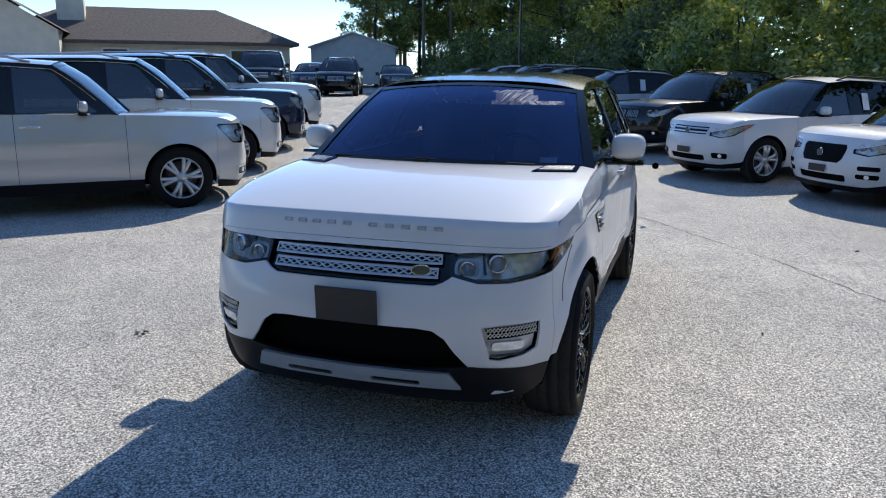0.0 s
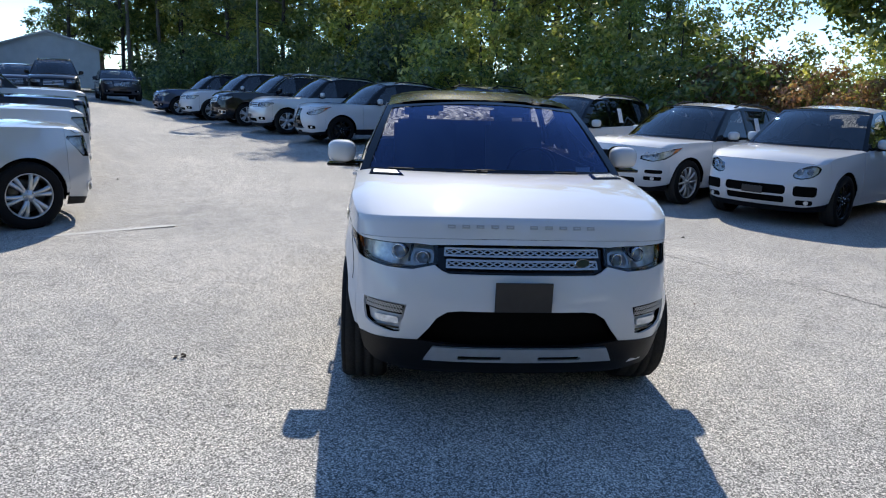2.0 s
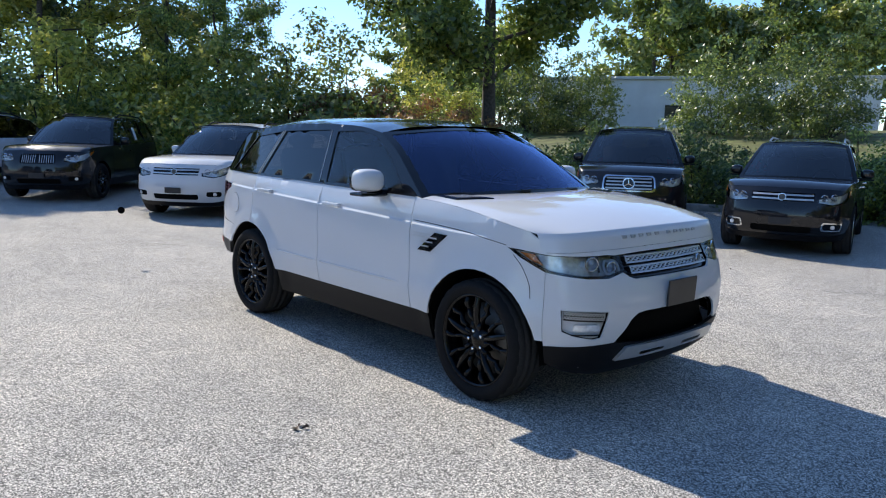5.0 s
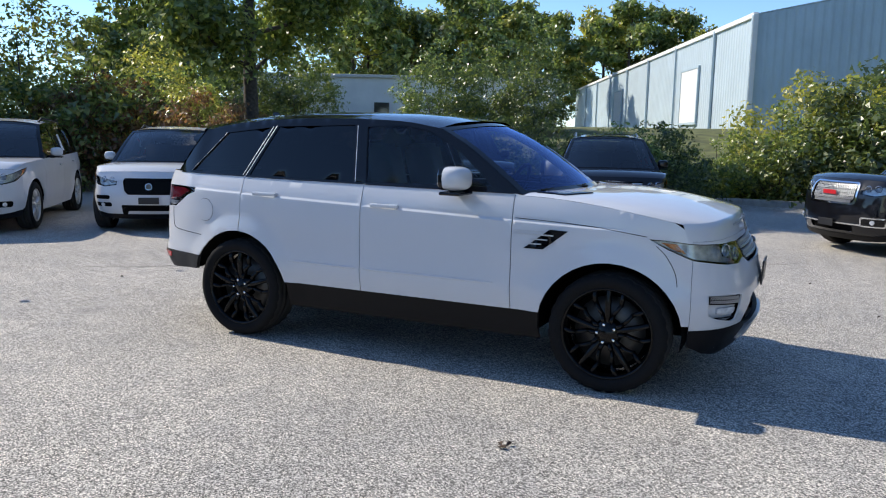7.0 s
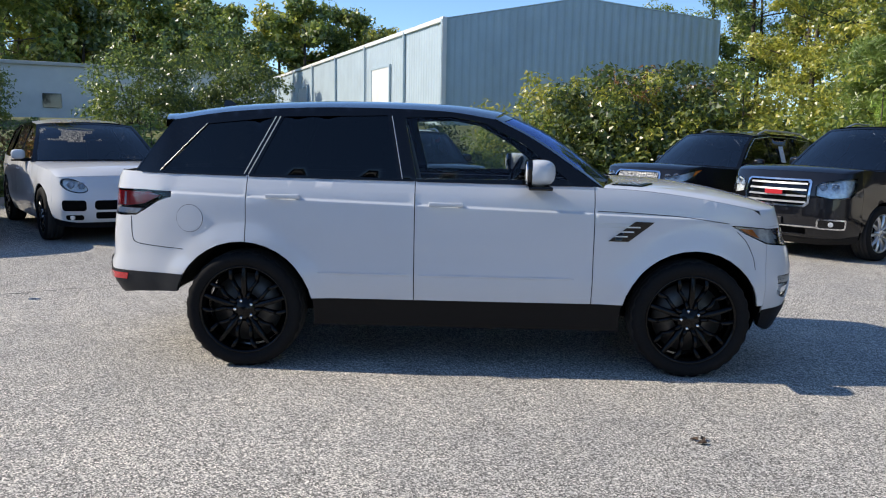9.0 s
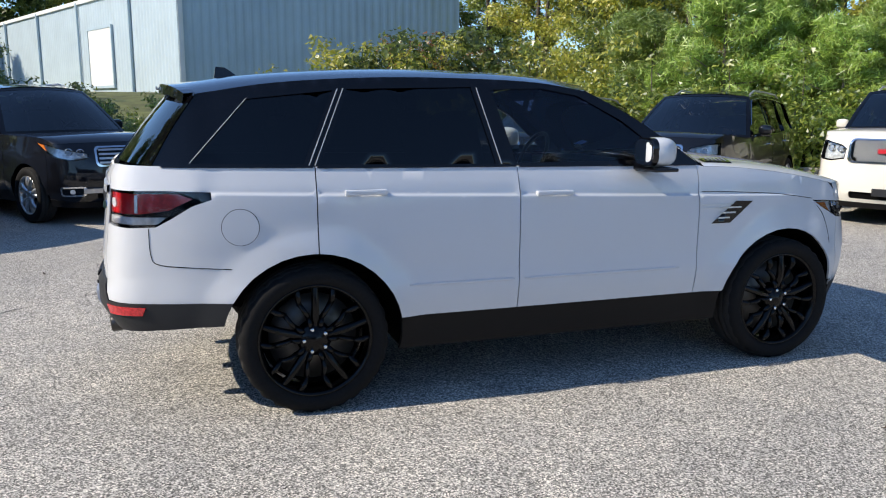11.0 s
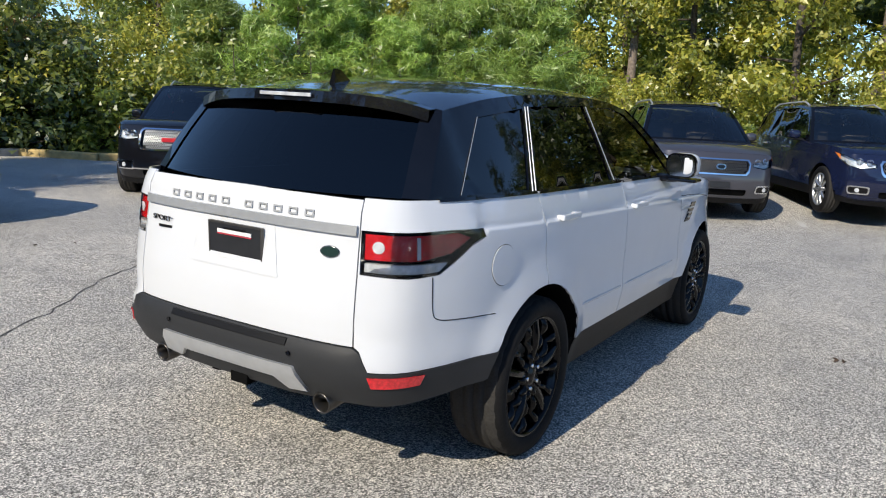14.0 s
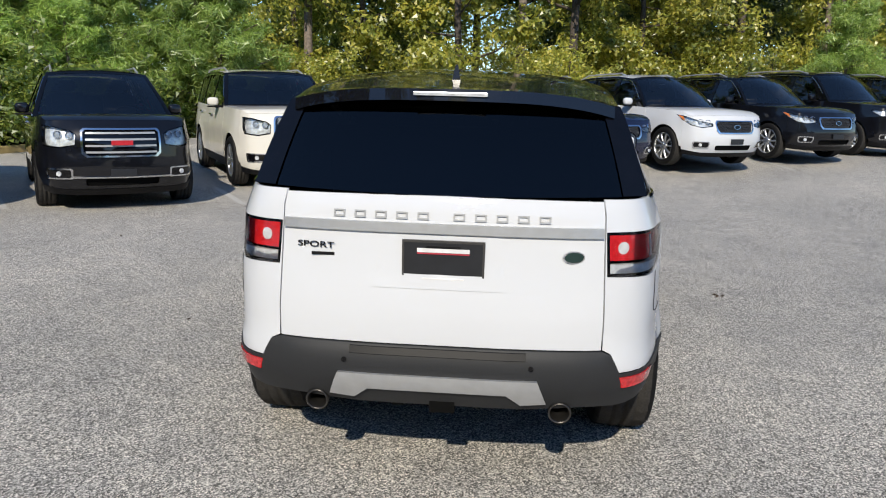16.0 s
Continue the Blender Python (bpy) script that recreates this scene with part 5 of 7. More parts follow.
def parked(label, nose_at, facing, paint, wheels="pair5", wb=2.87, nose=0.88, tail=1.0, w=0.96, h=1.72, belt=None, lip=0.92, cowl=None, grille="bars", lamps="block", clad=True, rails=True, tint=GLASS_TINT,
           sticker=True, chrome_line=False, front_bar=None, round_lamp=False, tall=False, group="parked cars", glass=GLASS_CAR, badge_mat=None, gate_slope=0.22, seats=SEAT, lamp_h=0.11):
    """A parked car with its nose at a place of the lot and facing a way."""
    f = Vector((facing[0], facing[1], 0)).normalized()
    yaw = math.degrees(math.atan2(f.x, -f.y))
    r = {"pair6": 0.395}.get(wheels, 0.37)
    mid = Vector((nose_at[0], nose_at[1], 0)) - f * (wb / 2 + nose)
    car = thing("suv", label, "car", pose(mid.x, mid.y, ground_z(mid.x, mid.y), 0, 0, yaw), group)
    k = h / 1.72
    belt = belt or 1.07 * k
    cowl = cowl or 1.06 * k
    tb = wb / 2 + tail
    c = Car(wb=wb, nose=nose, tail=tail, w=w, belt=belt, belt_rear=belt + 0.04, roof=h, hood=lip + 0.04, lip=lip, cowl=cowl, clad=0.36 if not clad else 0.40, low=0.25,
            a_base=-wb / 2 + 0.70, a_top=-wb / 2 + (1.42 if not tall else 1.39), d_top=tb - gate_slope - 0.22, d_base=tb - 0.20, arch=r + 0.055, hub=r - 0.005, split=0.12 * wb + 0.02,
            door=-wb / 2 + 0.62, rear_door=wb / 2 - 0.06, corner=0.36, crown=0.04, gate=0.66 * w / 0.97, rake=0.24, slope=0.36 if not tall else 0.24, step=0.11,
            curl=0.075 if not tall else 0.05, roll=0.24 if not tall else 0.12, hood_power=1.35,
            rail=None if tall else [(-wb / 2 + 1.42, h - 0.10), (-wb / 2 + 1.95, h - 0.06), (0.55, h - 0.062), (tb - gate_slope - 0.75, h - 0.10), (tb - gate_slope - 0.22, h - 0.19)],
            front=[(0.2, 0.17), (0.34, 0.06), (0.48, 0.0), (0.62, 0.0), (lip - 0.24, 0.02), (lip - 0.12, 0.06), (lip - 0.04, 0.11), (lip, 0.15), (lip + 0.2, 0.34)] if not tall else
            [(0.2, 0.14), (0.4, 0.02), (0.6, 0.0), (lip - 0.3, 0.015), (lip - 0.08, 0.05), (lip, 0.10), (lip + 0.2, 0.22)])
    s = c.skin
    s.flares = [(c.uaf, c.hub, c.arch, 0.016), (c.uar, c.hub, c.arch, 0.018)]
    U, F = s.at_y, s.at_front
    n = c.n
    g1 = 0.40 * w
    lo, hi = lip - 0.04 - lamp_h * 1.3, lip - 0.035
    if round_lamp:
        lamp = [(F(0.56 * w) + 0.5 * (F(0.86 * w) - F(0.56 * w)) * (1 + 1.15 * math.cos(a)), lip - 0.11 + 0.085 * math.sin(a) + 0.05 * math.cos(a)) for a in [2 * math.pi * i / 16 for i in range(16)]]
    elif lamps == "swept":
        lamp = [(F(0.52 * w), lip - 0.185), (F(0.72 * w), lip - 0.215), (U(n + 0.32), lip - 0.17), (U(n + 0.52), lip - 0.07), (U(n + 0.68), lip + 0.022), (U(n + 0.46), lip - 0.005), (F(0.8 * w), lip - 0.075), (F(0.52 * w), lip - 0.13)]
    elif lamps == "tall":
        lamp = [(F(0.54 * w), lip - 0.30), (F(0.72 * w), lip - 0.335), (U(n + 0.34), lip - 0.31), (U(n + 0.42), lip - 0.20), (U(n + 0.46), lip - 0.05), (F(0.82 * w), lip - 0.06), (F(0.60 * w), lip - 0.11), (F(0.53 * w), lip - 0.16)]
    else:
        lamp = [(F(0.50 * w), lo + 0.02), (F(0.72 * w), lo), (U(n + 0.30), lo + 0.02), (U(n + 0.50), hi - 0.02), (U(n + 0.48), hi + 0.005), (F(0.8 * w), hi), (F(0.50 * w), hi - 0.01)]
    tail = [(s.at_rear(0.68 * w / 0.97), belt + 0.02), (s.at_rear(0.68 * w / 0.97), belt - 0.14), (U(c.t - 0.28), belt - 0.13), (U(c.t - 0.40), belt - 0.02), (U(c.t - 0.40), belt + 0.01)]
    glo = lip - 0.30
    if grille == "wide":
        gp = [(-F(0.48 * w), lip - 0.05), (-F(0.46 * w), lip - 0.17), (F(0.46 * w), lip - 0.17), (F(0.48 * w), lip - 0.05)]
    elif grille == "slot":
        gp = rounded(-F(0.46 * w), 0.47, F(0.46 * w), 0.60, 0.05)
    elif grille == "spindle":
        gp = [(-F(0.20 * w), lip - 0.04), (-F(0.17 * w), lip - 0.20), (-F(0.42 * w), 0.40), (F(0.42 * w), 0.40), (F(0.17 * w), lip - 0.20), (F(0.20 * w), lip - 0.04)]
    elif grille == "kidney":
        gp = rounded(-F(0.36), lip - 0.24, F(0.36), lip - 0.05, 0.05)
    elif grille == "bars" and badge_mat:
        gp = [(-F(0.46 * w), lip - 0.13), (-F(0.45 * w), lip - 0.37), (-F(0.40 * w), lip - 0.42), (F(0.40 * w), lip - 0.42), (F(0.45 * w), lip - 0.37), (F(0.46 * w), lip - 0.13), (F(0.43 * w), lip - 0.10), (-F(0.43 * w), lip - 0.10)]
    elif grille == "mesh":
        gp = [(-F(0.43 * w), lip - 0.09), (-F(0.46 * w), lip - 0.14), (-F(0.43 * w), lip - 0.24), (-F(0.38 * w), lip - 0.29), (F(0.38 * w), lip - 0.29), (F(0.43 * w), lip - 0.24), (F(0.46 * w), lip - 0.14), (F(0.43 * w), lip - 0.09)]
    elif grille == "deep":
        gp = [(-F(0.40 * w), lip - 0.08), (-F(0.425 * w), lip - 0.13), (-F(0.39 * w), lip - 0.27), (-F(0.33 * w), lip - 0.33), (F(0.33 * w), lip - 0.33), (F(0.39 * w), lip - 0.27), (F(0.425 * w), lip - 0.13), (F(0.40 * w), lip - 0.08)]
    elif grille == "box":
        gp = rounded(-F(0.47 * w), lip - 0.32, F(0.47 * w), lip - 0.04, 0.07)
    else:
        gp = rounded(-F(0.42 * w), lip - 0.27, F(0.42 * w), lip - 0.05, 0.06)
    inlet = rounded(-F(0.45 * w), 0.345, F(0.45 * w), 0.44, 0.03) if grille != "spindle" else rounded(-F(0.2 * w), 0.30, F(0.2 * w), 0.345, 0.02)
    z0, z1 = belt + 0.03, h - 0.135
    wins = [[(c.a_base + 0.22, z0), (c.split - 0.03, z0), (c.split - 0.03, z1 + 0.02), (c.a_top + 0.20, z1 + 0.01), (c.a_top - 0.02, z1 - 0.05), (c.a_base + 0.42, z0 + 0.16)],
            [(c.split + 0.06, z0), (c.rear_door - 0.10, z0 + 0.01), (c.rear_door - 0.18, z1 + 0.01), (c.split + 0.05, z1 + 0.02)],
            [(c.rear_door + 0.0, z0 + 0.01), (c.d_base - 0.28, z0 + 0.04), (c.d_top - 0.12, z1 - 0.05), (c.rear_door - 0.08, z1 + 0.0)]]
    car_shell(c, car, paint, TRIM if clad else paint, paint, GLASS_CAR, glass, tint, wins, lamp=lamp, tail=tail, front_holes=[gp, inlet], rear_bumper=0.55, seats=seats, frame_mat=GLOSSTRIM)
    for sg in (1, -1):
        lamp_unit(c, car, "headlight", lamp, sg, LAMPIN, CLEARLENS, 0.05, [(F(0.62 * w), (lo + hi) / 2, 0.045), (F(0.76 * w), (lo + hi) / 2 + 0.008, 0.045)])
        tl = lamp_unit(c, car, "tail_light", tail, sg, REDB, CLEARLENS, 0.03)
        fl = (lambda p: p) if sg > 0 else mirror_pts
        if lamps == "swept" and not round_lamp:
            panel("turn_signal", fl([(U(n + 0.44), lip - 0.09), (U(n + 0.52), lip - 0.05), (U(n + 0.64), lip + 0.012), (U(n + 0.50), lip - 0.012)]), s, AMBER, car, (), 0.08, 0.006, 0.001)
        if grille == "deep":
            slots = (rounded(F(0.62 * w), 0.525, F(0.86 * w), 0.585, 0.025), rounded(F(0.60 * w), 0.41, F(0.86 * w), 0.475, 0.025))
        elif grille == "slot":
            slots = (rounded(F(0.56 * w), 0.455, F(0.84 * w), 0.60, 0.04), rounded(F(0.60 * w), 0.33, F(0.82 * w), 0.40, 0.03))
        elif badge_mat:
            slots = (rounded(F(0.60 * w), 0.45, F(0.86 * w), 0.55, 0.025),)
        else:
            slots = (rounded(F(0.60 * w), 0.40, F(0.84 * w), 0.49, 0.035),)
        for k, q in enumerate(slots):
            fg = panel("fog_lamp" if k == len(slots) - 1 else "corner_intake", fl(q), s, GLOSSTRIM if badge_mat or chrome_line else UNDER, car, (), 0.08, 0.02, 0.004)
            if chrome_line or badge_mat:
                cu, cz = sum(p[0] for p in q) / len(q), sum(p[1] for p in q) / len(q)
                big = [(u + math.copysign(0.02, u - cu), z + math.copysign(0.018, z - cz)) for u, z in q]
                panel("fog_surround", fl(big), s, CHROME, fg, [fl(q)], 0.08, 0.02, 0.014)
            if k == len(slots) - 1:
                p0, p1 = s(sg * F(0.74 * w), sum(p[1] for p in q) / len(q), 0.004), s(sg * F(0.74 * w), sum(p[1] for p in q) / len(q), 0.016)
                bm = bmesh.new()
                tube_bm(bm, p0, p1, 0.034, 0.030, 16)
                part("fog_bulb", bm, LAMPIN, fg)
        if clad:
            for uu in (c.uaf, c.uar):
                ring = [(uu + (c.arch + 0.05) * math.cos(radians(a)), c.hub + (c.arch + 0.05) * math.sin(radians(a))) for a in range(0, 181, 12)]
                ring += [(uu + (c.arch - 0.01) * math.cos(radians(a)), c.hub + (c.arch - 0.01) * math.sin(radians(a))) for a in range(180, -1, -12)]
                if tall is False and grille in ("wide", "bars") and clad == "arches":
                    panel("arch_trim", fl(ring), s, TRIM, car, (), 0.1, 0.02, 0.008)
        if chrome_line:
            ys = [c.a_base + 0.30, 0.0, c.rear_door, c.d_base - 0.2]
            for ya, yb in zip(ys, ys[1:]):
                bm = bmesh.new()
                tube_bm(bm, c.side_at(ya, belt + 0.012, 0.004, sg), c.side_at(yb, belt + 0.016, 0.004, sg), 0.008, 0.008, 6)
                part("waist_chrome", bm, CHROME, car)
            pts = [c.side_at(p.x, p.y - 0.05, 0.006, sg) for p in c.a_line[6::3] + c.rail_line[1::5]]
            part("window_chrome", sweep_bm(pts, 0.007, 6), CHROME, car)
        if rails:
            pts = [c.roof_at(sg * 0.90, 0.12 + 0.8 * i / 6) + Vector((0, 0, 0.05 if 0 < i < 6 else 0.0)) for i in range(7)]
            part("roof_rail", sweep_bm(pts, 0.016), SATIN if chrome_line else TRIM, car)
        if sticker and sg > 0:
            p = c.side_at(c.split + 0.35, belt + 0.24, 0.012, sg)
            part("window_sticker", box_bm((0.004, 0.14, 0.30), p, 0, turn=Euler((0, radians(-18 * sg), 0))), PAPER, car)
        for y in (c.yf, c.yr):
            put_wheel(car, WHEELS[wheels], sg * (w - 0.135), y, r)
    back_panel = panel("grille", gp, s, UNDER if grille in ("slot", "deep") else GLOSSTRIM, car, (), 0.09, 0.03, -0.025)
    panel("air_intake", inlet, s, UNDER, car, (), 0.1, 0.03, -0.03)
    zs = lambda a, b, m: [a + (b - a) * (i + 0.5) / m for i in range(m)]
    vmin, vmax = min(v for _, v in gp), max(v for _, v in gp)
    umax = max(u for u, _ in gp)
    inn = lambda u, z, o: s(u, z, o - 0.015)
    if grille in ("mesh", "box", "deep"):
        rows = 4 if grille == "mesh" else 6
        step_z = (vmax - vmin) / rows
        for i in range(rows):
            zz = vmin + step_z * (i + 0.5)
            wide = 0.92 if 0 < i else 0.82
            grid_bars(c, back_panel, "grille_mesh", -umax * wide, umax * wide, (zz,), 0.0045, NAMEBAR if badge_mat else STEEL if grille == "mesh" else TRIM, 0.008, inn, 26, step_z * 0.42)
    elif grille == "wide":
        for z in zs(vmin, vmax, 2):
            grid_bars(c, back_panel, "grille_bar", -umax * 0.97, umax * 0.97, (z,), 0.012, SATIN, 0.012, inn, 10)
    elif grille == "kidney":
        for sg in (1, -1):
            for i in range(7):
                u = sg * (0.05 + 0.045 * i)
                grid_bars(c, back_panel, "grille_slat", u - 0.006, u + 0.006, ((vmin + vmax) / 2,), 0.075, SATIN, 0.012, inn, 1)
    elif grille == "spindle":
        for z in zs(vmin + 0.02, vmax - 0.02, 9):
            grid_bars(c, back_panel, "grille_bar", -umax * 0.55, umax * 0.55, (z,), 0.006, TRIM, 0.01, inn, 10)
    elif grille != "slot":
        for z in zs(vmin, vmax, 4):
            grid_bars(c, back_panel, "grille_bar", -umax * 0.93, umax * 0.93, (z,), 0.012, NAMEBAR if badge_mat else SATIN, 0.012, inn, 10)
    if grille in ("box", "mesh", "bars", "kidney") and (badge_mat or chrome_line):
        zc = (vmin + vmax) / 2
        ring = [(u + math.copysign(0.026, u), z + math.copysign(0.022, z - zc)) for u, z in gp]
        panel("grille_surround", ring, s, CHROME, back_panel, [gp], 0.06, 0.03, 0.016, "chrome grille surround")
    if badge_mat:
        p = s(0.0, (vmin + vmax) / 2, 0.02)
        part("badge", box_bm((0.26, 0.014, 0.062), p, 0.004), badge_mat, car)
    elif grille not in ("slot", "kidney"):
        p = s(0.0, (vmin + vmax) / 2 + (0.03 if grille == "spindle" else 0), 0.014)
        if grille == "mesh":
            badge(car, p, (0, -1, 0.12), 0.075, 0.044, GLOSSTRIM, CHROME)
        elif front_bar:
            badge(car, p, (0, -1, 0.12), 0.098, 0.098, GLOSSTRIM, CHROME)
            for k in range(3):
                bm = bmesh.new()
                a = math.radians(90 + 120 * k)
                tube_bm(bm, p + Vector((0, -0.014, 0)), p + Vector((0.088 * math.cos(a), -0.012, 0.088 * math.sin(a))), 0.014, 0.004, 6)
                part("badge_ray", bm, CHROME, car)
        else:
            badge(car, p, (0, -1, 0.12), 0.055, 0.055, STEEL, CHROME)
    if badge_mat and not tall:
        grid_bars(c, car, "bumper_trim", -F(0.60 * w), F(0.60 * w), (0.452,), 0.010, CHROME, 0.016, None, 14)
    if front_bar:
        grid_bars(c, car, "bumper_bar", -F(0.62 * w), F(0.62 * w), (0.45,), 0.03, SATIN, 0.04, None, 14)
    panel("lower_lip", [(-c.ub, 0.25), (-F(0.6 * w), 0.215), (F(0.6 * w), 0.215), (c.ub, 0.25), (c.ub, 0.345), (F(0.7 * w), 0.295), (-F(0.7 * w), 0.295), (-c.ub, 0.345)], s, TRIM, car, (), 0.12, 0.03, 0.008)
    plate_part(car, "number_plate_blank", (0, c.n - 0.012, 0.51 if grille not in ("box", "spindle") else 0.45), 0.305, 0.10, PLATE)
    plate_part(car, "number_plate", (0, c.t - 0.01, 0.80), 0.305, 0.155, PLATE)
    mirror_pair(c, car, paint, c.a_base + 0.38, belt + 0.10, s(U(c.a_base + 0.38), belt).x + 0.0, (0.20, 0.13, 0.15))
    door_handles(c, car, paint if not chrome_line else CHROME, ((c.split - 0.17, belt - 0.13), (c.rear_door - 0.17, belt - 0.11)))
    return car


EAST = (-0.82, -0.57)
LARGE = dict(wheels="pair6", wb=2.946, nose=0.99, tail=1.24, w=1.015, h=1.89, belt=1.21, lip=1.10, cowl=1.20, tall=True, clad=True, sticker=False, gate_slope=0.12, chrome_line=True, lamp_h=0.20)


def nose_from(front_wheel, facing, side, nose, w):
    """The nose's middle from a front wheel's place; side +1: the car's left wheel."""
    f = Vector((*facing, 0)).normalized()
    left = Vector((-f.y, f.x, 0))
    p = Vector((*front_wheel, 0)) + f * nose - left * side * (w - 0.13)
    return (p.x, p.y)


# the row to the west, silver first
tf = (0.73, 0.68)
n0 = nose_from((-4.9, 3.1), tf, -1, 0.99, 1.015)
for k, (pt, lab) in enumerate(((SILVER, "large silver SUV with alloy wheels, parked at an angle"), (LIGHT_SILVER, "large pale silver SUV in a row of parked cars"), (NAVY, "large dark blue SUV in a row of parked cars"), (LIGHT_SILVER, "large pale silver SUV with roof rails, far along the row"))):
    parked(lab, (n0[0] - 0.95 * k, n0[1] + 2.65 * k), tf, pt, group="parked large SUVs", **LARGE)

# the north-east row under the trees
parked("black SUV with a chrome double grille, parked in tree shade", (-0.12, 12.1), (-0.64, -0.77), BLACKP, "dark", 2.933, 0.88, 1.05, 0.97, 1.76, lip=0.98, grille="kidney", lamps="swept")
parked("white SUV with chrome bar grille and paper in its window", (1.23, 8.62), (-0.78, -0.626), WHITE, "pair5", 2.893, 0.93, 0.98, 0.97, 1.73, lip=0.95, grille="wide", lamps="swept", clad=False, chrome_line=False)
parked("white sporty SUV with black mesh grille and alloy wheels", (3.08, 6.62), (-0.826, -0.564), WHITE, "multi", 2.874, 0.85, 1.0, 0.967, 1.66, lip=0.93, grille="deep", lamps="swept", clad=False, gate_slope=0.4)
parked("white sporty SUV with round lamps and a black slot intake", (4.56, 4.56), (-0.782, -0.623), WHITE, "dark", 2.895, 0.92, 1.04, 0.97, 1.70, lip=0.90, grille="slot", clad=False, rails=False, round_lamp=True, gate_slope=0.4)
parked("black large SUV with round emblem and chrome bumper bar", (6.41, 2.66), (-0.832, -0.555), BLACKP, "pair5", 3.075, 0.90, 1.16, 0.967, 1.85, lip=1.05, grille="bars", lamps="swept", front_bar=True, chrome_line=True, sticker=False)
parked("black compact SUV with thin chrome bar grille", (6.7, 0.25), (-0.95, -0.31), BLACKP, "pair5", 2.79, 0.90, 1.0, 0.92, 1.68, lip=0.96, grille="wide", lamps="swept", chrome_line=True, sticker=False)
# the south-east and south rows
parked("black SUV with chrome honeycomb grille and red badge", (7.0, -2.79), (-0.62, 0.785), BLACKP, "multi", 2.857, 0.95, 1.1, 0.958, 1.75, lip=1.07, grille="box", lamps="swept", chrome_line=True, badge_mat=BADGERED)
parked("black SUV with chrome bar grille and red badge", (4.65, -4.18), (-0.565, 0.825), BLACKP, "multi", 3.02, 0.98, 1.1, 1.0, 1.85, lip=1.15, grille="bars", lamps="tall", chrome_line=True, badge_mat=BADGERED, sticker=False, lamp_h=0.21)
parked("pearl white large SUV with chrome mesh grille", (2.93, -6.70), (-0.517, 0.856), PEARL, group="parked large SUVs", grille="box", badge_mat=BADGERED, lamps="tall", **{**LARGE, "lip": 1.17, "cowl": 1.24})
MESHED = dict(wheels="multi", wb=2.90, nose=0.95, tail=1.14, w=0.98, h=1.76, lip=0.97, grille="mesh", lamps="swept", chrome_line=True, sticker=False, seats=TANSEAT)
SOUTH = (-0.48, 0.88)
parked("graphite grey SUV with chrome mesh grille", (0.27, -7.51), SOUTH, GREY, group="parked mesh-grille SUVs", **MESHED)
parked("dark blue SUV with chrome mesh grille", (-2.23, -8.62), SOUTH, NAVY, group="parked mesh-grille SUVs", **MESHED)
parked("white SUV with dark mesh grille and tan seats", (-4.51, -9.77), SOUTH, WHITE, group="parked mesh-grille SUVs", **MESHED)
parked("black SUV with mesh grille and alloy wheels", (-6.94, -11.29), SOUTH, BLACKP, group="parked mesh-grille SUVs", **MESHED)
parked("black large SUV with chrome window line", (-9.4, -13.2), SOUTH, BLACKP, "pair6", 3.07, 0.95, 1.25, 1.01, 1.92, belt=1.20, lip=1.08, cowl=1.20, tall=True, chrome_line=True, sticker=False, group="parked large SUVs")
parked("black large SUV at the end of the row", (-12.0, -14.9), SOUTH, BLACKP, "pair6", 3.07, 0.95, 1.25, 1.01, 1.92, belt=1.20, lip=1.08, cowl=1.20, tall=True, chrome_line=True, sticker=False, group="parked large SUVs")
# the far north row in the shade
NORTH = (-0.90, -0.43)
fx = lambda k: (-3.15 - 1.70 * k, 15.55 + 2.6 * k)
parked("white crossover with black spindle grille", fx(0), NORTH, WHITE, "dark", 2.79, 0.96, 1.08, 0.947, 1.70, lip=0.97, grille="spindle", lamps="swept", clad="arches", gate_slope=0.45)
parked("pale silver compact SUV in tree shade", fx(1), NORTH, LIGHT_SILVER, "pair5", 2.64, 0.90, 1.0, 0.90, 1.72, lip=0.95, grille="wide", sticker=False)
parked("black SUV with silver bar grille in tree shade", fx(2), NORTH, BLACKP, "pair5", 2.79, 0.95, 1.1, 0.96, 1.75, lip=1.0, grille="bars", chrome_line=True, sticker=False)
parked("white minivan in tree shade", fx(3), NORTH, WHITE, "pair5", 3.0, 0.95, 1.2, 1.0, 1.74, lip=0.92, grille="wide", sticker=False, rails=False)
parked("dusk blue compact SUV at the row's end", fx(4), NORTH, BLUE, "pair5", 2.62, 0.88, 1.0, 0.91, 1.68, lip=0.94, grille="wide", sticker=False)
# far cars by the buildings
parked("black SUV far off by the grey shed", (-13.6, 25.6), (0.35, -0.94), BLACKP, "pair5", 2.79, 0.9, 1.0, 0.95, 1.72, sticker=False)
parked("black pickup-sized SUV far off", (-14.6, 21.0), (0.45, -0.89), BLACKP, "pair6", 3.07, 0.95, 1.25, 1.0, 1.90, belt=1.2, lip=1.08, cowl=1.2, tall=True, sticker=False)
parked("dark small car far off by the shed", (-12.4, 30.0), (0.4, -0.9), GREY, "dark", 2.6, 0.85, 0.9, 0.88, 1.45, sticker=False, rails=False)
parked("grey car far off beside the SUVs", (-15.8, 27.2), (0.35, -0.94), GREY, "dark", 2.7, 0.85, 0.95, 0.90, 1.5, sticker=False, rails=False)
parked("silver SUV with a dark roof, far off", (-17.5, 18.8), (0.6, -0.8), SILVER, "pair5", 2.79, 0.9, 1.0, 0.95, 1.75, sticker=False)


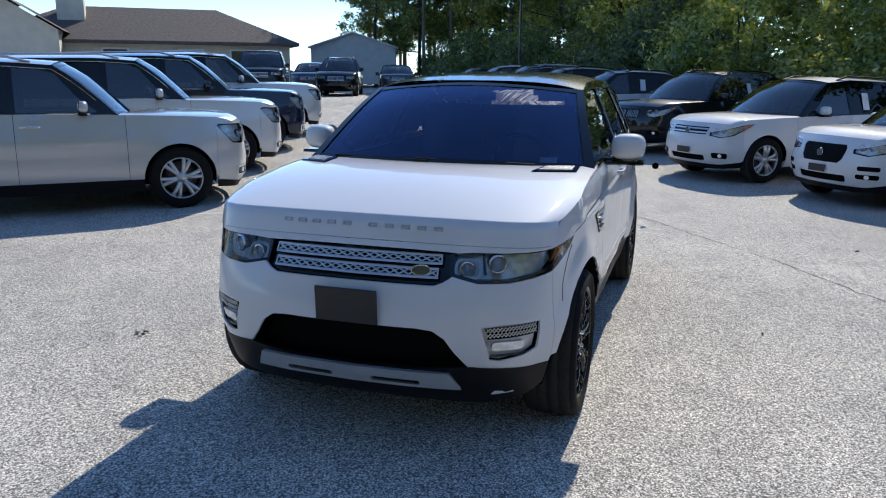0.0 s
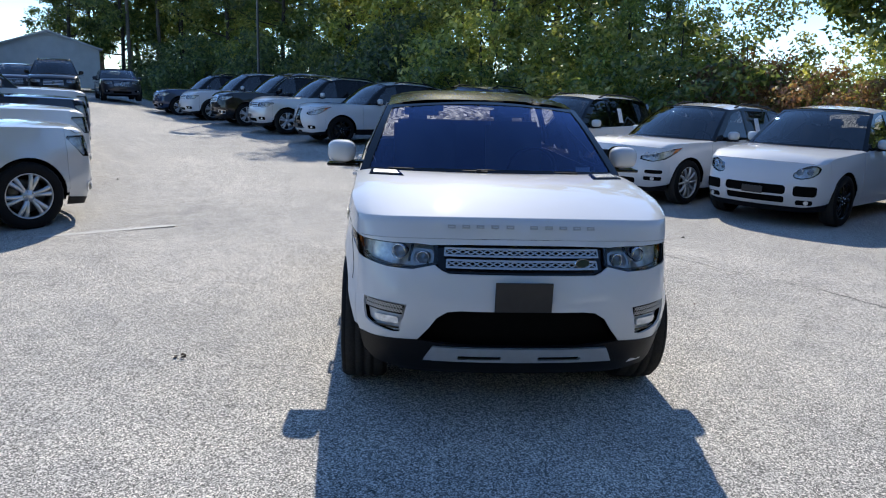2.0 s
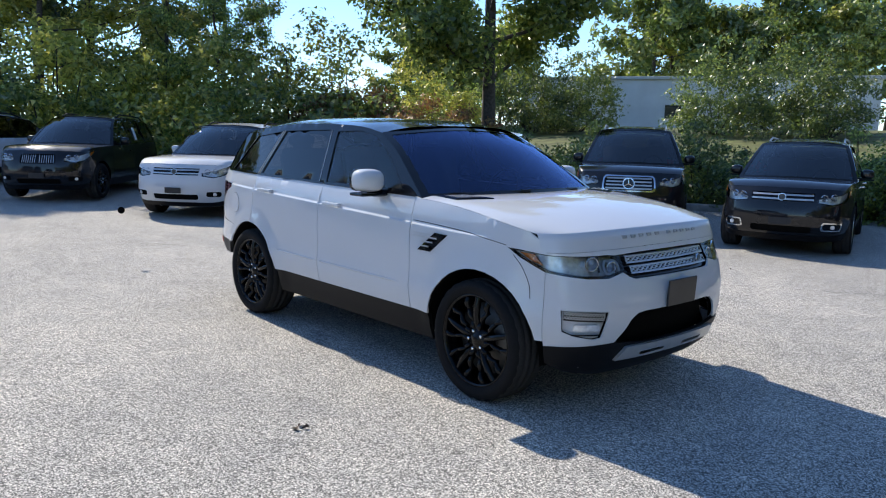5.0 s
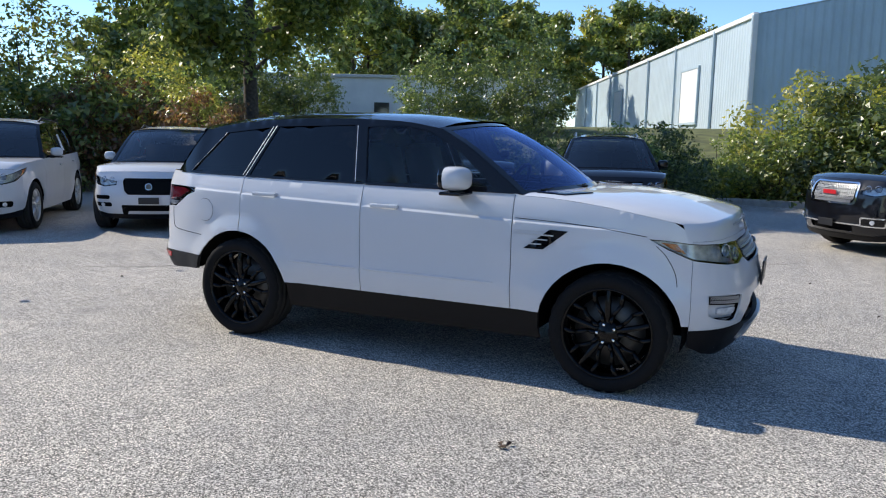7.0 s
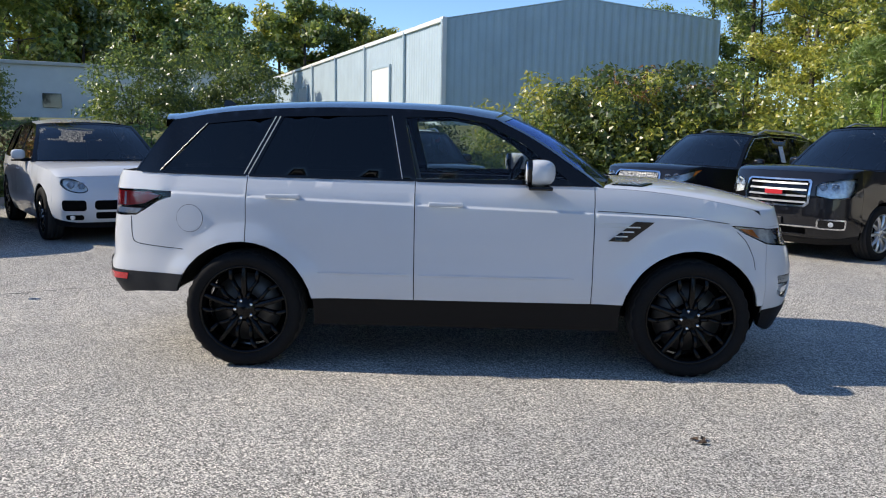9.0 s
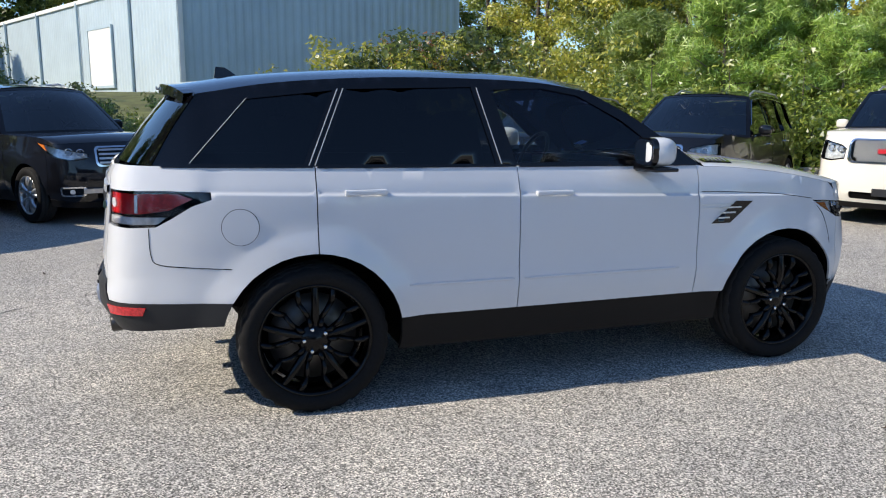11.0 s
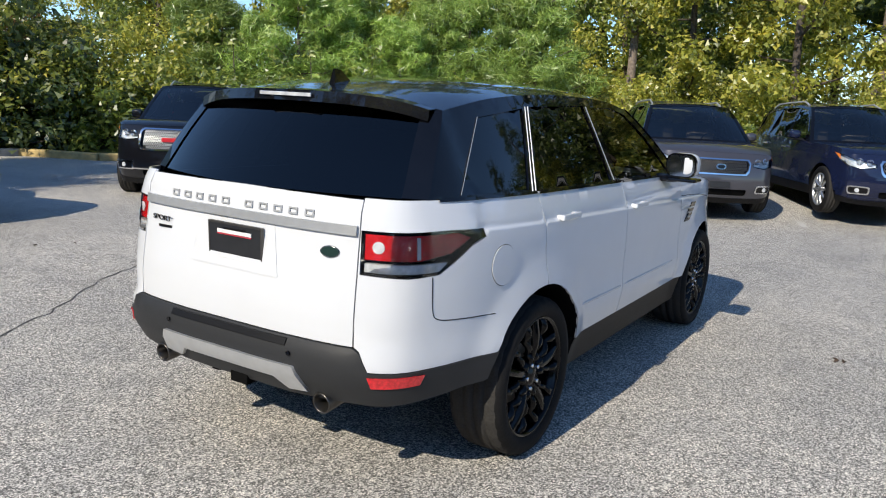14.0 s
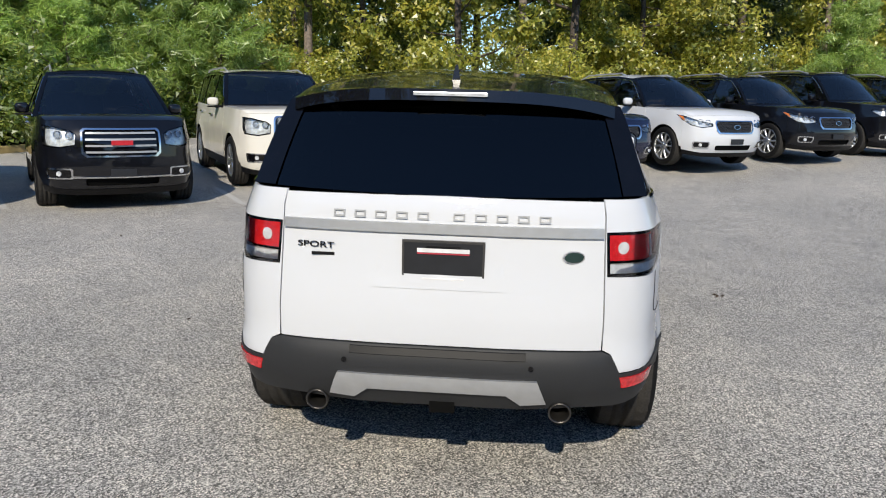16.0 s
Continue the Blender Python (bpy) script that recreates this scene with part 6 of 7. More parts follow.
# ---------------------------------------------------------------- kerb, painted lines, marks on the asphalt
KERB = plain("concrete_kerb", (0.34, 0.32, 0.29), 0.8, vary=0.25, scale=6, bump=0.3)
YELLOWKERB = plain("painted_kerb", (0.45, 0.33, 0.14), 0.8, vary=0.3, scale=6, bump=0.3)
LINE = plain("worn_line_paint", (0.50, 0.49, 0.46), 0.8, vary=0.3, scale=30)
CRACK = plain("crack_tar", (0.045, 0.044, 0.042), 0.9)
EDGE = LOT[3:15]


def kerb():
    holder = thing("kerb", "concrete kerb along the edge of the lot", "kerb", kind="structure")
    for (x0, y0), (x1, y1) in zip(EDGE, EDGE[1:]):
        n = max(1, int(math.dist((x0, y0), (x1, y1)) / 1.5))
        for k in range(n):
            a = (x0 + (x1 - x0) * k / n, y0 + (y1 - y0) * k / n)
            b = (x0 + (x1 - x0) * (k + 1) / n, y0 + (y1 - y0) * (k + 1) / n)
            mx, my = (a[0] + b[0]) / 2, (a[1] + b[1]) / 2
            o = part("kerb_stone", box_bm((math.dist(a, b) - 0.01, 0.16, 0.22), (0, 0, 0.05), 0.03), YELLOWKERB if -12 < my < -4 else KERB, holder)
            o.matrix_local = pose(mx, my, ground_z(mx, my), 0, 0, math.degrees(math.atan2(b[1] - a[1], b[0] - a[0])))


kerb()


def ribbon(name, pts, width, mat, label, category, lift=0.004, wobble=0.0):
    rnd = random.Random(len(pts) * 7 + int(pts[0][0] * 100))
    fine = []
    for a, b in zip(pts, pts[1:]):
        n = max(1, int(math.dist(a, b) / 0.12)) if wobble else max(1, int(math.dist(a, b) / 0.6))
        fine += [Vector((a[0] + (b[0] - a[0]) * k / n, a[1] + (b[1] - a[1]) * k / n)) for k in range(n)]
    fine.append(Vector(pts[-1]))
    verts, faces = [], []
    for i, p in enumerate(fine):
        d = (fine[min(i + 1, len(fine) - 1)] - fine[max(i - 1, 0)]).normalized()
        nrm = Vector((-d.y, d.x))
        w = width * (1 if not wobble else rnd.uniform(0.3, 1.2))
        q = p + nrm * (rnd.uniform(-1, 1) * wobble)
        for sg in (-0.5, 0.5):
            e = q + nrm * w * sg
            verts.append((e.x, e.y, ground_z(e.x, e.y) + lift))
        if i:
            faces.append((2 * i - 2, 2 * i - 1, 2 * i + 1, 2 * i))
    return tagged(obj_from(name, verts, faces, mat), label, category, kind="structure")


ribbon("parking_line", [(-4.6, 2.6), (-3.30, 3.43)], 0.10, LINE, "worn white parking line on asphalt", "line")
ribbon("parking_line", [(4.6, -7.0), (3.45, -5.2)], 0.10, LINE, "worn white parking line on asphalt", "line")
ribbon("parking_line", [(6.9, -4.9), (6.2, -4.0)], 0.10, LINE, "worn white parking line on asphalt", "line")
ribbon("parking_line", [(2.0, -9.2), (1.55, -7.6)], 0.10, LINE, "worn white parking line on asphalt", "line")
ribbon("parking_line", [(-0.4, -9.8), (-1.1, -7.7)], 0.10, LINE, "worn white parking line on asphalt", "line")
ribbon("parking_line", [(-3.0, -11.4), (-3.6, -9.3)], 0.10, LINE, "worn white parking line on asphalt", "line")
ribbon("parking_line", [(-5.3, -13.0), (-6.0, -10.9)], 0.10, LINE, "worn white parking line on asphalt", "line")
ribbon("crack", [(-1.5, 8.0), (0.73, 4.74), (2.26, 2.62), (2.95, 1.40), (3.5, 0.71), (4.0, -0.5), (4.9, -1.8), (5.6, -2.6)], 0.016, CRACK, "fine dark crack across the asphalt", "crack", 0.003, 0.03)


def leaf_litter():
    """The few dry leaves and twigs on the asphalt."""
    dry = plain("dry_leaf", (0.07, 0.045, 0.03), 0.8, vary=0.4)
    rnd = random.Random(5)
    spots = [(-2.07, -1.21), (0.31, 4.16), (5.0, 0.0), (-5.9, 11.0), (-5.1, 6.9), (1.96, 0.15), (5.14, 0.35), (-3.6, 5.0), (2.4, -3.2), (-2.6, 6.6), (3.1, 3.3), (-6.5, -2.2), (3.9, -2.6)]
    for i, (x, y) in enumerate(spots):
        bm = bmesh.new()
        for k in range(3 if i == 0 else 1):
            a = rnd.uniform(0, 6.28)
            sz = rnd.uniform(0.018, 0.030)
            m = Matrix.Translation((x + rnd.uniform(-0.03, 0.03), y + rnd.uniform(-0.03, 0.03), ground_z(x, y) + 0.004)) @ Matrix.Rotation(a, 4, "Z")
            vs = [bm.verts.new(m @ Vector(p)) for p in ((-sz, 0, 0), (-sz * 0.2, sz * 0.5, 0.012), (sz * 0.5, sz * 0.45, 0.02), (sz, 0, 0.006), (sz * 0.3, -sz * 0.4, 0.016), (-sz * 0.3, -sz * 0.45, 0.008), (0, 0, 0.002))]
            for q in range(6):
                bm.faces.new((vs[q], vs[(q + 1) % 6], vs[6]))
        tagged(part("dry_leaf", bm, dry), "small dry brown leaf lying on the asphalt", "leaf", "fallen leaves")


leaf_litter()

# ---------------------------------------------------------------- buildings
def ribbed(name, color, scale, rough=0.45):
    """Ribbed sheet-metal cladding."""
    m = plain(name, color, rough, 0.0, vary=0.06, scale=0.6)
    return m


STEELPALE = ribbed("pale_blue_cladding", (0.46, 0.55, 0.60), 5)
STEELDARK = ribbed("grey_blue_cladding", (0.42, 0.52, 0.58), 5)
CREAM = plain("cream_siding", (0.62, 0.57, 0.46), 0.7, vary=0.08, scale=2)
ROOFING = plain("brown_shingles", (0.11, 0.09, 0.08), 0.9, vary=0.3, scale=8, bump=0.4)
SHEDGREY = plain("grey_siding", (0.56, 0.55, 0.52), 0.7, vary=0.08, scale=2)
WHITEWALL = plain("white_wall", (0.74, 0.74, 0.72), 0.7, vary=0.06, scale=1)
WINDOWDARK = plain("dark_window", (0.03, 0.035, 0.04), 0.1, coat=1.0)
BARK = plain("bark", (0.075, 0.06, 0.05), 0.95, vary=0.5, scale=12, bump=0.8)
PALEBARK = plain("pine_bark", (0.20, 0.16, 0.13), 0.95, vary=0.4, scale=10, bump=0.8)


def ribbed_wall(name, a, b, z0, zt, mat, parent, pitch=0.45, label="", peak=None):
    """A clad wall from a to b with upright ribs as geometry; peak adds a gable."""
    a, b = Vector((*a, 0)), Vector((*b, 0))
    d = (b - a).normalized()
    nrm = Vector((d.y, -d.x, 0))
    ln = (b - a).length
    n = max(2, int(ln / pitch))
    verts, faces = [], []
    for i in range(n * 4 + 1):
        t = min(ln, i * ln / (n * 4))
        o = 0.035 if i % 4 in (1, 2) else 0.0
        p = a + d * t + nrm * o
        z = zt + ((peak - zt) * (1 - abs(2 * t / ln - 1)) if peak else 0)
        verts += [(p.x, p.y, z0), (p.x, p.y, z)]
        if i:
            faces.append((2 * i - 2, 2 * i, 2 * i + 1, 2 * i - 1))
    return obj_from(name, verts, faces, mat, parent, label, smooth=False)


def warehouse():
    w = thing("warehouse", "large pale blue metal warehouse on the bank behind bushes", "warehouse")
    A, B, C = (46.3, 1.3), (45.6, -16.4), (122.0, 34.0)
    D = (121.3, 16.3)
    z0, ze, zp = 1.2, 9.15, 10.5
    ribbed_wall("gable_wall", B, A, z0, ze, STEELDARK, w, 0.5, "", zp)
    ribbed_wall("side_wall", A, C, z0, ze, STEELPALE, w, 0.5)
    mid = ((A[0] + B[0]) / 2, (A[1] + B[1]) / 2)
    mid2 = ((C[0] + D[0]) / 2, (C[1] + D[1]) / 2)
    for p, q in ((A, C), (B, D)):
        verts = [(p[0], p[1], ze + 0.08), (q[0], q[1], ze + 0.08), (mid2[0], mid2[1], zp + 0.08), (mid[0], mid[1], zp + 0.08)]
        obj_from("roof", verts + [(x, y, z - 0.06) for x, y, z in verts], [(0, 1, 2, 3), (7, 6, 5, 4), (0, 4, 5, 1), (3, 2, 6, 7), (0, 3, 7, 4)], STEELPALE, w, smooth=False)
    d = (Vector(C) - Vector(A)).normalized()
    ang = math.degrees(math.atan2(d.y, d.x))

    def along(t, out=0.0):
        return Vector(A) + d * t + Vector((-d.y, d.x)) * out

    for t in (0.15, 7.8, 18.2, 28.6, 39.0, 49.4, 59.8, 70.2):
        p = along(t, 0.12)
        o = part("downpipe", box_bm((0.22, 0.16, ze - z0), (0, 0, (ze + z0) / 2), 0.02), STEELDARK, w)
        o.matrix_local = pose(p.x, p.y, 0, 0, 0, ang)
    g = part("gutter", box_bm((82, 0.3, 0.3), (41, 0, ze), 0.03), WHITEWALL, w)
    g.matrix_local = pose(A[0], A[1], 0, 0, 0, ang)
    tr = part("gable_trim", box_bm((0.3, 0.3, ze - z0 + 0.1), (A[0], A[1], (ze + z0) / 2), 0.02), WHITEWALL, w)
    for t, wd, h, base in ((13.6, 4.6, 4.1, 2.85), (44.0, 4.6, 4.0, 2.9)):
        p = along(t, 0.10)
        o = part("roller_door", box_bm((wd, 0.08, h), (0, 0, base + h / 2), 0.02), WHITEWALL, w)
        o.matrix_local = pose(p.x, p.y, 0, 0, 0, ang)
        f = part("door_frame", frame_bm(wd + 0.4, h + 0.3, 0.18, 0.16), STEELDARK, o)
        f.matrix_local = pose(0, 0, base + h / 2)
    return w


warehouse()


def white_hall():
    w = thing("white_hall", "long low white flat-roofed building behind trees", "building")
    o = part("wall", box_bm((26, 9, 5.6), (0, 0, 2.8), 0.03), WHITEWALL, w)
    part("roof", box_bm((26.4, 9.4, 0.25), (0, 0, 5.72), 0.04), SHEDGREY, w)
    for k in range(3):
        part("window", box_bm((1.2, 0.1, 1.0), (-8 + 7 * k, -4.53, 3.2), 0.02), WINDOWDARK, w)
    w.matrix_world = pose(53, 30, 0.3, 0, 0, -62)


white_hall()


def house():
    """The cream house with a brown hipped roof beyond the west row."""
    h = thing("house", "low cream house with brown hipped shingle roof", "house", pose(-32.4, 37.1, 0.75, 0, 0, 37))
    part("wall", box_bm((17, 8, 2.75), (0, 0, 1.37), 0.02), CREAM, h)
    L, W, z, zr = 9.0, 4.7, 2.75, 4.9
    verts = [(-L, -W, z), (L, -W, z), (L, W, z), (-L, W, z), (-L + 4.6, 0, zr), (L - 4.6, 0, zr)]
    verts += [(x, y, zz - 0.18) for x, y, zz in verts[:4]]
    obj_from("roof", verts, [(0, 1, 5, 4), (1, 2, 5), (2, 3, 4, 5), (3, 0, 4), (0, 6, 7, 1), (1, 7, 8, 2), (2, 8, 9, 3), (3, 9, 6, 0), (6, 9, 8, 7)], ROOFING, h, smooth=False)
    wing = part("gable_wing", box_bm((5.0, 5.5, 3.2), (-6.8, -3.2, 1.6), 0.02), CREAM, h)
    gv = [(-9.7, -6.3, 3.1), (-3.9, -6.3, 3.1), (-6.8, -6.3, 4.9), (-9.7, 0, 3.1), (-3.9, 0, 3.1), (-6.8, 0, 4.9)]
    obj_from("gable_roof", gv, [(0, 2, 5, 3), (2, 1, 4, 5)], ROOFING, wing, smooth=False)
    obj_from("gable_face", [(-9.4, -5.96, 3.15), (-4.2, -5.96, 3.15), (-6.8, -5.96, 4.75)], [(0, 1, 2)], CREAM, wing, smooth=False)
    part("chimney", box_bm((1.5, 1.2, 3.2), (-4.0, -1.5, 4.3), 0.02), CREAM, h)
    for x in (-1.6, 2.6, 5.6):
        wn = part("window", box_bm((1.3, 0.12, 1.2), (x, -4.03, 1.65), 0.02), WINDOWDARK, h)
        part("window_frame", frame_bm(1.5, 1.4, 0.1, 0.16), WHITEWALL, wn).matrix_local = pose(x, -4.04, 1.65)


house()


def shed():
    h = thing("shed", "plain grey gabled shed at the edge of the woods", "shed", pose(-22.9, 48.2, 1.0, 0, 0, 22))
    part("wall", box_bm((5.8, 7, 2.5), (0, 0, 1.25), 0.02), SHEDGREY, h)
    obj_from("gable_face", [(-2.9, -3.51, 2.48), (2.9, -3.51, 2.48), (0, -3.51, 3.45)], [(0, 1, 2)], SHEDGREY, h, smooth=False)
    for sg in (1, -1):
        p = part("roof_slope", box_bm((3.3, 7.6, 0.10), (0, 0, 0), 0.01), SHEDGREY, h)
        p.matrix_local = pose(sg * 1.52, 0, 2.95, 0, sg * 18.4, 0)


shed()


def pole(x, y, h, label, lamp=True, r=0.09):
    p = thing("street_lamp" if lamp else "utility_pole", label, "lamp post" if lamp else "pole", pose(x, y, ground_z(x, y)))
    bm = bmesh.new()
    tube_bm(bm, (0, 0, 0), (0, 0, h), r, r * 0.7, 10)
    part("post", bm, STEEL if lamp else PALEBARK, p)
    if lamp:
        part("lamp_head", box_bm((0.7, 0.3, 0.12), (0.4, 0, h), 0.03), TRIM, p)
    return p


pole(-6.2, 28.6, 8.5, "slim grey lamp post beside the woods", r=0.06)
pole(34.0, 36.0, 9.5, "distant grey lamp post behind the trees")
pole(10.6, -19.6, 7.0, "weathered grey utility pole among the bushes", False, 0.14)


# ---------------------------------------------------------------- trees and bushes
def leaf_mat(name, c0, c1, c2, trans=0.35):
    """Leaves: colour by leaf and by plant, some light through."""
    m, n, l, b = material(name)
    n.remove(b)
    geo, info = n.new("ShaderNodeNewGeometry"), n.new("ShaderNodeObjectInfo")
    ramp = n.new("ShaderNodeValToRGB")
    ramp.color_ramp.elements[0].color, ramp.color_ramp.elements[1].color = (*c0, 1), (*c2, 1)
    ramp.color_ramp.elements.new(0.6).color = (*c1, 1)
    l.new(geo.outputs["Random Per Island"], ramp.inputs[0])
    hsv = n.new("ShaderNodeHueSaturation")
    mr = n.new("ShaderNodeMapRange")
    mr.inputs["To Min"].default_value, mr.inputs["To Max"].default_value = 0.7, 1.3
    l.new(info.outputs["Random"], mr.inputs[0])
    l.new(mr.outputs[0], hsv.inputs["Value"])
    l.new(ramp.outputs[0], hsv.inputs["Color"])
    dif, tra, glo, mix, mix2 = n.new("ShaderNodeBsdfDiffuse"), n.new("ShaderNodeBsdfTranslucent"), n.new("ShaderNodeBsdfGlossy"), n.new("ShaderNodeMixShader"), n.new("ShaderNodeMixShader")
    glo.inputs["Roughness"].default_value = 0.4
    mix.inputs[0].default_value = trans
    mix2.inputs[0].default_value = 0.08
    l.new(hsv.outputs[0], dif.inputs[0])
    l.new(hsv.outputs[0], tra.inputs[0])
    l.new(dif.outputs[0], mix.inputs[1])
    l.new(tra.outputs[0], mix.inputs[2])
    l.new(mix.outputs[0], mix2.inputs[1])
    l.new(glo.outputs[0], mix2.inputs[2])
    l.new(mix2.outputs[0], n["Material Output"].inputs[0])
    return m


GREENLEAF = leaf_mat("green_leaves", (0.08, 0.13, 0.028), (0.23, 0.31, 0.055), (0.50, 0.52, 0.12), 0.55)
YELLOWLEAF = leaf_mat("yellowing_leaves", (0.18, 0.22, 0.035), (0.44, 0.45, 0.075), (0.72, 0.62, 0.13), 0.52)
ORANGELEAF = leaf_mat("russet_leaves", (0.13, 0.09, 0.03), (0.34, 0.15, 0.06), (0.48, 0.34, 0.10), 0.5)
PINELEAF = leaf_mat("pine_needles", (0.15, 0.25, 0.045), (0.32, 0.46, 0.09), (0.52, 0.62, 0.18), 0.4)
DARKLEAF = leaf_mat("dark_leaves", (0.05, 0.085, 0.025), (0.14, 0.20, 0.045), (0.36, 0.40, 0.10), 0.58)


def leaves(clumps, per, size, spread, seed, needle=False):
    """Leaf blades scattered round the clump centres, as one mesh's verts and faces."""
    rng = np.random.default_rng(seed)
    cl = np.array(clumps)
    n = len(cl) * per
    cen = np.repeat(cl[:, :3], per, 0)
    rad = np.repeat(cl[:, 3], per)[:, None]
    off = rng.normal(size=(n, 3))
    off /= np.linalg.norm(off, axis=1)[:, None] + 1e-9
    off *= rng.random((n, 1)) ** 0.45 * spread
    p = cen + off * rad * np.array([1, 1, 0.7])
    # blades face roughly outward and up from their clump
    face = off / (np.linalg.norm(off, axis=1)[:, None] + 1e-9) * 0.7 + np.array([0, 0, 0.4]) + rng.normal(size=(n, 3)) * 0.45
    a = np.cross(face, rng.normal(size=(n, 3)))
    a /= np.linalg.norm(a, axis=1)[:, None] + 1e-9
    b = np.cross(a, face)
    b /= np.linalg.norm(b, axis=1)[:, None] + 1e-9
    s = size * rng.uniform(0.6, 1.3, (n, 1))
    wd = 0.075 if needle else 0.55
    v = np.stack([p - a * s, p + b * s * wd + a * s * 0.55, p - b * s * wd + a * s * 0.8], 1).reshape(-1, 3)
    f = np.arange(n * 3).reshape(-1, 3)
    return v, f


def fast_mesh(name, v, f, mat):
    me = bpy.data.meshes.new(name)
    me.vertices.add(len(v))
    me.vertices.foreach_set("co", np.asarray(v, np.float32).ravel())
    k = f.shape[1]
    me.loops.add(f.size)
    me.loops.foreach_set("vertex_index", f.astype(np.int32).ravel())
    me.polygons.add(len(f))
    me.polygons.foreach_set("loop_start", np.arange(0, f.size, k, dtype=np.int32))
    me.update(calc_edges=True)
    me.materials.append(mat)
    return me


def trunk_bm(points, r0, r1, segs=9, seed=0):
    """A bent, tapered stem through the points."""
    rnd = random.Random(seed)
    bm = bmesh.new()
    rings = []
    for i, p in enumerate(points):
        t = i / (len(points) - 1)
        r = (r0 + (r1 - r0) * t) * (1.25 if i == 0 else 1)
        rings.append([bm.verts.new(Vector(p) + Vector((math.cos(6.283 * k / segs), math.sin(6.283 * k / segs), 0)) * r * rnd.uniform(0.9, 1.1)) for k in range(segs)])
    for a, b in zip(rings, rings[1:]):
        for k in range(segs):
            bm.faces.new((a[k], a[(k + 1) % segs], b[(k + 1) % segs], b[k]))
    return bm


def add_limb(bm, a, b, r0, r1):
    a, b = Vector(a), Vector(b)
    m = (a + b) / 2 + Vector((0, 0, -0.08 * (b - a).length))
    tube_bm(bm, a, m, r0, (r0 + r1) / 2, 6, False)
    tube_bm(bm, m, b, (r0 + r1) / 2, r1, 6, False)


def make_tree(name, h, crown_r, crown_base, seed, leaf, bark, r0, size, clumps=110, per=42, kind="round", label="", flat=0.9):
    rnd = random.Random(seed)
    pts = [(rnd.uniform(-0.02, 0.02) * h * (i / 6), rnd.uniform(-0.02, 0.02) * h * (i / 6), h * 0.93 * i / 6) for i in range(7)]
    bm = trunk_bm(pts, r0, r0 * 0.25, 9, seed)
    cl = []
    n_limb = 16 if kind != "pine" else 22
    for i in range(n_limb):
        t = crown_base + (0.95 - crown_base) * (i + rnd.random()) / n_limb
        z = h * t
        a = i * 2.4 + rnd.uniform(-0.4, 0.4)
        q = (t - crown_base) / (1 - crown_base)
        if kind == "pine":
            ln = crown_r * (1.05 - q) * rnd.uniform(0.7, 1.1) + 0.3
            tip = Vector((math.cos(a) * ln, math.sin(a) * ln, z + ln * 0.25))
        else:
            ln = crown_r * (math.sin(math.pi * min(1, 0.18 + q * 0.82)) ** 0.7) * rnd.uniform(0.65, 1.12) + 0.2
            tip = Vector((math.cos(a) * ln, math.sin(a) * ln, z + ln * rnd.uniform(0.2, 0.6)))
        base = Vector((pts[0][0], pts[0][1], z))
        add_limb(bm, base, tip, r0 * 0.32 * (1.1 - q), 0.02)
        m = max(2, clumps // n_limb)
        for k in range(m):
            u = 0.35 + 0.65 * (k + rnd.random()) / m
            p = base.lerp(tip, u) + Vector((rnd.gauss(0, 0.16), rnd.gauss(0, 0.16), rnd.gauss(0.05, 0.14))) * crown_r * 0.55
            cl.append((p.x, p.y, p.z, crown_r * rnd.uniform(0.10, 0.23)))
    v, f = leaves(cl, per, size, 1.15, seed, kind == "pine")
    tree = thing("tree", label, "tree")
    part("trunk", bm, bark, tree, smooth=True)
    crown = new("crown", fast_mesh("crown", v, f, leaf))
    crown.parent = tree
    return tree


def make_bush(h, r, seed, leaf, size, clumps=60, per=45, label="", kind="bush"):
    rnd = random.Random(seed)
    bm = bmesh.new()
    cl = []
    for i in range(clumps):
        a, q = rnd.uniform(0, 6.283), rnd.random() ** 0.5
        z = h * rnd.uniform(0.05, 1.0) * (1 - 0.55 * q * q)
        p = Vector((math.cos(a) * r * q, math.sin(a) * r * q, z))
        if i < 14:
            tube_bm(bm, (p.x * 0.12, p.y * 0.12, 0), p, 0.035, 0.012, 5, False)
        cl.append((p.x, p.y, p.z, r * rnd.uniform(0.14, 0.30)))
    v, f = leaves(cl, per, size, 1.2, seed)
    bush = thing("bush", label, "bush")
    part("stem", bm, BARK, bush)
    ob = new("foliage", fast_mesh("foliage", v, f, leaf))
    ob.parent = bush
    return bush


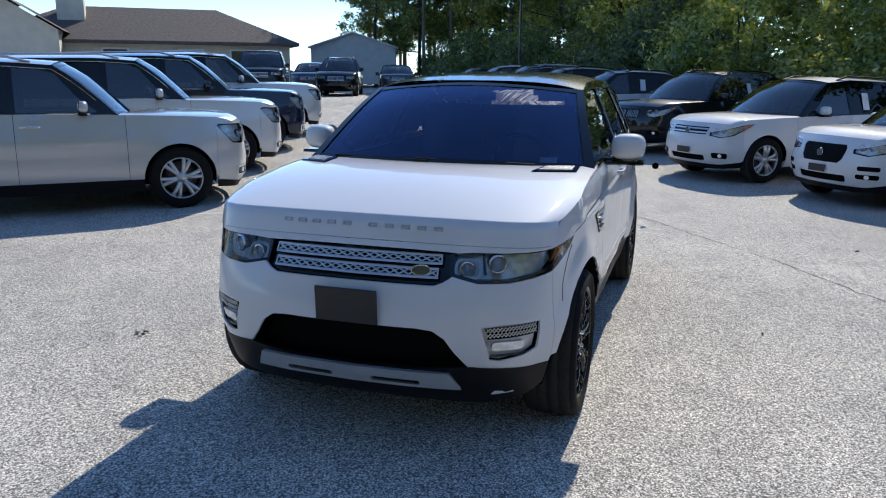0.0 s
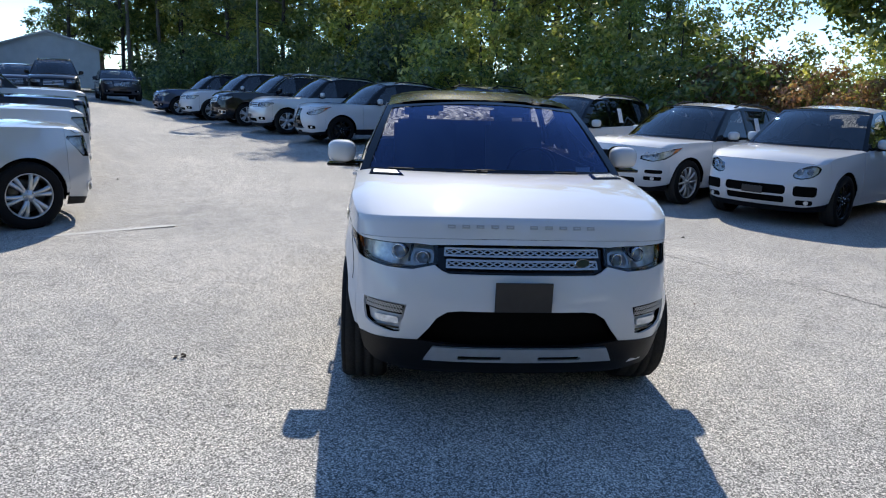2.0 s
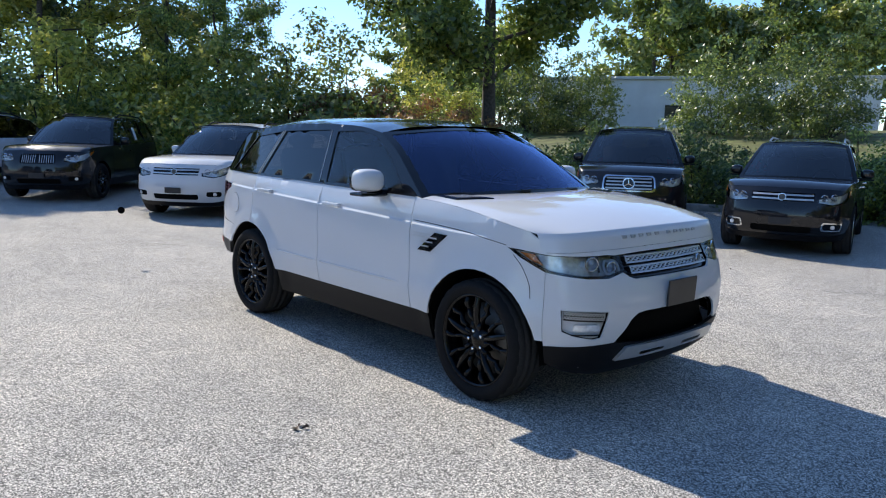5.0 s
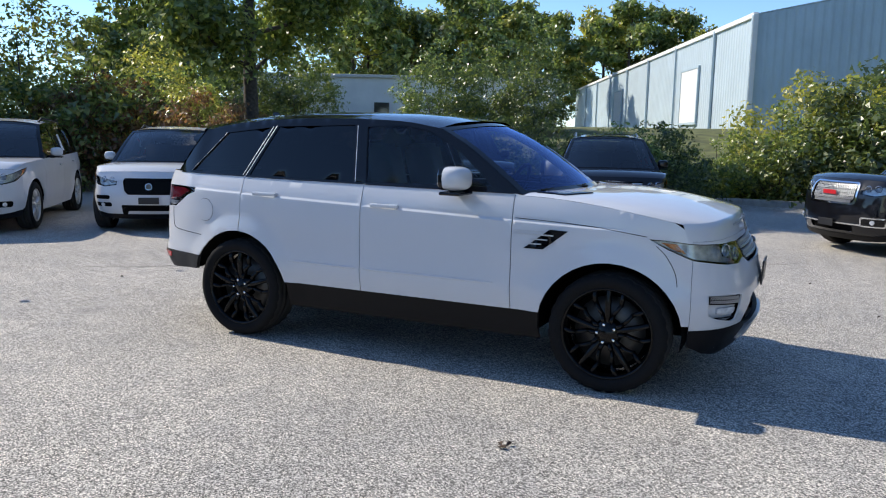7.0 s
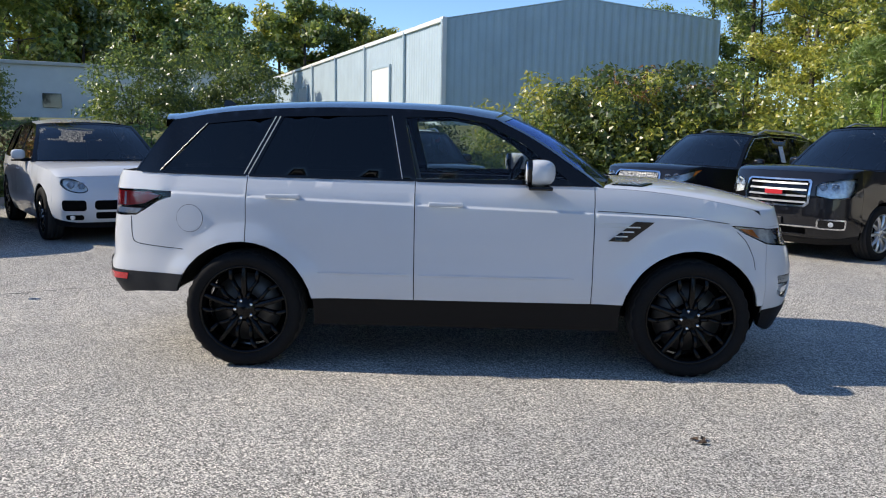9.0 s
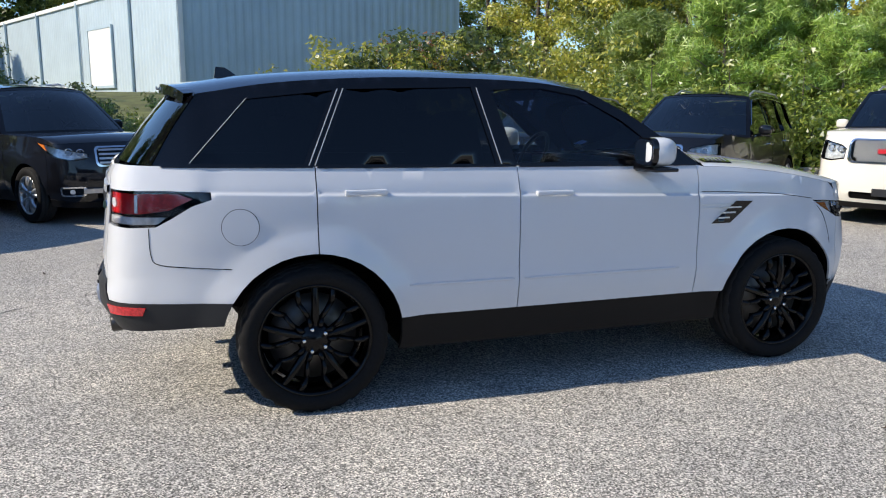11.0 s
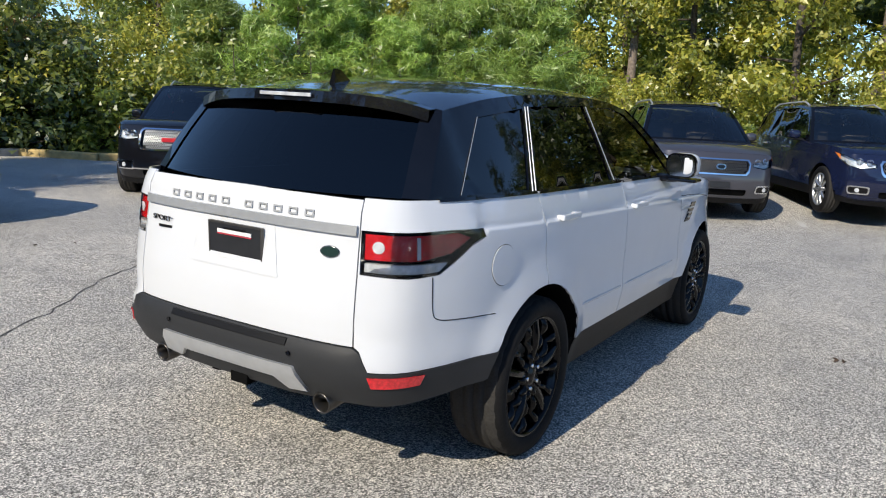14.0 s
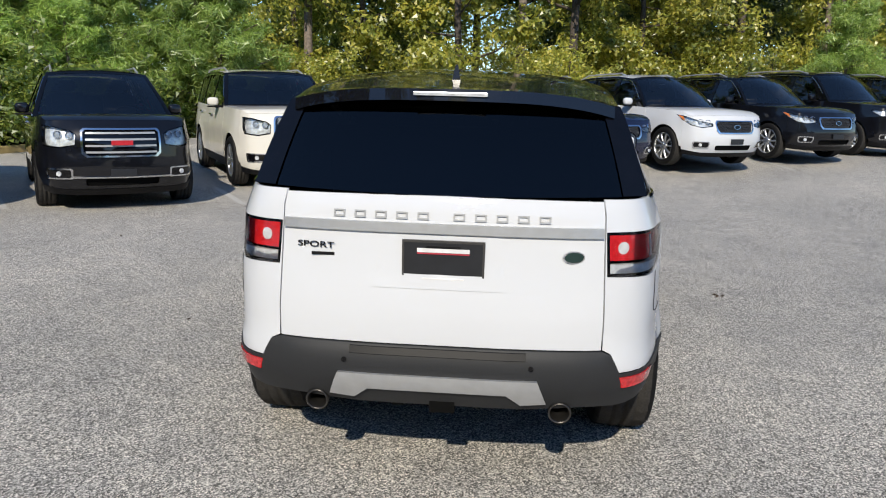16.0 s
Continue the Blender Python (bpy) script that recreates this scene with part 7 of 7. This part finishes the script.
PROTO = {
    "oak": make_tree("oak", 11.0, 4.0, 0.25, 11, GREENLEAF, BARK, 0.25, 0.115, 460, 110, label="leafy green broad tree with a dark trunk"),
    "woodA": make_tree("woodA", 17.0, 5.0, 0.16, 21, GREENLEAF, BARK, 0.22, 0.15, 190, 88, label="tall green tree at the edge of the woods"),
    "woodB": make_tree("woodB", 15.0, 4.6, 0.12, 22, YELLOWLEAF, BARK, 0.20, 0.145, 190, 88, label="tall tree with yellowing leaves in the woods"),
    "woodC": make_tree("woodC", 19.0, 5.0, 0.25, 23, DARKLEAF, BARK, 0.25, 0.22, 160, 58, label="tall dark-leaved tree in the woods"),
    "tallpine": make_tree("tallpine", 21.0, 3.6, 0.50, 24, DARKLEAF, PALEBARK, 0.24, 0.26, 120, 70, "pine", "tall thin pine with a bare trunk"),
    "youngpine": make_tree("youngpine", 5.2, 2.0, 0.04, 25, PINELEAF, PALEBARK, 0.09, 0.17, 150, 165, "pine", "young bright green pine with long needles"),
    "roundtree": make_tree("roundtree", 13.0, 5.2, 0.10, 26, GREENLEAF, BARK, 0.25, 0.30, 200, 46, label="full rounded green tree behind the buildings"),
    "roundgold": make_tree("roundgold", 12.0, 5.0, 0.12, 27, YELLOWLEAF, BARK, 0.25, 0.29, 200, 46, label="full rounded tree turning yellow behind the buildings"),
    "thicketG": make_bush(6.2, 3.0, 41, GREENLEAF, 0.12, 120, 72, "tall dense green thicket at the edge of the woods"),
    "thicketY": make_bush(6.4, 3.0, 42, YELLOWLEAF, 0.115, 120, 72, "tall thicket with yellow-green sunlit leaves"),
    "thicketD": make_bush(6.6, 3.1, 43, DARKLEAF, 0.125, 120, 66, "tall dark green thicket under the trees"),
    "bushG": make_bush(3.2, 1.9, 31, GREENLEAF, 0.085, 76, 72, "dense green bush with small leaves"),
    "bushD": make_bush(3.4, 2.0, 32, DARKLEAF, 0.093, 76, 68, "dense dark green bush standing in shade"),
    "bushY": make_bush(3.6, 2.0, 33, YELLOWLEAF, 0.082, 76, 72, "bush with yellow-green autumn leaves"),
    "bushO": make_bush(3.4, 2.1, 34, ORANGELEAF, 0.082, 76, 72, "bush with russet red autumn leaves"),
}


def plant(kind, x, y, scale=1.0, turn=0.0, dz=0.0, group=""):
    o = copy_thing(PROTO[kind], pose(0, 0, 0))
    o.matrix_basis = pose(x, y, ground_z(x, y) - 0.05 + dz, 0, 0, turn) @ Matrix.Diagonal((scale, scale, scale, 1))
    if group:
        o["group"] = group
    return o


rw = random.Random(77)


HEIGHT = {"roundtree": 13, "roundgold": 12, "thicketG": 6.2, "thicketY": 6.4, "thicketD": 6.6, "oak": 11, "woodA": 17, "woodB": 15, "woodC": 19, "tallpine": 21, "youngpine": 5.2, "bushG": 3.2, "bushD": 3.4, "bushY": 3.6, "bushO": 3.4}


def belt_of(kinds, a, b, n, depth, s0, s1, group, limit=None):
    """Plants along a line, scattered to its right by depth; limit keeps the lot south of that y out of their shade."""
    a, b = Vector(a), Vector(b)
    d = (b - a).normalized()
    nrm = Vector((d.y, -d.x))
    for i in range(n):
        p = a.lerp(b, (i + rw.uniform(0.1, 0.9)) / n) + nrm * rw.uniform(0, depth)
        k, sc = rw.choice(kinds), rw.uniform(s0, s1)
        bearing = math.degrees(math.atan2(p.y + 3.2, p.x + 5.4))
        if limit and HEIGHT[k] > 6 and bearing < 55:
            continue
        if limit:
            sc = min(sc, max(0.3, (p.y - limit) * 0.70 / HEIGHT[k]))
        plant(k, p.x, p.y, sc, rw.uniform(0, 360), 0, group)


# the shade tree and the eastern edge
plant("oak", 13.2, 12.9, 1.05, 40)
belt_of(["bushD", "bushD", "bushG"], (11.0, 10.4), (14.8, 0.6), 10, 1.5, 0.50, 0.64, "hedge")
belt_of(["bushD", "bushG"], (15.0, 10.4), (17.5, 1.0), 8, 2.5, 0.5, 0.66, "hedge")
belt_of(["bushO", "bushO", "bushY"], (8.6, 15.0), (11.6, 11.5), 6, 1.5, 0.68, 0.82, "hedge")
belt_of(["bushG", "bushY", "bushG", "bushD"], (17.6, -1.6), (17.6, -8.0), 8, 1.6, 0.8, 1.1, "hedge")
belt_of(["bushG", "bushD"], (17.4, 2.4), (17.6, -1.2), 4, 1.6, 0.48, 0.6, "hedge")
belt_of(["bushG", "bushG", "bushY"], (19.0, -2.4), (18.4, -9.0), 7, 2.0, 0.85, 1.1, "hedge")
belt_of(["bushY", "bushG", "bushO"], (21.5, -3.0), (20.5, -12.0), 6, 3.0, 0.85, 1.05, "hedge")
belt_of(["bushY", "bushG"], (17.2, -8.2), (11.2, -15.6), 6, 2.5, 0.8, 1.1, "hedge")
belt_of(["youngpine"], (17.5, -11.2), (9.6, -19.8), 11, 2.4, 0.75, 1.1, "young pines")
# north-east woods, backlit
belt_of(["bushD", "bushD", "bushG", "bushD"], (-16, 52), (7.6, 16.5), 17, 3.0, 0.9, 1.2, "woods edge", 9)
belt_of(["bushG", "bushY", "bushG"], (4.2, 23.0), (9.6, 14.0), 6, 2.5, 1.1, 1.4, "woods edge", 8)
belt_of(["thicketG", "thicketY", "thicketG"], (-12, 55), (13, 17.5), 10, 4.0, 0.8, 1.05, "woods edge", 9)
belt_of(["woodA", "woodB", "woodA", "woodB"], (-12, 58), (11.5, 19.0), 11, 6.0, 0.6, 0.95, "woods", 10)
belt_of(["woodC", "woodA", "woodC", "tallpine"], (-6, 64), (20, 24), 11, 10.0, 0.8, 1.1, "woods", 10)
belt_of(["tallpine", "tallpine", "woodC"], (-26, 66), (-8, 58), 9, 6.0, 0.7, 0.95, "woods")
belt_of(["tallpine", "tallpine", "woodA"], (-25, 58), (-15, 54), 6, 5.0, 0.65, 0.85, "woods")
plant("woodC", 23.5, 26.0, 0.42, 60, 0, "woods")
plant("thicketY", 15.4, 18.6, 0.70, 20, 0, "woods edge")
plant("thicketG", 19.0, 21.5, 0.72, 140, 0, "woods edge")
plant("thicketY", 11.2, 19.5, 0.85, 250, 0, "woods edge")
for kind, x, y, sc in (("woodC", -24.0, 60.0, 0.62), ("woodC", -20.0, 57.5, 0.72), ("woodA", -16.5, 59.0, 0.8), ("woodC", -13.0, 57.0, 0.75), ("thicketD", -17.5, 55.0, 0.9)):
    plant(kind, x, y, sc, x * 41 + y * 29, 0, "woods")
# trees behind the white hall and the warehouse
belt_of(["roundtree", "roundgold", "roundtree"], (66, 46), (92, 34), 9, 5.0, 0.95, 1.25, "woods")
for kind, x, y, sc in (("roundtree", 112, 42, 1.35), ("roundtree", 124, 40, 1.5), ("roundtree", 128, 27, 1.6), ("roundgold", 136, 33, 1.7), ("roundtree", 134, 20, 1.55), ("roundgold", 130, 14, 1.35)):
    plant(kind, x, y, sc, x * 17 + y * 23, 0, "woods")
belt_of(["roundgold", "roundtree"], (28, 44), (44, 44), 5, 6.0, 0.48, 0.6, "woods")
# dark thickets before the white hall
for kind, x, y, sc in (("thicketD", 34, 16.8, 0.78), ("thicketD", 34.5, 13.6, 0.85), ("thicketD", 33.5, 10.9, 0.7), ("thicketG", 34, 26.2, 0.85), ("thicketD", 33, 29.0, 0.9)):
    plant(kind, x, y, sc, x * 37 + y * 53, 0, "hedge")
# south-east and south woods, sunlit
belt_of(["tallpine"], (9, -24), (-38, -44), 8, 4.0, 0.7, 0.9, "woods")
belt_of(["roundtree", "woodA", "roundtree"], (22, -44), (-42, -68), 10, 6.0, 1.1, 1.4, "woods")
belt_of(["woodA", "roundgold", "woodB"], (54, -20), (36, -25), 6, 5.0, 0.75, 0.95, "woods")
belt_of(["woodA", "woodB", "woodC", "woodA"], (31, -18), (12, -25), 8, 5.0, 0.6, 0.85, "woods")
belt_of(["thicketG", "thicketY"], (24, -16), (11, -23), 5, 3.0, 0.6, 0.8, "woods edge")
belt_of(["bushY", "bushG", "bushY"], (10.4, -18.4), (-6, -25.2), 9, 1.6, 0.6, 0.95, "woods edge")
belt_of(["bushY", "bushG", "youngpine"], (-6, -25.5), (-38, -41), 12, 2.0, 0.7, 1.1, "woods edge")
belt_of(["thicketY", "thicketG", "thicketY"], (9.6, -23), (-40, -47), 15, 3.0, 0.6, 0.95, "woods edge")
belt_of(["woodA", "woodB", "woodB", "woodC"], (10, -25), (-40, -46), 17, 6.0, 0.6, 0.9, "woods")
belt_of(["thicketD", "thicketG"], (12, -33), (-44, -56), 10, 5.0, 1.1, 1.4, "woods edge")
belt_of(["woodC", "tallpine", "woodC", "woodA"], (14, -35), (-46, -60), 11, 8.0, 0.8, 1.1, "woods")
for key in PROTO:
    for o in (PROTO[key], *PROTO[key].children_recursive):
        bpy.data.objects.remove(o)
